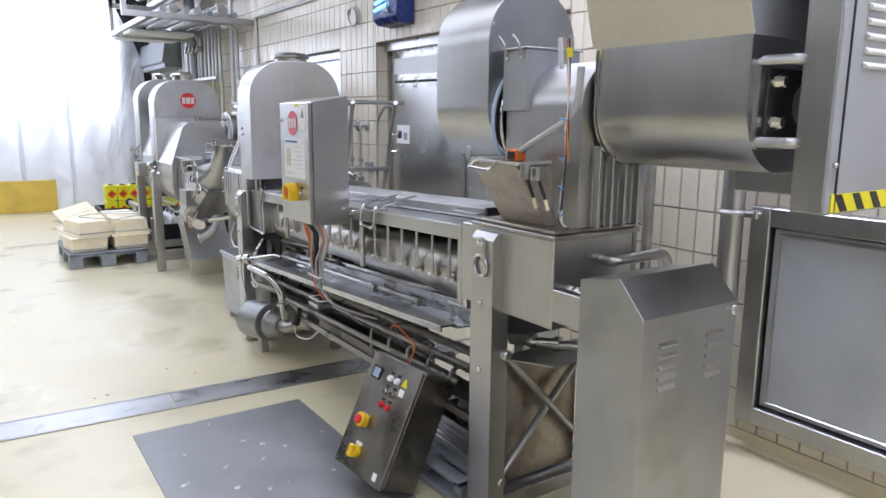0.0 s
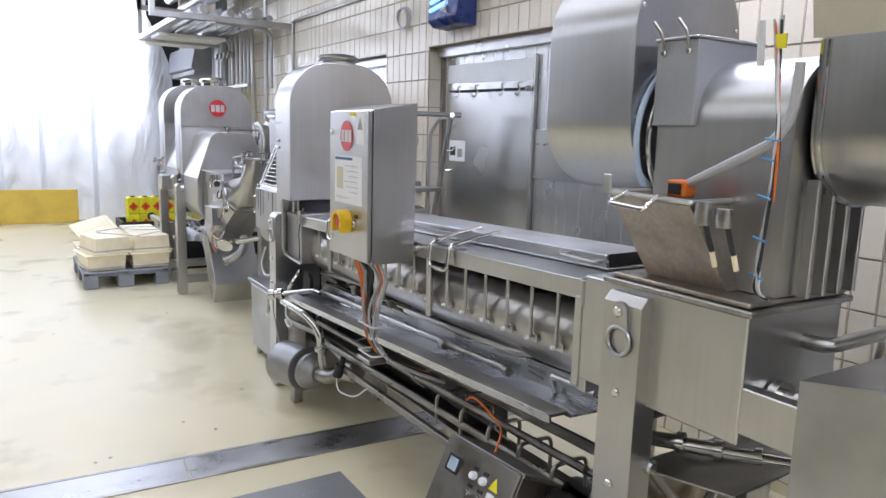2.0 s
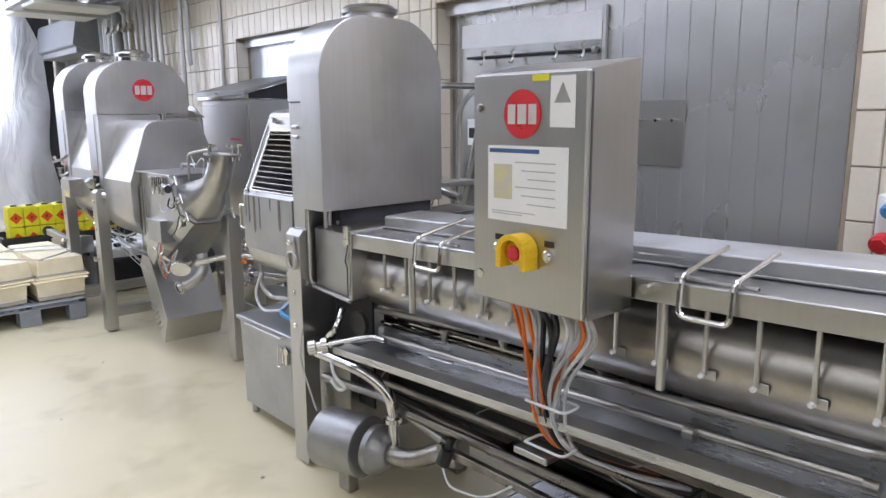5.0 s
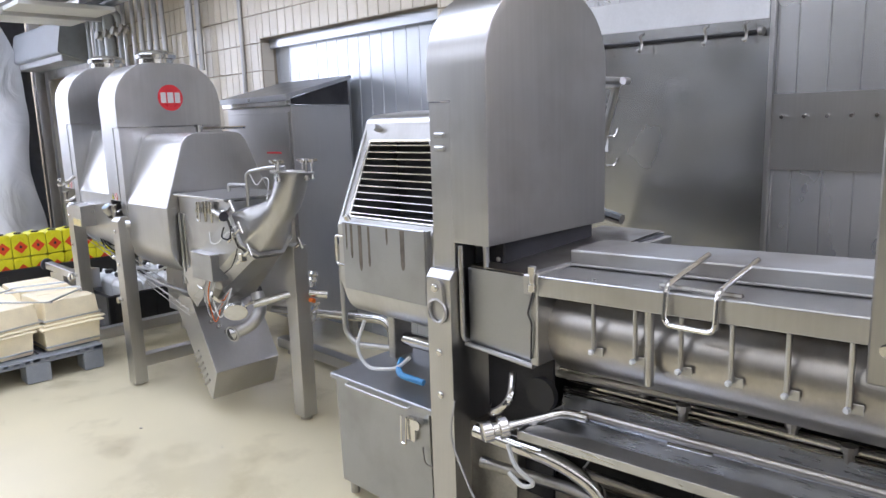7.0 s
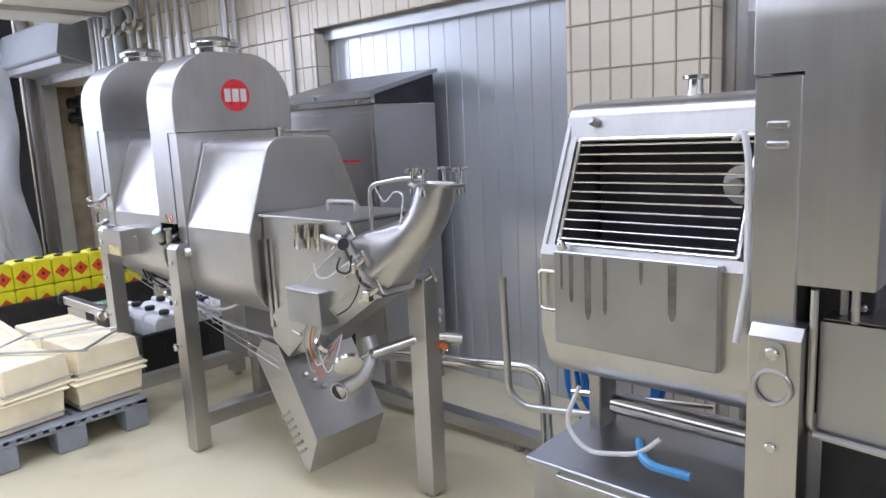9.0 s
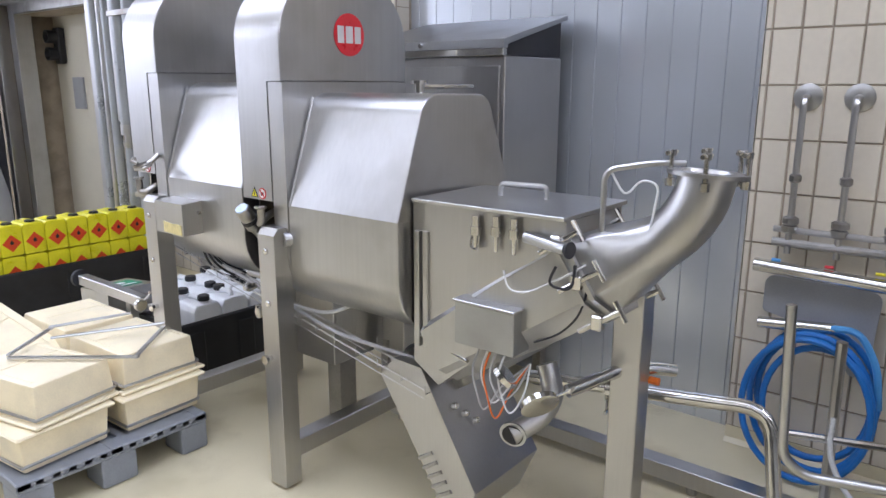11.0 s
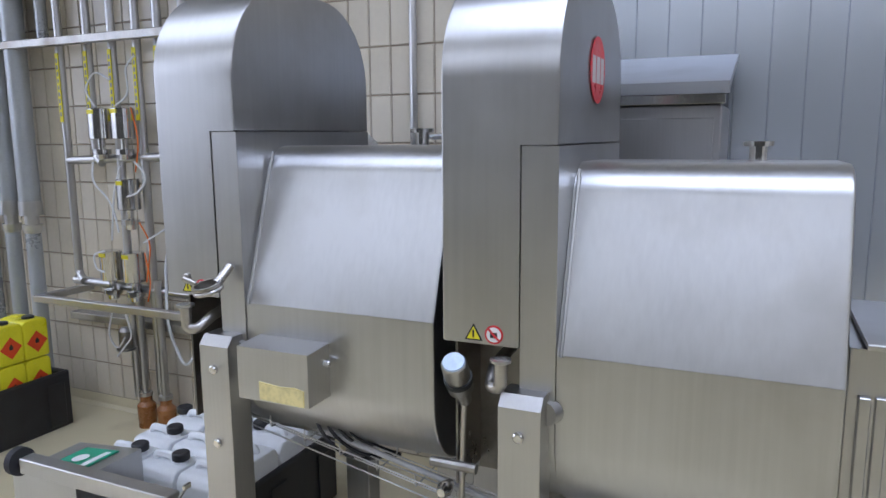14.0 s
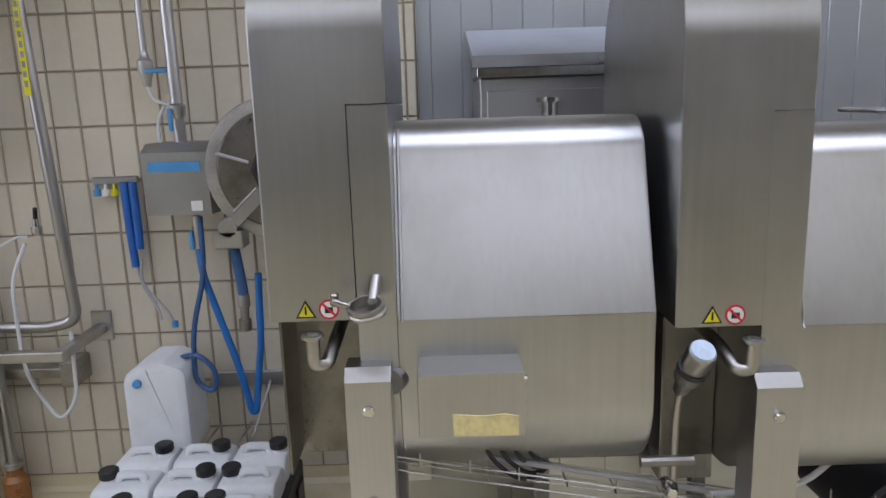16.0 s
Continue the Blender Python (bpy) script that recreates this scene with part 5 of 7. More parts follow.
for nm, a in (("side", (1.6, 1.61, 2.1, 2.5)), ("side", (2.0, 2.01, 2.1, 2.5)), ("end", (1.61, 2.0, 2.1, 2.11)), ("end", (1.61, 2.0, 2.49, 2.5))):
    part(nm, B(*a, 0.113, 0.25, 0.002), SATIN, crate)
part("bottom", B(1.61, 2.0, 2.11, 2.49, 0.113, 0.12, 0), SATIN, crate)
for k in range(4):
    part("rib", B(1.592, 1.6, 2.1, 2.5, 0.14 + 0.025 * k, 0.15 + 0.025 * k, 0.003), SATIN, crate)
gear = thing("geared_motor", "grey cast geared motor lying in the box", "motor", (1.8, 2.3, 0.12))
part("body", S((1.8, 2.42, 0.23), (0.1, -1, 0.05), ((0, 0.08), (0.01, 0.1), (0.16, 0.1), (0.17, 0.07), (0.26, 0.07)), 24), CASTING, gear)
part("flange", S((1.70, 2.3, 0.25), (-1, -0.2, 0.2), ((0, 0.05), (0.03, 0.05), (0.03, 0.03), (0.06, 0.03)), 20), DULL, gear)


# ---- the two arched mixers ----
def warning_labels(parent, x, y, z):
    part("warning_label", P([(y - 0.02, z - 0.016), (y + 0.02, z - 0.016), (y, z + 0.02)], "x", x - 0.0015, x), BLACK, parent)
    part("warning_face", P([(y - 0.015, z - 0.013), (y + 0.015, z - 0.013), (y, z + 0.0135)], "x", x - 0.0022, x - 0.0012), YELLOWTAPE, parent)
    part("warning_mark", B(x - 0.003, x - 0.002, y - 0.0018, y + 0.0018, z - 0.009, z + 0.007, 0), BLACK, parent)
    disc = part("ban_label", S((x, y - 0.045, z), (-1, 0, 0), ((0, 0.02), (0.0015, 0.02)), 24), RED, parent)
    part("ban_face", S((x - 0.0015, y - 0.045, z), (-1, 0, 0), ((0, 0.016), (0.0006, 0.016)), 24), PAPER, disc)
    part("ban_bar", B(-0.0006, 0.0006, -0.0165, 0.0165, -0.0022, 0.0022, 0, Matrix.Translation((x - 0.0028, y - 0.045, z)) @ Matrix.Rotation(radians(45), 4, "X")), RED, disc)
    part("ban_hand", B(x - 0.0026, x - 0.002, y - 0.053, y - 0.037, z - 0.007, z + 0.005, 0), BLACK, disc)


def mixer(dy, dz, dx, label, badge):
    t = thing("arched_mixer", label, "mixer", (1.84 + dx, 7.1 + dy, 0), group="arched mixers")
    M = lambda x, y, z: (x + dx, y + dy, z + dz)
    x0, x1 = 1.53 + dx, 2.15 + dx
    ya, yn, yb = 7.165 + dy, 7.242 + dy, 7.412 + dy
    part("hood_top", P(arch(x0, x1, 1.492 + dz, 1.85 + dz, 0.225), "y", ya, yn, 0.006, ends=(True, False)), SATIN, t)
    part("hood_front", P(arch(x0, x1, 1.082 + dz, 1.85 + dz, 0.225), "y", yn, yb, 0.006, ends=(False, True)), SATIN, t)
    part("body_end", P(fillet([(x0 + 0.003, 1.49 + dz, 0), (x0 + 0.003, 0.70 + dz, 0.2), (x1, 0.70 + dz, 0.2), (x1, 1.49 + dz, 0)], 8), "y", ya, yn - 0.0015, 0.001), SATIN, t)
    cp = part("cap", S(M(1.84, 7.29, 1.848), (0, 0, 1), ((0, 0.095), (0.028, 0.095), (0.032, 0.112), (0.052, 0.114), (0.068, 0.1), (0.08, 0.06), (0.084, 0.0)), 36), POLISH, t, "round domed steel cap")
    tank = part("tank", P(fillet([M(1.664, 0, 1.455)[::2] + (0.09,), M(1.537, 0, 1.075)[::2] + (0.006,), M(1.537, 0, 0.70)[::2] + (0.22,), M(2.15, 0, 0.70)[::2] + (0.22,), M(2.15, 0, 1.075)[::2] + (0.02,), M(2.0, 0, 1.452)[::2] + (0.08,)], 10), "y", 6.655 + dy, ya - 0.001, 0.008, ends=(True, False)), SATIN, t, "round-bottomed steel tank with sloping front")
    part("weld_seam", T([M(1.658, 7.155, 1.44), M(1.536, 7.155, 1.072)], 0.004, 0, 6), SATIN, tank)
    part("filler_neck", S(M(1.83, 6.82, 1.44), (0, 0, 1), ((0, 0.018), (0.045, 0.018), (0.045, 0.03), (0.055, 0.03)), 18), POLISH, tank)
    bar = part("neck_bar", R(M(1.83, 6.82, 1.475), M(2.1, 6.80, 1.475), 0.008, 8), POLISH, tank)
    # frame
    support_post(t, 1.478 + dx, 7.178 + dy, 7.268 + dy, 0.985 + dz, 0)
    part("pivot", R(M(1.52, 7.18, 0.955), M(1.6, 7.15, 0.955), 0.025, 14), SATIN, t)
    part("post_rear", B(2.16 + dx, 2.235 + dx, 7.2 + dy, 7.29 + dy, 0.03, 0.95, 0.003), STEEL, t)
    part("foot", R((2.2 + dx, 7.245 + dy, 0), (2.2 + dx, 7.245 + dy, 0.04), 0.022, 10), DULL, t)
    part("sill_rail", B(1.553 + dx, 2.16 + dx, 7.2 + dy, 7.27 + dy, 0.1, 0.17, 0.003), STEEL, t)
    part("clamp_bolt", S(M(1.478, 7.225, 0.72 - 0.2), (-1, 0, 0), ((0, 0.01), (0.02, 0.01), (0.02, 0.018), (0.032, 0.018)), 8), POLISH, t)
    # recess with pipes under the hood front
    # recess sheets in darker steel, painting the shade below the hood front
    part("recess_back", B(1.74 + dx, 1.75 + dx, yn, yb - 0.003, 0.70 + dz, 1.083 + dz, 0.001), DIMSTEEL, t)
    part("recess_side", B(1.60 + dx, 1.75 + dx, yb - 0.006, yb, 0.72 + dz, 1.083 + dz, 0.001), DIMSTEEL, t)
    ya1, ya2 = (7.306, 7.27) if badge else (7.292, 7.325)
    ym = (ya1 + ya2) / 2
    part("spout", T([M(1.74, ya1, 1.04), M(1.57, ya1, 1.03), M(1.51, ym + (ya1 - ya2) * 0.2, 1.0), M(1.50, ya2, 1.003), M(1.50, ya2, 1.06)], 0.0135, 0.03, 14), BARREL, t)
    part("spout_flange", S(M(1.50, ya2, 1.056), (0, 0, 1), ((0, 0.0145), (0.003, 0.022), (0.009, 0.022), (0.010, 0.013), (0.002, 0.012)), 20), SATIN, t)
    warning_labels(t, x0, 7.34 + dy, 1.105 + dz)
    return t


mixer_a = mixer(0, 0, 0, "arched stainless mixer with sloped tank and red round badge", True)
logo(mixer_a, (1.845, 7.1635, 1.655), (1, 0, 0), (0, 0, 1), (0, -1, 0), 0.074)
mixer_b = mixer(0.785, 0.035, 0.01, "arched stainless mixer with a box on its sloped tank", False)
# things on the farther mixer
jbox = part("junction_box", P([(1.46, 0.903), (1.60, 0.903), (1.60, 1.036), (1.535, 1.034), (1.46, 1.029)], "y", 7.712, 7.912, 0.003), STEEL, mixer_b, "steel junction box with an old yellow label")
part("old_label", P([(7.724, 0.905), (7.724, 0.944), (7.75, 0.949), (7.79, 0.946), (7.848, 0.951), (7.847, 0.908)], "x", 1.4565, 1.4605), OLD_LABEL, jbox)
bolt(jbox, (1.53, 7.714, 0.99), (0, -1, 0), 0.008, 0.015)
hk = S((1.475, 7.999, 1.148), (-0.25, 0.1, 1), ((0, 0.029), (0, 0.036), (0.006, 0.037), (0.010, 0.034), (0.014, 0.037), (0.020, 0.036), (0.020, 0.029), (0, 0.029)), 28)
rod(hk, (1.495, 7.99, 1.165), (1.538, 7.985, 1.20), 0.011)
rod(hk, (1.47, 8.034, 1.165), (1.46, 8.062, 1.178), 0.007)
box(hk, 1.462, 1.478, 8.05, 8.064, 1.165, 1.19, 0.003)
part("loose_clamp", hk, BARREL, mixer_b)
for i in range(4):
    part("cable", T([(1.60, 7.80 - 0.03 * i, 0.90), (1.58, 7.78 - 0.03 * i, 0.80), (1.60 + 0.03 * i, 7.70 - 0.02 * i, 0.72), (1.72, 7.62, 0.70)], 0.005, 0.07, 6), RUBBER, mixer_b)
# sight valve between the mixers
sv = thing("sight_valve", "steel sampling valve with a blue-white round head", "valve", (1.58, 7.35, 0.62))
VA, VD = Vector((1.575, 7.38, 0.935)), Vector((-0.095, -0.012, 0.128))
part("body", S(VA, VD, ((0, 0.016), (0.04, 0.02), (0.05, 0.029), (0.075, 0.029)), 20), DULL, sv)
part("sleeve", S(VA + VD.normalized() * 0.075, VD, ((0, 0.031), (0.015, 0.031)), 20), BLACK, sv)
part("head", S(VA + VD.normalized() * 0.09, VD, ((0, 0.028), (0.045, 0.028), (0.05, 0.025)), 24), BARREL, sv)
part("window", S(VA + VD.normalized() * 0.141, VD, ((0, 0.025), (0.004, 0.023)), 24), HOOKTAPE, sv)
part("stem", T([VA, (1.58, 7.385, 0.88), (1.575, 7.39, 0.62)], 0.007, 0.04, 10), BARREL, sv)
part("tee", R((1.57, 7.46, 0.78), (1.57, 7.35, 0.78), 0.012, 10), DULL, sv)
part("tap", S((1.56, 7.41, 0.74), (-1, 0, 0), ((0, 0.012), (0.03, 0.018), (0.05, 0.01)), 12), POLISH, sv)
part("tap", S((1.57, 7.41, 0.66), (0, 0, -1), ((0, 0.012), (0.03, 0.018), (0.05, 0.01)), 12), POLISH, sv)

# discharge side of the nearer mixer
outlet = thing("discharge_unit", "stainless discharge box with sloping duct and flanged elbow", "machine", (1.8, 6.3, 0))
part("box", P([(6.12, 1.135), (6.65, 1.135), (6.65, 0.62), (6.55, 0.56), (6.12, 0.92)], "x", 1.60, 1.93, 0.004), STEEL, outlet)
ol = part("lid", P(fillet([(1.57, 1.14, 0.0), (1.565, 1.152, 0.004), (1.945, 1.152, 0.004), (1.94, 1.138, 0.0)]), "y", 6.11, 6.628, 0.003), SATIN, outlet)
part("handle", T([(1.78, 6.45, 1.152), (1.78, 6.45, 1.19), (1.80, 6.30, 1.19), (1.80, 6.30, 1.152)], 0.008, 0.02, 10), SATIN, ol)
part("flange_strip", B(1.582, 1.604, 6.612, 6.632, 0.68, 1.05, 0.002), SATIN, outlet)
part("flange_strip", B(1.590, 1.604, 6.585, 6.605, 0.68, 1.05, 0.002), SATIN, outlet)
for y, z in ((6.40, 1.122), (6.33, 1.128), (6.27, 1.128)):
    cyl = part("catch", S((1.585, y, z), (0, 0, -1), ((0, 0.012), (0.03, 0.012), (0.03, 0.016), (0.055, 0.016), (0.055, 0.008), (0.10, 0.006)), 12), POLISH, outlet)
lk = bmesh.new()
tube(lk, [(1.585, 6.41, 1.08), (1.58, 6.415, 1.03), (1.58, 6.39, 1.025), (1.585, 6.39, 1.08)], 0.004, 0.01, 6)
part("catch_loop", lk, POLISH, outlet)
part("pipe_stub", T([(1.58, 6.23, 1.085), (1.56, 6.12, 1.075), (1.55, 6.09, 1.075)], 0.016, 0.04, 12), SATIN, outlet)
part("stub_mouth", S((1.548, 6.085, 1.075), (-0.2, -1, 0), ((0, 0.016), (0.004, 0.022), (0.008, 0.022), (0.008, 0.012)), 16), RUBBER, outlet)
# square duct turning into the round elbow
DA, DB = Vector((1.695, 6.56, 0.66)), Vector((1.735, 5.985, 1.045))
dd = (DB - DA).normalized()
dn = Vector((1, 0, 0)).cross(dd).normalized()
dn = dn if dn.z > 0 else -dn
ds = dd.cross(dn)
bmd = bmesh.new()


DUCT = ((1, -0.45), (1, 0.85), (0.8, 1), (-0.8, 1), (-1, 0.85), (-1, -0.45), (-0.5, -1), (0.5, -1))


def duct_ring(p, w, h, k, axis=None, n=5):
    """A ring of the duct: k = 0 a box with chamfered underside, 1 a circle."""
    out = []
    for (u0, v0), (u1, v1) in zip(DUCT, DUCT[1:] + DUCT[:1]):
        for i in range(n):
            u, v = u0 + (u1 - u0) * i / n, v0 + (v1 - v0) * i / n
            g = 1 - k + k / math.hypot(u, v)
            out.append(Vector(p) + ds * (u * g * w) + (axis or dn) * (v * g * h))
    return out


rings = [duct_ring(DA, 0.12, 0.10, 0.0), duct_ring(DA.lerp(DB, 0.5), 0.13, 0.118, 0.0), duct_ring(DA.lerp(DB, 0.82), 0.13, 0.118, 0.0), duct_ring(DA.lerp(DB, 0.95), 0.112, 0.105, 0.35), duct_ring(DB + dd * 0.03, 0.088, 0.085, 0.75), duct_ring(DB + dd * 0.08, 0.075, 0.072, 1.0)]
ec = DB + dd * 0.08
for j in range(1, 9):
    f = j / 8
    w = dd.lerp(Vector((0.12, -0.12, 1)).normalized(), f).normalized()
    ec = ec + w * 0.026
    up = ds.cross(w).normalized()
    up = up if up.dot(dn) > 0 else -up
    rings.append(duct_ring(ec, 0.073, 0.07, 1.0, up))
vr = [[bmd.verts.new(p) for p in r] for r in rings]
for a, b in zip(vr, vr[1:]):
    for i in range(40):
        bmd.faces.new((a[i], a[(i + 1) % 40], b[(i + 1) % 40], b[i]))
bmd.faces.new(vr[0])
part("duct", bmd, SATIN, outlet, "shiny square duct turning into a round elbow")
ew = Vector((0.05, -0.05, 1)).normalized()
fl = part("flange", S(ec - ew * 0.004, ew, ((0, 0.07), (0.002, 0.098), (0.012, 0.098), (0.013, 0.066), (0.0, 0.06)), 32), STEEL, outlet)
for a in (0.4, 1.9, 3.4, 4.9, 5.6):
    p = ec + Vector((math.cos(a), math.sin(a), 0)) * 0.088
    tb = S(p, (0, 0, 1), ((-0.03, 0.012), (-0.01, 0.012), (-0.01, 0.006), (0.045, 0.006), (0.045, 0.012), (0.06, 0.012)), 10)
    rod(tb, p + Vector((-0.03, 0, 0.053)), p + Vector((0.03, 0, 0.053)), 0.006, 8)
    part("wing_bolt", tb, POLISH, fl)
# clamp belt with toggle bolts round the duct
cp = DA.lerp(DB, 0.80)
bb = bmesh.new()
for s in (0.0, 0.03):
    r = [bb.verts.new(q) for q in duct_ring(cp + dd * s, 0.142, 0.13, 0.0)] + [bb.verts.new(q) for q in duct_ring(cp + dd * (s + 0.012), 0.142, 0.13, 0.0)]
    r += [bb.verts.new(q) for q in duct_ring(cp + dd * s, 0.126, 0.114, 0.0)] + [bb.verts.new(q) for q in duct_ring(cp + dd * (s + 0.012), 0.126, 0.114, 0.0)]
    for i in range(40):
        j = (i + 1) % 40
        for a, b in ((0, 40), (40, 120), (120, 80), (80, 0)):
            bb.faces.new((r[a + i], r[a + j], r[b + j], r[b + i]))
part("clamp_belt", bb, STEEL, outlet)
for sx, sn in ((-1, 1), (-1, -1), (1, 1), (1, -1), (-1, 0)):
    p = cp + dd * 0.02 + ds * (0.14 * (-sx)) + dn * (0.115 * sn)
    tb = bmesh.new()
    rod(tb, p - dd * 0.06, p + dd * 0.07, 0.008, 10)
    rod(tb, p + dd * 0.07 - dn * 0.03, p + dd * 0.07 + dn * 0.03, 0.007, 8)
    box(tb, -0.015, 0.015, -0.015, 0.015, -0.02, 0.02, 0.004, Matrix.Translation(p))
    part("toggle_bolt", tb, POLISH, outlet)
# air line arm above the duct
part("arm", T([(1.66, 6.05, 1.06), (1.66, 6.05, 1.27), (1.72, 5.95, 1.29), (1.76, 5.88, 1.29)], 0.008, 0.03, 10), SATIN, outlet)
part("air_line", T([(1.67, 6.04, 1.27), (1.68, 6.0, 1.20), (1.70, 5.97, 1.25), (1.70, 5.92, 1.24), (1.68, 5.93, 1.12)], 0.003, 0.05, 6), WHITEPIPE, outlet)
part("air_line", T([(1.58, 6.3, 0.98), (1.57, 6.28, 0.93), (1.57, 6.22, 0.93), (1.57, 6.1, 1.0), (1.6, 6.06, 1.03)], 0.003, 0.05, 6), WHITEPIPE, outlet)
part("air_line", T([(1.57, 6.13, 1.02), (1.56, 6.15, 0.97), (1.57, 6.08, 0.96), (1.58, 6.08, 1.03)], 0.004, 0.04, 6), RUBBER, outlet)
part("air_line", T([(1.60, 6.05, 0.98), (1.585, 6.06, 0.9), (1.59, 6.12, 0.83), (1.59, 6.2, 0.79)], 0.003, 0.05, 6), RUBBER, outlet)
cb = part("control_box", B(1.545, 1.63, 6.24, 6.445, 0.745, 0.872, 0.003), COVERSTEEL, outlet, "small steel control box")
part("box_lid", B(1.54, 1.632, 6.235, 6.45, 0.8725, 0.880, 0.002), SATIN, cb)
for i, (m, a) in enumerate(((CABLEGREY, 0.0), (WHITEPIPE, 0.03), (WHITEPIPE, -0.03), (CABLEGREY, 0.06), (ORANGE, 0.02))):
    part("cable", T([(1.58, 6.32 + a, 0.73), (1.57, 6.34 + a, 0.66), (1.58, 6.30 + a, 0.58 - 0.02 * i), (1.60, 6.26 + a, 0.62), (1.64, 6.24, 0.70)], 0.0032, 0.06, 6), m, outlet)
part("rod", R((1.59, 6.62, 0.72), (1.58, 6.42, 0.68), 0.006, 8), POLISH, outlet)
sp = part("lower_spout", T([(1.80, 6.28, 0.64), (1.79, 6.24, 0.55), (1.74, 6.255, 0.49), (1.66, 6.312, 0.447)], 0.033, 0.05, 18), SATIN, outlet)
part("spout_mouth", S((1.667, 6.307, 0.451), (-0.9, -0.25, -0.15), ((0, 0.035), (0.004, 0.042), (0.012, 0.042), (0.012, 0.034), (0.004, 0.034)), 22), SATIN, sp)
# dark disc painting the shade inside the pipe mouth
part("spout_bore", S((1.654, 6.3035, 0.449), (-0.9, -0.25, -0.15), ((0, 0.033), (0.002, 0.033)), 22), DARK, sp)
clamp(outlet, (1.63, 6.20, 0.59), (0.4, 0.6, 0.5), 0.04)
clamp(outlet, (1.60, 6.30, 0.66), (0.3, -0.5, 0.6), 0.03)
part("wash_pipe", T([(1.7, 6.15, 0.62), (1.9, 6.05, 0.66), (2.0, 5.95, 0.64)], 0.02, 0.05, 12), POLISH, outlet)
# belt guard hanging at the duct's lower end
gx = bmesh.new()
prism(gx, [(6.80, 0.53), (6.74, 0.605), (6.62, 0.60), (6.40, 0.235), (6.47, 0.075), (6.50, 0.09)], "x", 1.60, 1.97, 0.004)
guard = part("belt_guard", gx, STEEL, outlet, "slanting steel belt guard with louvres")
for k in range(6):
    f = k / 6
    y, z = 6.60 - 0.115 * f, 0.30 - 0.165 * f
    part("louvre", R((1.598, y + 0.028, z - 0.018), (1.598, y - 0.028, z + 0.02), 0.007, 8), DULL, guard)
for k in range(3):
    bolt(guard, (1.66 + 0.03 * k, 6.535 - 0.02 * k, 0.47 - 0.03 * k), (0, -0.85, 0.5), 0.012, 0.02)
part("gear_neck", R((1.76, 6.66, 0.70), (1.78, 6.55, 0.52), 0.07, 20), DULL, outlet)
part("drive_motor", S((1.76, 6.76, 0.50), (1, 0.05, 0), ((0, 0.09), (0.01, 0.1), (0.3, 0.1), (0.31, 0.08)), 26), BLACK, outlet)
# right-hand leg and floor rail
part("leg", B(1.85, 1.93, 6.0, 6.09, 0.02, 0.90, 0.003), STEEL, outlet)
part("leg_foot", R((1.89, 6.045, 0), (1.89, 6.045, 0.03), 0.03, 12), DULL, outlet)
part("leg_clip", S((1.93, 6.0, 0.62), (0, -1, 0), ((0, 0.012), (0.03, 0.012)), 8), ORANGE, outlet)
part("valve_fitting", S((2.0, 6.1, 0.66), (0.3, 0, 1), ((0, 0.03), (0.02, 0.03), (0.02, 0.02), (0.035, 0.03), (0.05, 0.02), (0.065, 0.03), (0.08, 0.02)), 16), POLISH, outlet)
clamp(outlet, (1.93, 6.04, 0.52), (0, 1, 0.1), 0.03)

transfer_pipe = thing("transfer_pipe", "polished transfer pipe bending down along the steel panel wall", "pipe", (2.3, 5.8, 0))
part("pipe", T([(2.02, 6.5, 0.47), (2.15, 5.9, 0.50), (2.22, 5.72, 0.50), (2.15, 5.66, 0.2), (2.1, 5.62, 0.09), (2.2, 5.45, 0.05), (2.3, 5.2, 0.05)], 0.023, 0.1, 14), POLISH, transfer_pipe)
part("pipe", T([(1.85, 5.62, 0.95), (1.84, 5.6, 0.55), (1.86, 5.55, 0.50), (1.9, 5.3, 0.52)], 0.013, 0.05, 12), SATIN, transfer_pipe)
clamp(transfer_pipe, (2.08, 6.2, 0.485), (0.4, -1, 0.04), 0.03)
rail = thing("floor_rail", "long square steel rail lying over the floor", "rail", (2.42, 5.9, 0))
part("beam", B(2.385, 2.46, 4.9, 7.1, 0.035, 0.10, 0.003), STEEL, rail)
for y in (5.0, 6.0, 7.0):
    part("foot", R((2.42, y, 0), (2.42, y, 0.04), 0.02, 10), DULL, rail)
# wire cable tray slung under the mixers
wt = thing("wire_tray", "zinc wire cable tray slung under the mixers", "cable tray", (1.58, 7.3, 0.6))
WA, WB = Vector((1.57, 6.58, 0.53)), Vector((1.58, 8.02, 0.80))
for ox, oz in ((0, 0), (0, 0.03), (0.035, 0), (0.07, 0), (0.07, 0.03), (0.105, 0.0)):
    part("wire", R(WA + Vector((ox, 0, oz - 0.015)), WB + Vector((ox, 0, oz - 0.015)), 0.002, 6), SATIN, wt)
for k in range(15):
    p = WA.lerp(WB, k / 14)
    part("cross_wire", T([p + Vector((0, 0, 0.03)), p, p + Vector((0.105, 0, 0)), p + Vector((0.105, 0, 0.03))], 0.002, 0.005, 5, 2), SATIN, wt)
part("cable", T([WB + Vector((0.03, 0, 0.03)), WA.lerp(WB, 0.6) + Vector((0.04, 0, 0.02)), WA.lerp(WB, 0.3) + Vector((0.02, 0, 0.02)), WA + Vector((0.1, 0.0, 0.06))], 0.007, 0.1, 8), CABLEGREY, wt)
part("cable", T([WA.lerp(WB, 0.5) + Vector((0.02, 0, 0.02)), WA.lerp(WB, 0.35) + Vector((0.06, 0, 0.05)), WA.lerp(WB, 0.28) + Vector((0.1, 0, 0.12))], 0.007, 0.1, 8), WHITEPIPE, wt)
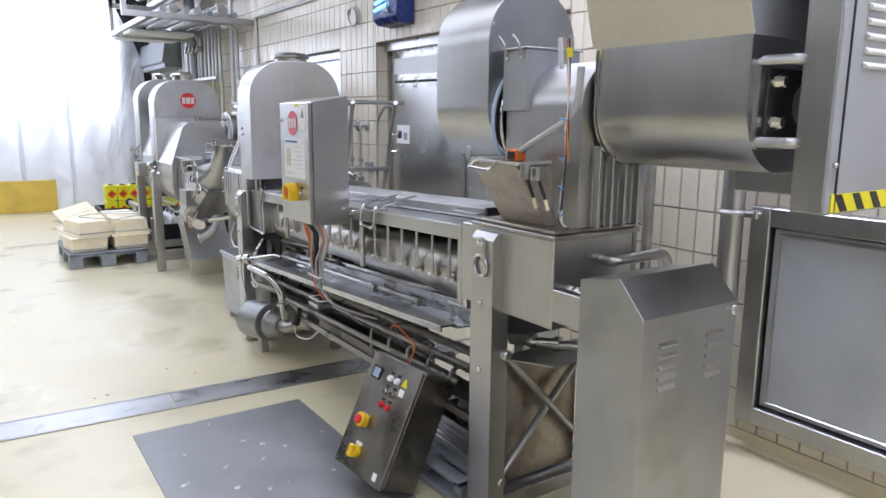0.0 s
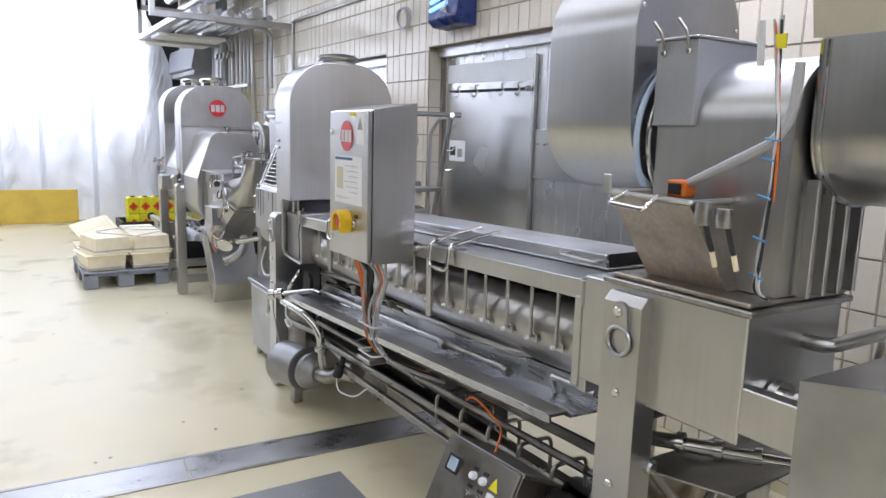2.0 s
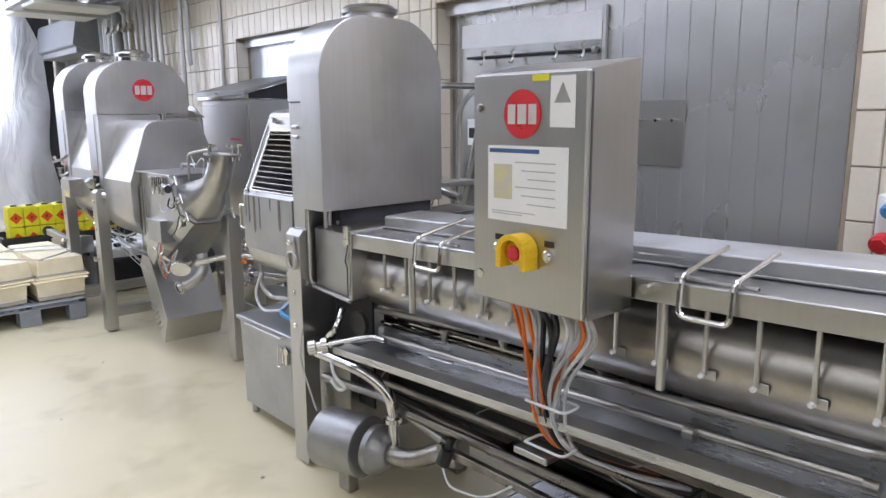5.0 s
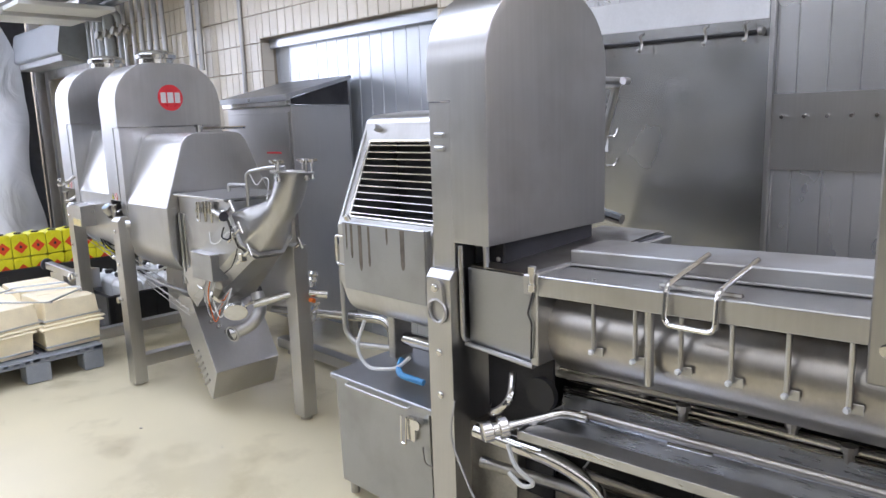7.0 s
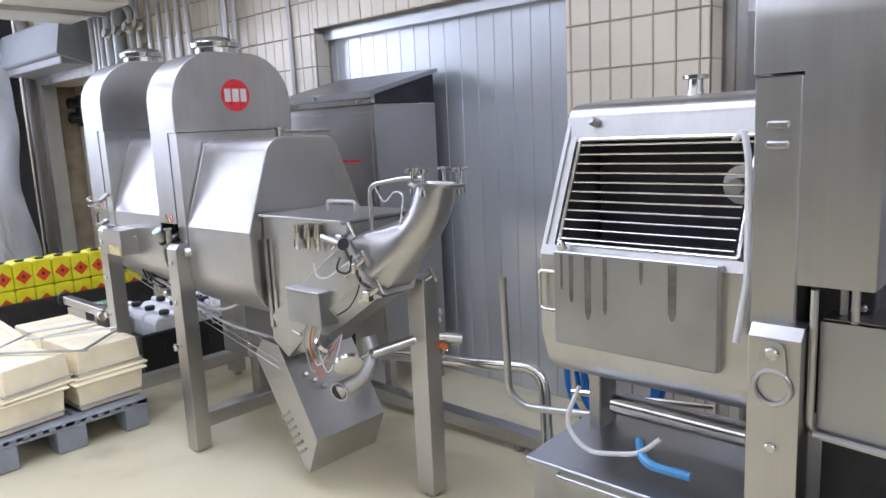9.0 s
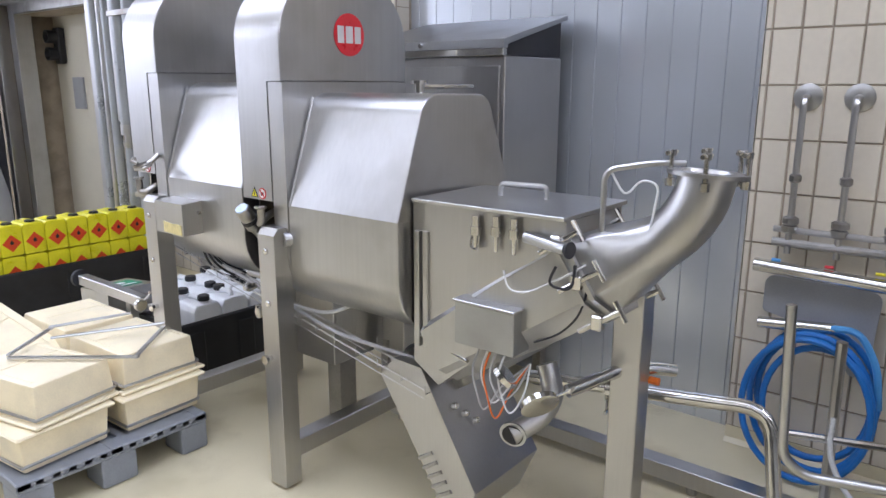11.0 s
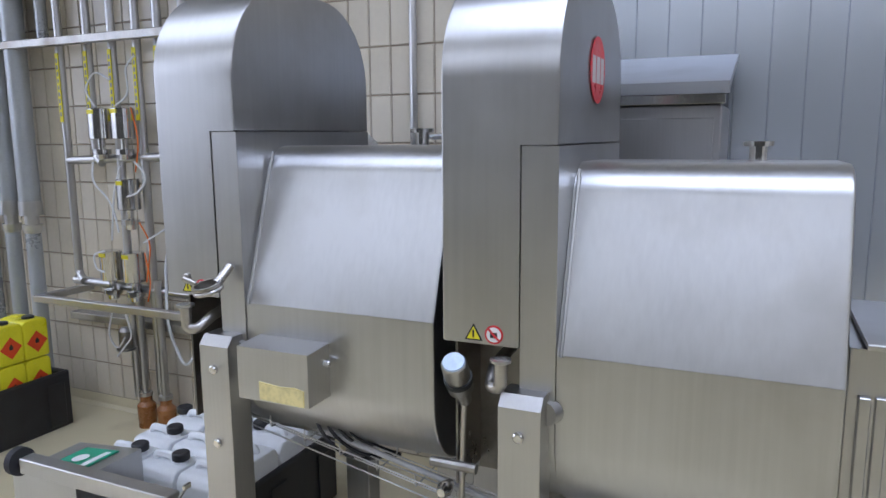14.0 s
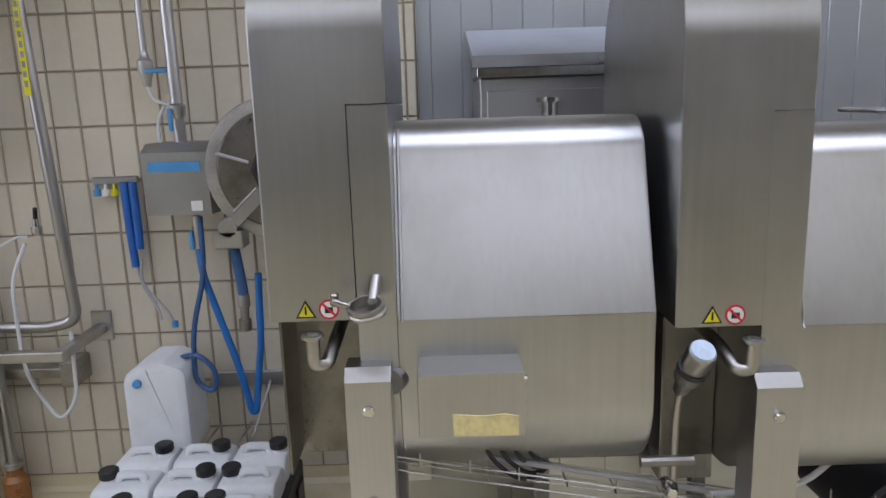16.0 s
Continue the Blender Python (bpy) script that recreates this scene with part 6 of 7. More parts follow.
under_box = thing("cable_duct_box", "plain steel box standing under the mixers", "box", (2.0, 7.4, 0))
part("body", B(1.9, 2.2, 7.36, 7.6, 0.32, 0.62, 0.003), STEEL, under_box)
part("stand", B(2.0, 2.1, 7.44, 7.52, 0, 0.32, 0.003), DULL, under_box)

# tall cabinet in the farther opening
tall = thing("tall_cabinet", "tall stainless cabinet with sloping roof against the panel wall", "cabinet", (2.75, 7.3, 0))
part("body", B(2.5, 2.96, 6.93, 7.72, 0.2, 1.60, 0.004), STEEL, tall)
part("door", B(2.488, 2.5, 6.95, 7.70, 0.24, 1.56, 0.003), STEEL, tall)
part("roof", P([(2.46, 1.63), (2.46, 1.665), (2.97, 1.79), (2.97, 1.77), (2.49, 1.645), (2.49, 1.63)], "y", 6.91, 7.745, 0.002), COVERSTEEL, tall)
part("roof_side", P([(2.49, 1.61), (2.96, 1.61), (2.96, 1.765), (2.49, 1.645)], "y", 7.70, 7.72), STEEL, tall)
# dark plate painting the shaded opening below the roof
part("roof_gap", P([(2.50, 1.605), (2.955, 1.605), (2.955, 1.758), (2.50, 1.638)], "y", 6.935, 6.95), DARK, tall)
part("eave", B(2.47, 2.50, 6.92, 7.73, 1.60, 1.63, 0.002), POLISH, tall)
part("lock", S((2.46, 7.35, 1.648), (-1, 0, 0), ((0, 0.01), (0.01, 0.01)), 10), POLISH, tall)
part("red_strip", B(2.484, 2.488, 7.05, 7.22, 1.30, 1.312, 0), RED, tall)
for y in (6.97, 7.66):
    for x in (2.54, 2.92):
        part("leg", B(x - 0.025, x + 0.025, y - 0.025, y + 0.025, 0, 0.2, 0.003), DULL, tall)


# ---- pallet with tubs ----
pallet = thing("plastic_pallet", "grey plastic pallet with slotted deck carrying cream tubs", "pallet", (1.12, 8.28, 0))
PX0, PX1, PY0, PY1 = 0.765, 1.495, 7.71, 8.73
part("deck", B(PX0, PX1, PY0, PY1, 0.115, 0.135, 0.004), GREYPLAST, pallet)
for y0, y1 in ((PY0, PY0 + 0.09), (8.22, 8.32), (PY1 - 0.09, PY1)):
    part("cross_board", B(PX0, PX1, y0, y1, 0.125, 0.152, 0.004), GREYPLAST, pallet)
for x0, x1 in ((PX0, PX0 + 0.05), (1.09, 1.14), (PX1 - 0.05, PX1)):
    part("edge_board", B(x0, x1, PY0, PY1, 0.125, 0.1535, 0.004), GREYPLAST, pallet)
for i in range(12):
    x = PX0 + 0.06 + i * 0.056
    part("slat", B(x, x + 0.03, PY0, PY1, 0.13, 0.148, 0.002), GREYPLAST, pallet)
for x0, x1 in ((PX0, PX0 + 0.12), (1.05, 1.19), (PX1 - 0.12, PX1)):
    for y0, y1 in ((PY0, PY0 + 0.14), (8.2, 8.34), (PY1 - 0.14, PY1)):
        part("block", B(x0, x1, y0, y1, 0.0, 0.12, 0.012, seg=2), GREYPLAST, pallet)


def tub(x, y, z, turn, over, label):
    """A cream tub with a flared rim and a rod band, upright or turned over."""
    t = thing("cream_tub", label, "tub", (x, y, z), group="cream tubs on the pallet")
    m = Matrix.Translation((x, y, z)) @ Matrix.Rotation(radians(turn), 4, "Z")
    w, d, h = 0.168, 0.222, 0.148
    k0, k1 = (0.97, 0.91) if over else (0.94, 1.0)
    bm = bmesh.new()
    lo = [bm.verts.new(m @ Vector((sx * w * k0, sy * d * k0, 0.002))) for sx, sy in ((-1, -1), (1, -1), (1, 1), (-1, 1))]
    hi = [bm.verts.new(m @ Vector((sx * w * k1, sy * d * k1, h))) for sx, sy in ((-1, -1), (1, -1), (1, 1), (-1, 1))]
    bm.faces.new(lo[::-1]), bm.faces.new(hi)
    for i in range(4):
        bm.faces.new((lo[i], lo[(i + 1) % 4], hi[(i + 1) % 4], hi[i]))
    bmesh.ops.bevel(bm, geom=bm.edges[:], offset=0.009, segments=2, affect="EDGES", profile=0.5)
    body = part("body", bm, CREAM, t)
    z0 = 0.0 if over else h - 0.012
    part("rim", B(-w - 0.018, w + 0.018, -d - 0.018, d + 0.018, z0, z0 + 0.014, 0.005, m), CREAM, t)
    if over:
        for a, b in (((-w * 0.75, -d * 0.75), (-w * 0.75, d * 0.75)), ((w * 0.75, -d * 0.75), (w * 0.75, d * 0.75)), ((-w * 0.75, d * 0.2), (w * 0.75, d * 0.2))):
            part("ridge", R(m @ Vector((*a, h)), m @ Vector((*b, h)), 0.0035, 6), CREAM, body)
    bz = 0.032 if over else 0.03
    part("rod_band", T([m @ Vector((sx * (w * k0 + 0.007), sy * (d * k0 + 0.007), bz)) for sx, sy in ((-1, -1), (1, -1), (1, 1), (-1, 1), (-1, -1))], 0.0055, 0.02, 6), SATIN, t, "steel rod band")
    return t


for (x, y), tw in zip(((0.945, 7.99), (1.345, 8.0), (0.955, 8.49), (1.345, 8.49)), (7, 3, 2, 0)):
    tub(x, y, 0.154, tw, False, "cream plastic tub with a steel rod round it, stacked below another")
for (x, y), tw in zip(((0.985, 8.01), (1.365, 8.03), (1.36, 8.49)), (13, 3, 1)):
    tub(x, y, 0.307, tw, True, "cream plastic tub turned over on a tub below")
loose = thing("loose_lid", "cream plastic lid leaning on the tubs", "lid", (0.95, 8.5, 0.33))
LM = Matrix.Translation((0.98, 8.50, 0.42)) @ Matrix.Rotation(radians(20), 4, "Z") @ Matrix.Rotation(radians(24), 4, "X") @ Matrix.Rotation(radians(-14), 4, "Y")
part("panel", B(-0.19, 0.19, -0.23, 0.23, 0, 0.014, 0.005, LM), CREAM, loose)
for a, b in (((-0.15, -0.19), (-0.15, 0.19)), ((0.15, -0.19), (0.15, 0.19)), ((-0.15, 0.05), (0.15, 0.05))):
    part("ridge", R(LM @ Vector((*a, 0.015)), LM @ Vector((*b, 0.015)), 0.004, 6), CREAM, loose)
flat = thing("bar_frame", "flat steel bar frame lying across the tub lids", "frame", (1.1, 8.15, 0.5))
FLAT_Z = 0.466
for (xa, ya), (xb, yb) in (((0.93, 8.10), (1.238, 7.735)), ((1.238, 7.735), (1.475, 7.955)), ((0.93, 8.10), (1.16, 8.29)), ((1.16, 8.29), (1.46, 8.21)), ((1.10, 8.13), (1.475, 7.955))):
    run = Vector((xb - xa, yb - ya, 0))
    bar = Matrix.Translation((xa, ya, FLAT_Z)) @ Matrix.Rotation(math.atan2(run.y, run.x), 4, "Z")
    part("bar", B(-0.008, run.length + 0.008, -0.009, 0.009, 0, 0.008, 0.002, bar), SATIN, flat)
    FLAT_Z += 0.006


# eyewash pedal box and lever, standing by the white cans
eye = thing("eyewash_station", "steel eyewash box with a green sign on a floor lever", "eyewash", (1.6, 8.6, 0))
part("box", P([(8.70, 0.31), (9.0, 0.31), (9.0, 0.43), (8.70, 0.46)], "x", 1.60, 1.86, 0.003), STEEL, eye)
sg = part("sign", plate(bmesh.new(), [(1.66, 8.76, 0.4575), (1.82, 8.76, 0.4575), (1.82, 8.92, 0.4415), (1.66, 8.92, 0.4415)], 0.002), GREEN, eye, "green safety sign with white shapes")
part("sign_shape", S((1.74, 8.85, 0.4495), (0, 0.1, 1), ((0, 0.028), (0.0015, 0.028)), 16), PAPER, sg)
part("sign_shape", plate(bmesh.new(), [(1.68, 8.775, 0.4575), (1.80, 8.775, 0.4575), (1.80, 8.80, 0.455), (1.68, 8.80, 0.455)], 0.001), PAPER, sg)
part("lever", B(1.535, 1.585, 8.25, 8.86, 0.485, 0.535, 0.003), STEEL, eye)
part("post", B(1.54, 1.58, 8.36, 8.40, 0.0, 0.486, 0.003), STEEL, eye)
part("buffer", S((1.56, 8.86, 0.51), (0, 1, 0), ((0, 0.015), (0.02, 0.015), (0.02, 0.045), (0.045, 0.045), (0.05, 0.035)), 20), RUBBER, eye)
part("box_leg", B(1.70, 1.76, 8.8, 8.86, 0.0, 0.31, 0.003), STEEL, eye)
part("base", B(1.5, 1.77, 8.34, 8.88, 0.0, 0.012, 0.002), STEEL, eye)
clamp(eye, (1.52, 8.22, 0.51), (0, 1, 0.2), 0.02)


# ---- canisters ----
def canister_mesh(w, d, h):
    """A stackable canister with shoulders, a grip and a neck."""
    bm = bmesh.new()
    prism(bm, fillet([(-w / 2, 0, 0.012), (w / 2, 0, 0.012), (w / 2, h * 0.9, 0.03), (w * 0.4, h, 0.03), (-w * 0.4, h, 0.03), (-w / 2, h * 0.9, 0.03)], 4), "y", -d / 2, d / 2, 0.018)
    tube(bm, [(-w * 0.02, -d * 0.3, h - 0.01), (-w * 0.02, -d * 0.28, h + 0.02), (-w * 0.02, d * 0.12, h + 0.02), (-w * 0.02, d * 0.16, h - 0.01)], 0.014, 0.02, 8)
    spin(bm, (0, d * 0.3, h - 0.01), (0, 0, 1), ((0, 0.026), (0.025, 0.024)), 14)
    return bm


def screw_cap_mesh():
    return spin(bmesh.new(), (0, 0, 0), (0, 0, 1), ((0, 0.027), (0.004, 0.031), (0.026, 0.031), (0.03, 0.026)), 16)


cap_me = mesh_of("cap", screw_cap_mesh(), BLACK)


def square_can_mesh(w, d, h):
    """A squat, square stacking can with rounded shoulders and a low grip."""
    bm = bmesh.new()
    prism(bm, fillet([(-w / 2, 0, 0.014), (w / 2, 0, 0.014), (w / 2, h - 0.004, 0.022), (w * 0.2, h, 0.01), (-w * 0.2, h, 0.01), (-w / 2, h - 0.004, 0.022)], 4), "y", -d / 2, d / 2, 0.014)
    box(bm, -w * 0.14, w * 0.14, 0.01, d * 0.36, h - 0.004, h + 0.008, 0.006)
    return bm


ycan_me = mesh_of("body", square_can_mesh(0.139, 0.2, 0.205), YELLOWCAN)
wcan_me = mesh_of("body", canister_mesh(0.166, 0.19, 0.34), WHITECAN)


def diamond(h, s):
    return plate(bmesh.new(), [(0, 0, h - s), (s, 0, h), (0, 0, h + s), (-s, 0, h)], 0.001)


dia_me = mesh_of("label", diamond(0, 0.057), ORANGE_D)
flame_me = mesh_of("flame", plate(bmesh.new(), [(-0.009, 0, -0.012), (0.009, 0, -0.012), (0.011, 0, 0.002), (0, 0, 0.018), (-0.011, 0, 0.002)], 0.001), BLACK)


def spill_tray(name, label, x0, x1, y0, y1, h):
    t = thing(name, label, "spill tray", ((x0 + x1) / 2, (y0 + y1) / 2, 0), group="black spill trays")
    w = 0.03
    for nm, a in (("front", (x0, x1, y0, y0 + w)), ("back", (x0, x1, y1 - w, y1)), ("side", (x0, x0 + w, y0 + w, y1 - w)), ("side", (x1 - w, x1, y0 + w, y1 - w))):
        part(nm, B(*a, 0.0, h, 0.008), BLACK, t)
    part("grate", B(x0 + w, x1 - w, y0 + w, y1 - w, 0.015, 0.03, 0.002), BLACK, t)
    for x in (x0 + 0.04, (x0 + x1) / 2 - 0.05, x1 - 0.14):
        part("foot_rib", B(x, x + 0.1, y0 - 0.008, y0, 0.02, h - 0.05, 0.004), BLACK, t)
    return t


yt = spill_tray("spill_tray", "black plastic spill tray full of yellow canisters", 1.42, 2.68, 10.12, 10.68, 0.30)
part("platform", B(1.46, 2.64, 10.16, 10.64, 0.03, 0.188, 0.004), BLACK, yt)
for r, layer in ((0, 0), (0, 1)):
    for i in range(8):
        x, y, z = 1.57 + 0.14 * i, 10.27 + 0.215 * r, 0.19 + 0.207 * layer
        c = thing("yellow_canister", "bright yellow canister with red hazard diamond and black cap", "canister", (x, y, z), group="yellow canisters")
        under(new("body", ycan_me), c).location = (x, y, z)
        if layer:
            under(new("cap", cap_me), c).location = (x, y - 0.045, z + 0.188)
        if not r:
            under(new("label", dia_me), c).location = (x, y - 0.1015, z + 0.088)
            under(new("flame", flame_me), c).location = (x, y - 0.1025, z + 0.092)
spill_tray("spill_tray", "black plastic spill tray full of white canisters", 1.79, 2.58, 8.385, 9.01, 0.29)
rng = random.Random(8)
for r in range(3):
    for i in range(4):
        x, y, z = 1.975 + 0.17 * i, 8.50 + 0.197 * r, 0.03
        c = thing("white_canister", "white plastic canister with black screw cap", "canister", (x, y, z), group="white canisters")
        ob = under(new("body", wcan_me), c)
        ob.location = (x, y, z)
        s = rng.choice((-1, 1))
        ob.scale = (1, s, 1)
        q = under(new("cap", cap_me), c)
        q.location = (x, y + s * 0.057, z + 0.35)

# ---- pipe station on the tiled wall ----
st = thing("valve_station", "steel pipes with pneumatic valves and thin white air lines on tiles", "valves", (2.83, 9.7, 0))
VX = 2.83
for y, z0 in ((10.168, 0.79), (9.962, 1.42)):
    part("pipe", T([(VX, y, 2.9), (VX, y, z0), (VX - 0.02, y - 0.06, z0 - 0.03)], 0.021, 0.05, 12), STEEL, st)
for y in (9.792, 9.627):
    part("pipe", R((VX, y, 0.15), (VX, y, 2.9), 0.021, 12), STEEL, st)
part("pipe", T([(VX, 9.49, 2.9), (VX, 9.483, 1.42), (VX, 9.62, 1.42), (VX, 10.168, 1.40)], 0.022, 0.05, 12), STEEL, st)
part("pipe", T([(VX, 9.359, 2.9), (VX, 9.26, 0.76), (VX, 9.36, 0.735), (VX, 10.2, 0.755)], 0.022, 0.06, 12), STEEL, st)
for y in (10.168, 9.962, 9.792, 9.627, 9.485, 9.309):
    lab = part("yellow_label", B(VX - 0.0245, VX - 0.019, y - 0.012, y + 0.012, 1.60, 1.95, 0.001), YELLOWTAPE, st)
    for k in range(9):
        part("mark", B(VX - 0.0252, VX - 0.0244, y - 0.006, y + 0.006, 1.63 + 0.034 * k, 1.652 + 0.034 * k, 0), INK, lab)
for y, z, n in ((9.86, 1.51, 0), (9.70, 1.51, 1), (9.86, 0.79, 0), (9.70, 0.79, 1), (9.70, 1.16, 1)):
    a = part("actuator", S((VX - 0.05, y, z), (0, 0, 1), ((0, 0.05), (0.004, 0.056), (0.15, 0.056), (0.154, 0.05)), 22), POLISH, st, "round steel pneumatic actuator")
    part("tag", B(VX - 0.108, VX - 0.104, y - 0.02, y + 0.02, z + 0.125, z + 0.145, 0), YELLOWTAPE, a)
    part("neck", S((VX - 0.05, y, z), (0, 0, -1), ((0, 0.02), (0.05, 0.018), (0.05, 0.045), (0.075, 0.045), (0.075, 0.03), (0.10, 0.028)), 18), POLISH, a)
for y in (9.72, 9.58):
    part("pipe", R((VX - 0.02, y, 0.12), (VX - 0.02, y, 0.80), 0.02, 12), STEEL, st)
    part("collar", S((VX - 0.02, y, 0.17), (0, 0, 1), ((0, 0.035), (0.02, 0.035)), 16), STEEL, st)
    part("float_bottle", S((VX - 0.02, y, 0.0), (0, 0, 1), ((0, 0.045), (0.12, 0.048), (0.14, 0.03), (0.17, 0.03)), 20), AMBER, st, "brown stained cup at the pipe's foot")
part("sample_pot", S((VX - 0.05, 9.80, 0.42), (0, 0, 1), ((0, 0.05), (0.008, 0.05), (0.008, 0.035), (0.1, 0.035), (0.12, 0.02)), 18), DULL, st)
part("cross_bar", B(VX + 0.02, WX - 0.005, 9.3, 10.3, 0.52, 0.56, 0.003), DULL, st)
part("bracket", B(2.8, WX - 0.005, 9.28, 9.34, 0.50, 0.60, 0.003), DULL, st)
shelf = part("shelf_rail", B(2.57, 2.61, 9.19, 10.2, 0.685, 0.72, 0.003), STEEL, st)
part("shelf_arm", B(2.61, 2.91, 9.19, 9.23, 0.685, 0.72, 0.003), STEEL, shelf)
part("shelf_foot", B(2.91, 2.925, 9.17, 9.25, 0.65, 0.77, 0.003), STEEL, shelf)
part("shelf_arm", B(2.61, 2.91, 10.16, 10.2, 0.685, 0.72, 0.003), STEEL, shelf)
part("top_rail", B(2.74, 2.78, 9.25, 10.7, 1.98, 2.02, 0.003), DULL, st)
AIR = (((9.86, 1.67), (9.93, 1.75), (9.85, 1.85), (9.75, 1.8)), ((9.70, 1.67), (9.6, 1.72), (9.62, 1.85), (9.55, 1.9)), ((9.86, 1.40), (9.88, 1.3), (9.75, 1.2), (9.72, 1.05)),
       ((9.72, 1.38), (9.78, 1.25), (9.8, 1.12), (9.82, 1.0)), ((9.6, 1.4), (9.52, 1.33), (9.58, 1.25), (9.7, 1.22)), ((9.83, 0.95), (9.92, 0.93), (9.9, 0.85), (9.85, 0.84)),
       ((9.6, 1.0), (9.5, 1.05), (9.40, 1.10), (9.36, 1.1)), ((9.84, 0.62), (9.88, 0.5), (9.82, 0.42), (9.76, 0.5)), ((9.72, 0.63), (9.68, 0.52), (9.74, 0.46), (9.8, 0.40)))
for i, pts in enumerate(AIR):
    part("air_line", T([(2.76 - 0.02 * (i % 3), y, z) for y, z in pts], 0.005, 0.09, 7), WHITEPIPE, st)
for pts in (((9.62, 1.66), (9.58, 1.5), (9.62, 1.35)), ((9.62, 1.1), (9.55, 1.0), (9.60, 0.8)), ((9.60, 0.95), (9.57, 0.8), (9.6, 0.7))):
    part("signal_wire", T([(2.76, y, z) for y, z in pts], 0.004, 0.08, 6), ORANGE, st)
part("drain_hose", T([(2.74, 9.36, 1.08), (2.72, 9.42, 0.95), (2.68, 9.4, 0.6), (2.66, 9.28, 0.42), (2.68, 9.22, 0.5), (2.72, 9.23, 0.75)], 0.007, 0.12, 8), WHITEPIPE, st)
tp = part("tap", S((VX - 0.03, 9.345, 1.1), (0, 0, 1), ((0, 0.02), (0.03, 0.02), (0.03, 0.012), (0.06, 0.01)), 12), POLISH, st)
part("tap_lever", R((VX - 0.03, 9.345, 1.16), (VX - 0.05, 9.33, 1.20), 0.008, 8), BLACK, tp)

wp = thing("white_pipes", "two thick white downpipes with steel couplings", "pipes", (2.8, 10.55, 0))
for y in (10.47, 10.64):
    part("pipe", R((2.8, y, 1.16), (2.8, y, 3.58), 0.055, 18), PIPEGREY, wp)
    part("coupling", S((2.8, y, 1.0), (0, 0, 1), ((0, 0.04), (0.02, 0.05), (0.05, 0.05), (0.05, 0.036), (0.1, 0.036), (0.1, 0.06), (0.18, 0.06)), 18), SATIN, wp)
    part("lower_pipe", R((2.8, y, 0), (2.8, y, 1.0), 0.04, 14), PIPEGREY, wp)

# ---- washing station at the far end of the tiled wall ----
wash = thing("dosing_box", "stainless dosing box with a light blue stripe on the tiles", "dosing unit", (2.8, 8.78, 1.16))
part("case", P([(2.694, 1.17), (2.92, 1.16), (2.92, 1.42), (2.74, 1.42), (2.685, 1.39)], "y", 8.66, 8.89, 0.004), COVERSTEEL, wash)
part("stripe", plate(bmesh.new(), [(2.6855, 8.685, 1.325), (2.6855, 8.865, 1.325), (2.684, 8.865, 1.358), (2.684, 8.685, 1.358)], 0.002), BLUE_L, wash)
part("sticker", plate(bmesh.new(), [(2.692, 8.69, 1.185), (2.692, 8.73, 1.185), (2.690, 8.73, 1.22), (2.690, 8.69, 1.22)], 0.002), PAPER, wash)
part("supply", R((2.82, 8.79, 1.42), (2.82, 8.80, 3.0), 0.022, 14), STEEL, wash)
part("thin_pipe", R((2.85, 8.90, 1.62), (2.85, 8.91, 3.0), 0.012, 10), STEEL, wash)
vb = part("ball_valve", S((2.85, 8.90, 1.68), (0, 0, 1), ((-0.06, 0.014), (-0.03, 0.02), (0.0, 0.028), (0.03, 0.028), (0.04, 0.018), (0.06, 0.014)), 14), STEEL, wash)
part("lever", B(2.81, 2.82, 8.81, 8.89, 1.665, 1.68, 0.003), BLUE_L, vb)
vb = part("ball_valve", S((2.82, 8.79, 1.52), (0, 0, 1), ((-0.05, 0.014), (-0.02, 0.02), (0.0, 0.03), (0.03, 0.03), (0.04, 0.018), (0.06, 0.014)), 14), STEEL, wash)
part("lever", B(2.78, 2.79, 8.80, 8.815, 1.46, 1.54, 0.003), BLUE_L, vb)
part("air_tube", T([(2.85, 8.90, 1.62), (2.84, 8.88, 1.57), (2.83, 8.80, 1.55)], 0.006, 0.04, 7), WHITEPIPE, wash)
part("air_tube", T([(2.83, 8.84, 1.55), (2.83, 8.87, 1.5), (2.83, 8.87, 1.42)], 0.006, 0.04, 7), WHITEPIPE, wash)
part("outlet_valve", S((2.74, 8.735, 1.16), (0, 0, -1), ((0, 0.014), (0.04, 0.014), (0.04, 0.02), (0.08, 0.02), (0.12, 0.014)), 12), STEEL, wash)
part("lever", B(2.715, 2.725, 8.745, 8.76, 1.04, 1.11, 0.003), BLUE_L, wash)
part("blue_hose", T([(2.74, 8.735, 1.05), (2.73, 8.73, 0.95), (2.70, 8.62, 0.6), (2.70, 8.585, 0.42), (2.70, 8.57, 0.42), (2.70, 8.53, 0.7), (2.70, 8.52, 0.95)], 0.013, 0.05, 10), HOSEBLUE, wash)
part("dark_hose", T([(2.72, 8.715, 1.16), (2.71, 8.715, 0.95), (2.68, 8.77, 0.75), (2.66, 8.77, 0.56), (2.64, 8.70, 0.52), (2.64, 8.68, 0.6), (2.66, 8.75, 0.67), (2.70, 8.83, 0.64)], 0.010, 0.09, 8), INKBLUE, wash)
mani = thing("hose_manifold", "small manifold with coloured couplings and blue sleeves on the tiles", "manifold", (2.9, 9.08, 1.2))
part("bar", B(2.90, 2.922, 9.0, 9.17, 1.265, 1.295, 0.003), STEEL, mani)
for i, m in enumerate((BLUE_L, PAPER, YELLOWTAPE)):
    part("coupling", S((2.89, 9.15 - 0.033 * i, 1.27), (0, 0, -1), ((0, 0.006), (0.02, 0.006), (0.02, 0.014), (0.045, 0.014)), 12), m, mani)
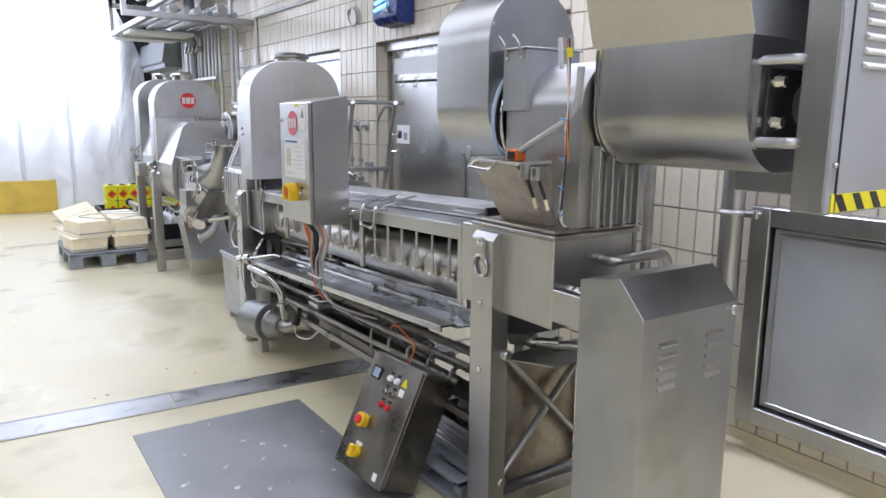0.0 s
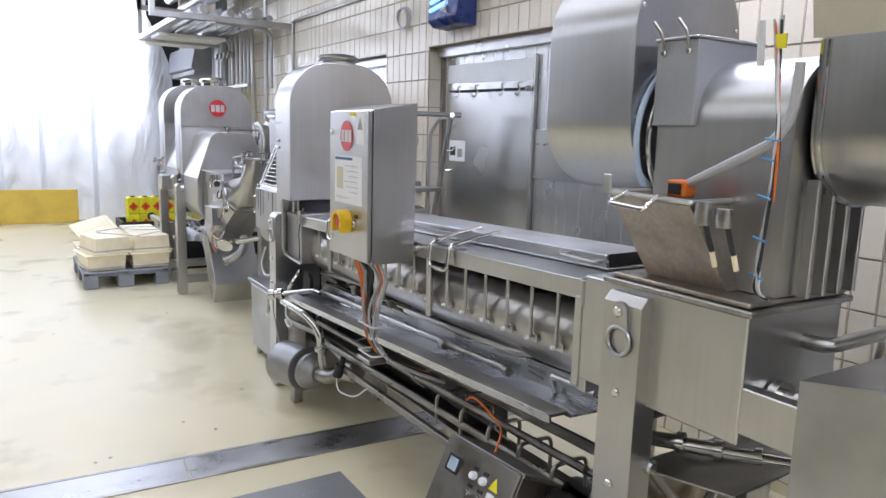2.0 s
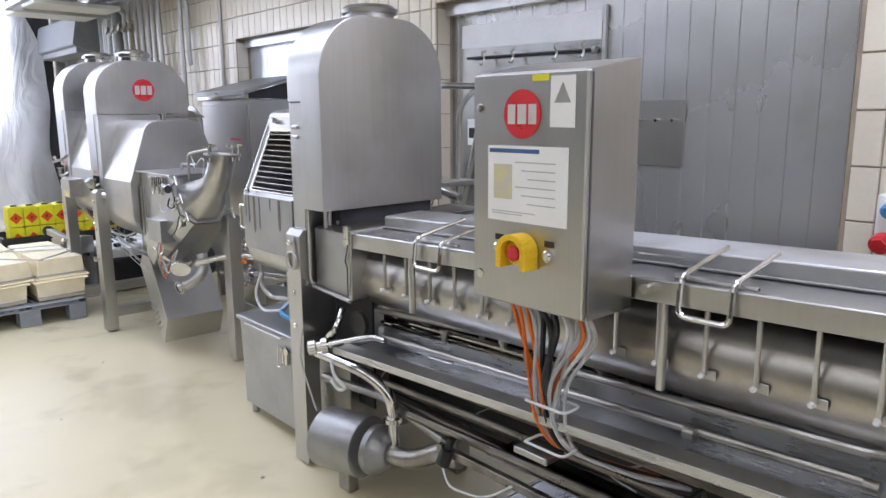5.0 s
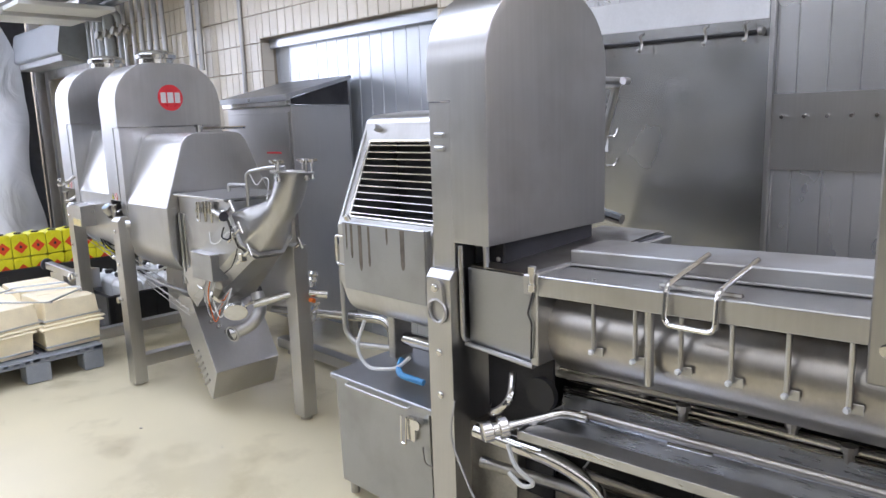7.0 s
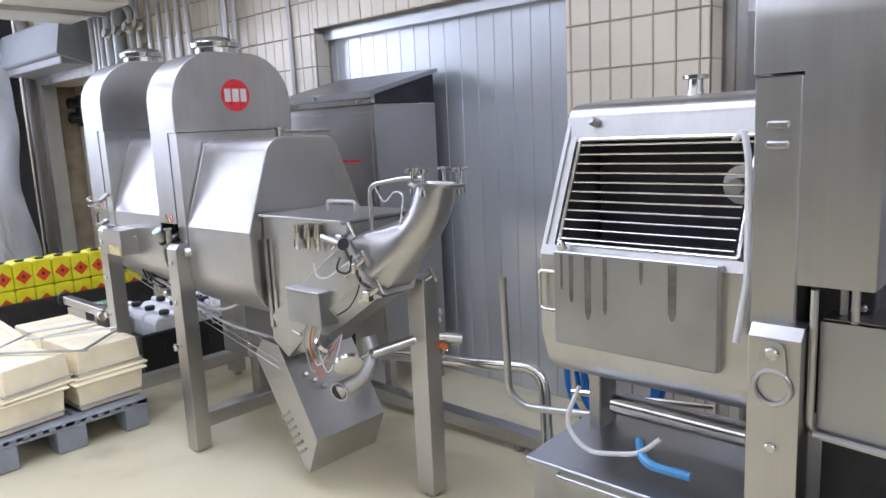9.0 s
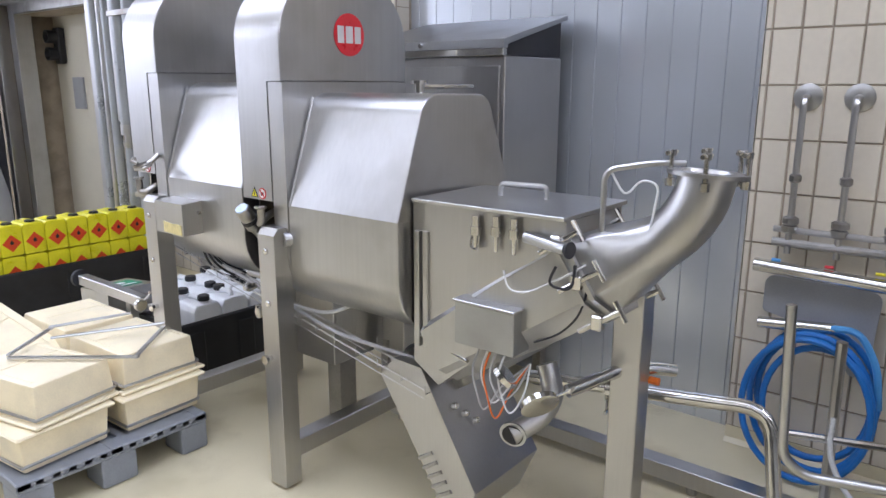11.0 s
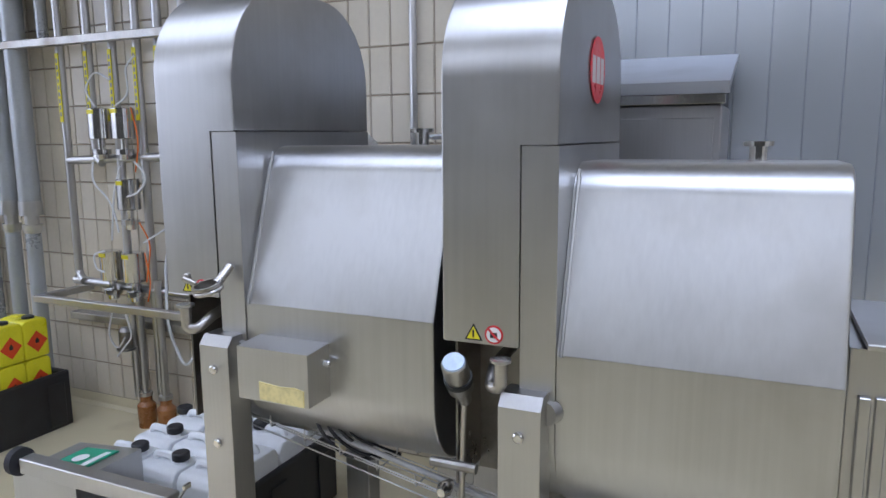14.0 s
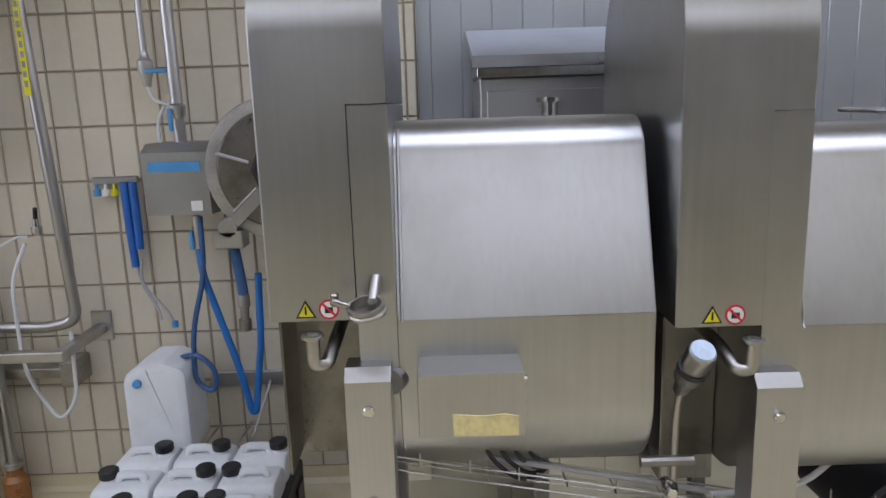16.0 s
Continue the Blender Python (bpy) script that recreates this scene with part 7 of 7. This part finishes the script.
for i, y in enumerate((9.045, 9.012)):
    part("sleeve", T([(2.885, y, 1.275), (2.88, y - 0.005, 1.1), (2.88, y - 0.012 + 0.01 * i, 0.95 if i == 0 else 1.02)], 0.015, 0.05, 10), BLUE, mani)
for i in range(2):
    part("clear_tube", T([(2.88, 9.03 - 0.02 * i, 0.98), (2.88, 9.02, 0.88), (2.87, 8.96 - 0.03 * i, 0.78), (2.86, 8.95 - 0.05 * i, 0.74 - 0.02 * i)], 0.006, 0.06, 8), CABLEGREY, mani)
part("tip", S((2.86, 8.90, 0.735), (0, 0, -1), ((0, 0.012), (0.025, 0.012)), 10), BLUE_L, mani)
reel = thing("hose_reel", "round steel hose reel with a swivel arm on the tiles", "hose reel", (2.72, 8.46, 1.3))
part("drum", S((2.58, 8.40, 1.33), (1, 0, 0), ((0, 0.20), (0.004, 0.235), (0.02, 0.24), (0.03, 0.20), (0.10, 0.20), (0.11, 0.24), (0.125, 0.235)), 48), DULL, reel)
part("disc", S((2.572, 8.40, 1.33), (1, 0, 0), ((0, 0.10), (0.002, 0.19), (0.012, 0.2)), 40), DIMSTEEL, reel)
part("hub", S((2.56, 8.40, 1.33), (1, 0, 0), ((0, 0.07), (0.02, 0.09)), 8), DARK, reel)
for a in range(6):
    w = 2 * math.pi * a / 6 + 0.3
    part("spoke", R((2.57, 8.40 + 0.09 * math.cos(w), 1.33 + 0.09 * math.sin(w)), (2.57, 8.40 + 0.2 * math.cos(w), 1.33 + 0.2 * math.sin(w)), 0.006, 6), CABLEGREY, reel)
part("arm", plate(bmesh.new(), [(2.555, 8.59, 1.14), (2.555, 8.55, 1.13), (2.555, 8.36, 1.31), (2.555, 8.40, 1.33)], 0.006), SATIN, reel)
part("roller_box", B(2.55, 2.63, 8.52, 8.62, 1.07, 1.13, 0.004), SATIN, reel)
part("roller", S((2.55, 8.57, 1.14), (1, 0, 0), ((0, 0.03), (0.01, 0.034), (0.06, 0.034)), 18), SATIN, reel)
part("hose_end", T([(2.6, 8.57, 1.08), (2.6, 8.56, 1.0), (2.6, 8.55, 0.90)], 0.018, 0.02, 12), INKBLUE, reel)
part("gun", S((2.6, 8.55, 0.90), (0, 0.02, -1), ((0, 0.02), (0.04, 0.022), (0.05, 0.015), (0.09, 0.015), (0.09, 0.022), (0.13, 0.022)), 14), DULL, reel)
part("wall_plate", B(2.72, 2.925, 8.3, 8.5, 1.2, 1.45, 0.004), STEEL, reel)
carboy = thing("white_carboy", "white plastic carboy with blue stopper in a wire holder", "canister", (2.72, 8.90, 0.29))
part("body", P(fillet([(8.78, 0.29, 0.04), (9.02, 0.29, 0.04), (9.02, 0.60, 0.06), (8.93, 0.66, 0.03), (8.86, 0.66, 0.03), (8.78, 0.63, 0.05)], 6), "x", 2.60, 2.82, 0.035), WHITECAN, carboy)
part("stopper", S((2.598, 8.955, 0.585), (-1, 0, 0), ((0, 0.016), (0.012, 0.014)), 14), BLUE_L, carboy)
holder = thing("wire_holder", "bent wire holder with a steel back rail on the tiles", "holder", (2.9, 8.75, 0.3))
part("back_rail", B(2.905, 2.922, 8.40, 8.80, 0.44, 0.50, 0.003), STEEL, holder)
for y in (8.86, 8.62, 8.50):
    part("wire", T([(2.9, y - 0.06, 0.46), (2.7, y - 0.02, 0.30), (2.58, y, 0.28), (2.58, y + 0.05, 0.28), (2.58, y + 0.05, 0.33), (2.58, y + 0.12, 0.34), (2.8, y + 0.12, 0.33)], 0.005, 0.03, 8), SATIN, holder)
part("base_wire", R((2.58, 8.48, 0.29), (2.58, 9.05, 0.29), 0.005, 8), SATIN, holder)

# ---- hose station on the tiled pier ----
pier = thing("water_station", "three water valves over a coiled blue hose on the tiled pier", "hose station", (2.85, 5.75, 0.3))
for i, (y, m) in enumerate(((5.865, RED), (5.697, BLUE_L), (5.53, YELLOWTAPE))):
    part("riser", T([(2.92, y, 1.44), (2.86, y, 1.44), (2.86, y, 1.36), (2.86, y, 0.86)], 0.012, 0.03, 10), STEEL, pier)
    part("wall_rose", S((2.923, y, 1.44), (-1, 0, 0), ((0, 0.05), (0.006, 0.05), (0.012, 0.02)), 22), SATIN, pier)
    for z, r in ((1.13, 0.022), (0.97, 0.03), (0.94, 0.03)):
        part("union", S((2.86, y, z), (0, 0, 1), ((0, r * 0.7), (0.006, r), (0.026, r), (0.032, r * 0.7)), 8), DULL, pier)
part("cross_pipe", R((2.86, 5.92, 0.95), (2.86, 5.50, 0.95), 0.012, 10), STEEL, pier)
part("cross_pipe", R((2.86, 5.92, 0.90), (2.86, 5.50, 0.90), 0.016, 10), DULL, pier)
mix = part("mixer_tube", R((2.80, 5.96, 0.815), (2.80, 5.50, 0.80), 0.026, 16), POLISH, pier)
for y, m in ((5.90, BLUE_L), (5.72, RED), (5.56, YELLOWTAPE)):
    part("colour_band", R((2.80, y, 0.842), (2.80, y - 0.03, 0.842), 0.006, 8), m, mix)
hold = part("hose_saddle", P(fillet([(5.93, 0.77, 0.04), (5.53, 0.76, 0.04), (5.55, 0.45, 0.05), (5.60, 0.42, 0.02), (5.72, 0.58, 0.15), (5.93, 0.62, 0.02)]), "x", 2.86, 2.868, 0.002), GREYPAINT, pier)
part("saddle_roll", R((2.78, 5.92, 0.595), (2.80, 5.66, 0.615), 0.022, 14), POLISH, pier)
rng = random.Random(2)
for k in range(5):
    cx, cz, rr = 5.70 + rng.uniform(-0.02, 0.02), 0.31 + 0.01 * k, 0.225 + rng.uniform(-0.02, 0.02)
    pts = []
    for j in range(33):
        w = 2 * math.pi * j / 32
        pts.append((2.74 + 0.026 * k - 0.02 + 0.008 * math.sin(w + k), cx + rr * math.cos(w) * 0.9, cz + rr * math.sin(w) * (1.15 if w < math.pi else 1.12 + 0.03 * (k % 3)) - 0.01))
    part("hose_turn", T(pts, 0.0125, 0, 8), HOSEBLUE, pier, "coiled bright blue hose")
part("hose_tail", T([(2.79, 5.67, 0.62), (2.78, 5.58, 0.63), (2.77, 5.51, 0.52), (2.77, 5.49, 0.36)], 0.013, 0.08, 8), BLUE_L, pier)
part("bracket_post", R((2.5, 5.58, 0.0), (2.5, 5.59, 0.67), 0.018, 10), STEEL, pier)
part("bracket_bar", R((2.42, 5.72, 0.34), (2.62, 5.2, 0.33), 0.014, 10), POLISH, pier)
part("wall_box", B(2.88, 2.92, 5.42, 5.50, 1.05, 1.13, 0.004), GREYPLAST, pier)
part("white_hose", T([(2.46, 5.58, 0.42), (2.44, 5.58, 0.30), (2.42, 5.5, 0.16), (2.44, 5.35, 0.14), (2.5, 5.25, 0.2)], 0.009, 0.09, 8), WHITEPIPE, pier)

# ---- things on the nearer panel wall ----
leaf = thing("steel_door_sheet", "upright stainless door sheet with a transparent strip at its head", "door sheet", (3.03, 4.75, 0))
part("sheet", B(3.035, 3.052, 4.255, 5.25, 0.02, 1.93, 0.002), DOORSTEEL, leaf)
part("edge", B(3.028, 3.052, 4.235, 4.254, 0.02, 2.0, 0.002), SATIN, leaf)
part("film", plate(bmesh.new(), [(3.03, 5.25, 1.86), (3.03, 4.26, 1.84), (3.035, 4.26, 1.98), (3.035, 5.25, 1.99)], 0.002), WHITEPIPE, leaf)
hooks = thing("hook_rail", "black rail with four double coat hooks", "hook rail", (3.03, 4.75, 1.8))
part("rail", R((3.01, 4.28, 1.79), (3.01, 5.18, 1.80), 0.008, 8), BLACK, hooks)
part("end_stop", S((3.01, 4.27, 1.79), (0, 1, 0), ((0, 0.018), (0.02, 0.018)), 14), DULL, hooks)
for y in (4.33, 4.50, 4.80, 5.02):
    part("hook", T([(3.0, y, 1.83), (2.96, y, 1.82), (2.99, y, 1.79), (2.97, y, 1.75), (2.95, y, 1.76)], 0.006, 0.02, 8), DULL, hooks)
sq = thing("wall_plate", "square darker steel plate with a row of small pegs", "plate", (3.05, 4.02, 1.24))
part("plate", B(3.045, 3.053, 3.80, 4.237, 1.232, 1.538, 0.002), STEEL, sq)
for k in range(5):
    part("peg", S((3.045, 3.85 + 0.085 * k, 1.45), (-1, 0, -0.2), ((0, 0.007), (0.02, 0.005), (0.026, 0.008)), 8), POLISH, sq)
paper = thing("wall_notice", "small white notice with a dark picture", "notice", (3.03, 5.1, 1.35))
part("sheet", B(3.031, 3.0345, 5.0, 5.2, 1.30, 1.45, 0), PAPER, paper)
part("picture", B(3.0298, 3.0312, 5.12, 5.19, 1.34, 1.40, 0), BLACK, paper)
part("picture", B(3.0298, 3.0312, 5.03, 5.09, 1.33, 1.39, 0), INK, paper)
sock = thing("socket_board", "white socket board with two blue and two red outlets", "sockets", (2.9, 2.83, 0.97))
part("board", B(2.86, 2.92, 2.735, 2.935, 0.975, 1.19, 0.006), WHITE, sock)
for y, z, m, r in ((2.88, 1.15, BLUE_L, 0.03), (2.81, 1.145, BLUE_L, 0.03), (2.90, 1.03, RED, 0.036), (2.82, 1.025, RED, 0.04)):
    o = part("outlet", S((2.86, y, z), (-1, 0, -0.3), ((0, r * 0.8), (0.02, r), (0.05, r), (0.055, r * 0.8)), 20), m, sock)
    part("flap", S((2.812, y, z - 0.012), (-1, 0, -0.3), ((0, r * 0.9), (0.012, r * 0.7)), 6), m, o)
fly = thing("insect_lamp", "dark blue insect lamp with lit pale blue slots and tied cord", "wall lamp", (2.87, 4.98, 2.2))
part("body", P(fillet([(2.92, 2.21, 0.0), (2.80, 2.215, 0.05), (2.755, 2.26, 0.04), (2.785, 2.62, 0.04), (2.92, 2.64, 0.0)], 8), "y", 4.74, 5.11, 0.012), NAVY, fly, "dark blue plastic lamp body")
for k in range(5):
    z = 2.335 + 0.055 * k
    slat = part("light_slot", T([(2.757 + 0.083 * (z - 2.26), 5.075, z - 0.012), (2.748 + 0.083 * (z - 2.26), 4.98, z), (2.757 + 0.083 * (z - 2.26), 4.86, z + 0.022)], 0.016, 0.08, 8), UVGLOW, fly, "glowing pale blue lamp slot")
part("cord", T([(2.75, 4.87, 2.32), (2.73, 4.83, 2.35), (2.74, 4.80, 2.42), (2.76, 4.78, 2.62)], 0.006, 0.05, 6), WHITEPIPE, fly)
for k in range(4):
    part("cord_end", R((2.75, 4.88 + 0.006 * k, 2.33), (2.735, 4.83 + 0.025 * k, 2.285 + 0.006 * k), 0.004, 6), WHITEPIPE, fly)
coil = bmesh.new()
for k in range(3):
    ring(coil, (2.89 - 0.01 * k, 5.68, 2.36), (1, 0.1, 0.1 * k), 0.085 - 0.008 * k, 0.005, 24, 6)
solid("wire_coil", coil, CABLEGREY, "small coil of grey wire hung on the tiles", "wire coil")
cond = thing("conduit", "thin steel conduit round the wall opening", "conduit", (2.9, 7, 2.2))
part("tube", T([(2.905, 8.16, 0.1), (2.905, 8.16, 2.62), (2.905, 3.0, 2.62)], 0.016, 0.05, 10), STEEL, cond)

# step frame behind the machine
lad = thing("step_frame", "tubular steel step frame behind the machine", "steps", (2.6, 4.85, 0))
for x in (2.42, 2.78):
    part("rail", T([(x, 5.02, 0.0), (x, 5.0, 0.9), (x, 4.80, 1.61), (x - 0.02, 4.76, 1.62)], 0.018, 0.04, 10), SATIN, lad)
    part("rail", T([(x - 0.08, 4.95, 0.4), (x - 0.08, 4.93, 1.5), (x - 0.05, 4.86, 1.6), (x, 4.80, 1.6)], 0.012, 0.04, 8), SATIN, lad)
part("top_bar", R((2.36, 4.78, 1.62), (2.84, 4.78, 1.62), 0.016, 10), SATIN, lad)
for y, z in ((5.0, 0.30), (5.0, 0.6), (4.97, 0.9), (4.92, 1.1)):
    part("tread", B(2.44, 2.76, y - 0.06, y + 0.06, z, z + 0.03, 0.004), SATIN, lad)
for z in (1.25, 1.38, 1.52):
    part("hook", T([(2.78, 4.85, z), (2.82, 4.83, z), (2.83, 4.82, z + 0.035)], 0.006, 0.02, 8), POLISH, lad)
part("pipe_end", T([(2.25, 4.45, 1.10), (2.25, 4.62, 1.14), (2.3, 4.72, 1.05)], 0.02, 0.05, 12), POLISH, lad)

# ---- overhead racks and pipes at the far end ----
rack = thing("pipe_rack", "overhead steel rack with hangers carrying pipes", "pipe rack", (2.4, 9.5, 3.0))
for y, z, xa in ((8.28, 2.575, 1.55), (10.5, 2.56, 1.80), (10.5, 2.93, 1.80)):
    part("beam", B(xa, 2.925, y - 0.03, y + 0.03, z - 0.03, z + 0.03, 0.003), SATIN, rack)
    part("beam", B(xa - 0.05, xa, y - 0.03, y + 0.03, z - 0.03, CEIL, 0.003), SATIN, rack)
part("beam", B(1.75, 1.80, 8.31, 10.47, 2.54, 2.60, 0.003), SATIN, rack)
part("tray", B(1.9, 2.7, 10.0, 11.2, 2.56, 2.60, 0.004), WHITE, rack)
for i, (x, z, r) in enumerate(((1.95, 2.66, 0.035), (2.06, 2.68, 0.05), (2.2, 2.66, 0.03), (2.32, 2.67, 0.04), (2.46, 2.65, 0.03), (2.6, 2.70, 0.055), (2.74, 2.66, 0.03), (2.5, 3.12, 0.05), (2.68, 3.15, 0.06), (2.3, 3.2, 0.07))):
    end = 10.6 + 0.12 * (i % 4)
    y0 = 8.4 if z < 2.8 else 3.0
    if i in (2, 4, 6):
        part("pipe", T([(x, y0, z), (x, end - 0.4, z), (2.84, end - 0.4 + 0.1, z - 0.05), (2.84, end - 0.3, 2.0)], r, 0.09, 12), STEEL if i % 2 else PIPEGREY, rack)
    else:
        part("pipe", R((x, y0, z), (x, end + 0.6, z), r, 14), STEEL if i % 2 else PIPEGREY, rack)
for i in range(4):
    y = 10.8 + 0.1 * i
    part("drop_pipe", R((2.84, y, 0.4 if i else 1.2), (2.84, y, 2.9), 0.03 + 0.008 * (i % 2), 12), PIPEGREY if i % 2 else STEEL, rack)
for i in range(4):
    part("valve", S((2.80, 10.0 + 0.2 * i, 2.4), (-1, 0, 0.2), ((0, 0.03), (0.03, 0.045), (0.06, 0.02), (0.06, 0.04), (0.08, 0.04)), 14), DULL, rack)
part("branch", T([(2.3, 8.8, 2.62), (2.75, 8.75, 2.60), (2.86, 8.74, 2.55), (2.86, 8.74, 1.95)], 0.022, 0.06, 12), STEEL, rack)

# scraps on the floor
scraps = thing("floor_scraps", "small brown leaf-like scraps on the resin floor", "scraps", (1.0, 4.6, 0), kind="stuff")
sb = bmesh.new()
rng = random.Random(21)
for _ in range(12):
    x, y = rng.uniform(0.2, 1.6), rng.uniform(3.9, 7.4)
    s, a = rng.uniform(0.004, 0.011), rng.uniform(0, 6.28)
    plate(sb, [(x + s * math.cos(a + k) * (1 if k % 2 else 0.6), y + s * math.sin(a + k), 0.0035) for k in (0, 1.3, 2.9, 4.3)], 0.002)
part("scraps", sb, STAINED, scraps)


# ---- the tiles of the long wall ----
TW, TH, JO = 0.1023, 0.2038, 0.005
TZ = 0.059


def tile_mesh(w, h):
    bm = bmesh.new()
    d, e = 0.007, 0.003
    a = [bm.verts.new(p) for p in ((0, 0, 0), (0, w, 0), (0, w, h), (0, 0, h))]
    b = [bm.verts.new(p) for p in ((-d, e, e), (-d, w - e, e), (-d, w - e, h - e), (-d, e, h - e))]
    bm.faces.new(b)
    for i in range(4):
        bm.faces.new((a[i], a[(i + 1) % 4], b[(i + 1) % 4], b[i]))
    return bm


whole = mesh_of("tile", tile_mesh(TW - JO, TH - JO), TILE, 20)
rest = bmesh.new()
count = 0
rng = random.Random(3)
PHASE = {7.93: 7.8687, 5.36: 5.3012}
for y0, y1, zb in [(a, b, 0.07) for a, b in SPANS[:3]] + [(a, b, ALC) for a, b in HEADS]:
    first = PHASE.get(y0, y0)
    n = math.ceil((y1 - first) / TW)
    k0 = math.floor((zb - TZ) / TH)
    for i in range(n):
        for k in range(k0, math.ceil((CEIL - TZ) / TH)):
            ya, za = max(first + i * TW, y0 + 0.002), TZ + k * TH
            wa = min(first + i * TW + TW - JO, y1) - ya
            zc = max(za, zb + 0.002)
            ha = min(za + TH - JO, CEIL - 0.01) - zc
            if wa < 0.02 or ha < 0.02:
                continue
            full = wa > TW - JO - 0.001 and ha > TH - JO - 0.001
            near = (8.0 < ya < 9.95 or 5.3 < ya < 6.1) and za < 2.1
            if full and near and count < 300:
                piece("tile", whole, wall_east, (WX, ya, za))
                count += 1
            else:
                d, e = 0.007 + rng.uniform(-0.0006, 0.0006), 0.003
                a = [rest.verts.new(p) for p in ((WX, ya, zc), (WX, ya + wa, zc), (WX, ya + wa, zc + ha), (WX, ya, zc + ha))]
                b = [rest.verts.new(p) for p in ((WX - d, ya + e, zc + e), (WX - d, ya + wa - e, zc + e), (WX - d, ya + wa - e, zc + ha - e), (WX - d, ya + e, zc + ha - e))]
                rest.faces.new(b)
                for j in range(4):
                    rest.faces.new((a[j], a[(j + 1) % 4], b[(j + 1) % 4], b[j]))
tagged(part("tiles", rest, TILE_J, wall_east), kind="stuff")
# tiled reveals of the wall openings
for y, s in ((5.36, -1), (7.93, -1), (6.04, 1), (3.07, 1)):
    for k in range(10):
        z = TZ + k * TH
        part("tile", B(WX + 0.004, WX + 0.1, y if s < 0 else y - 0.001, y + 0.001 if s < 0 else y, z, z + TH - JO, 0, Matrix.Translation((0, s * 0.006, 0))), TILE, wall_east)
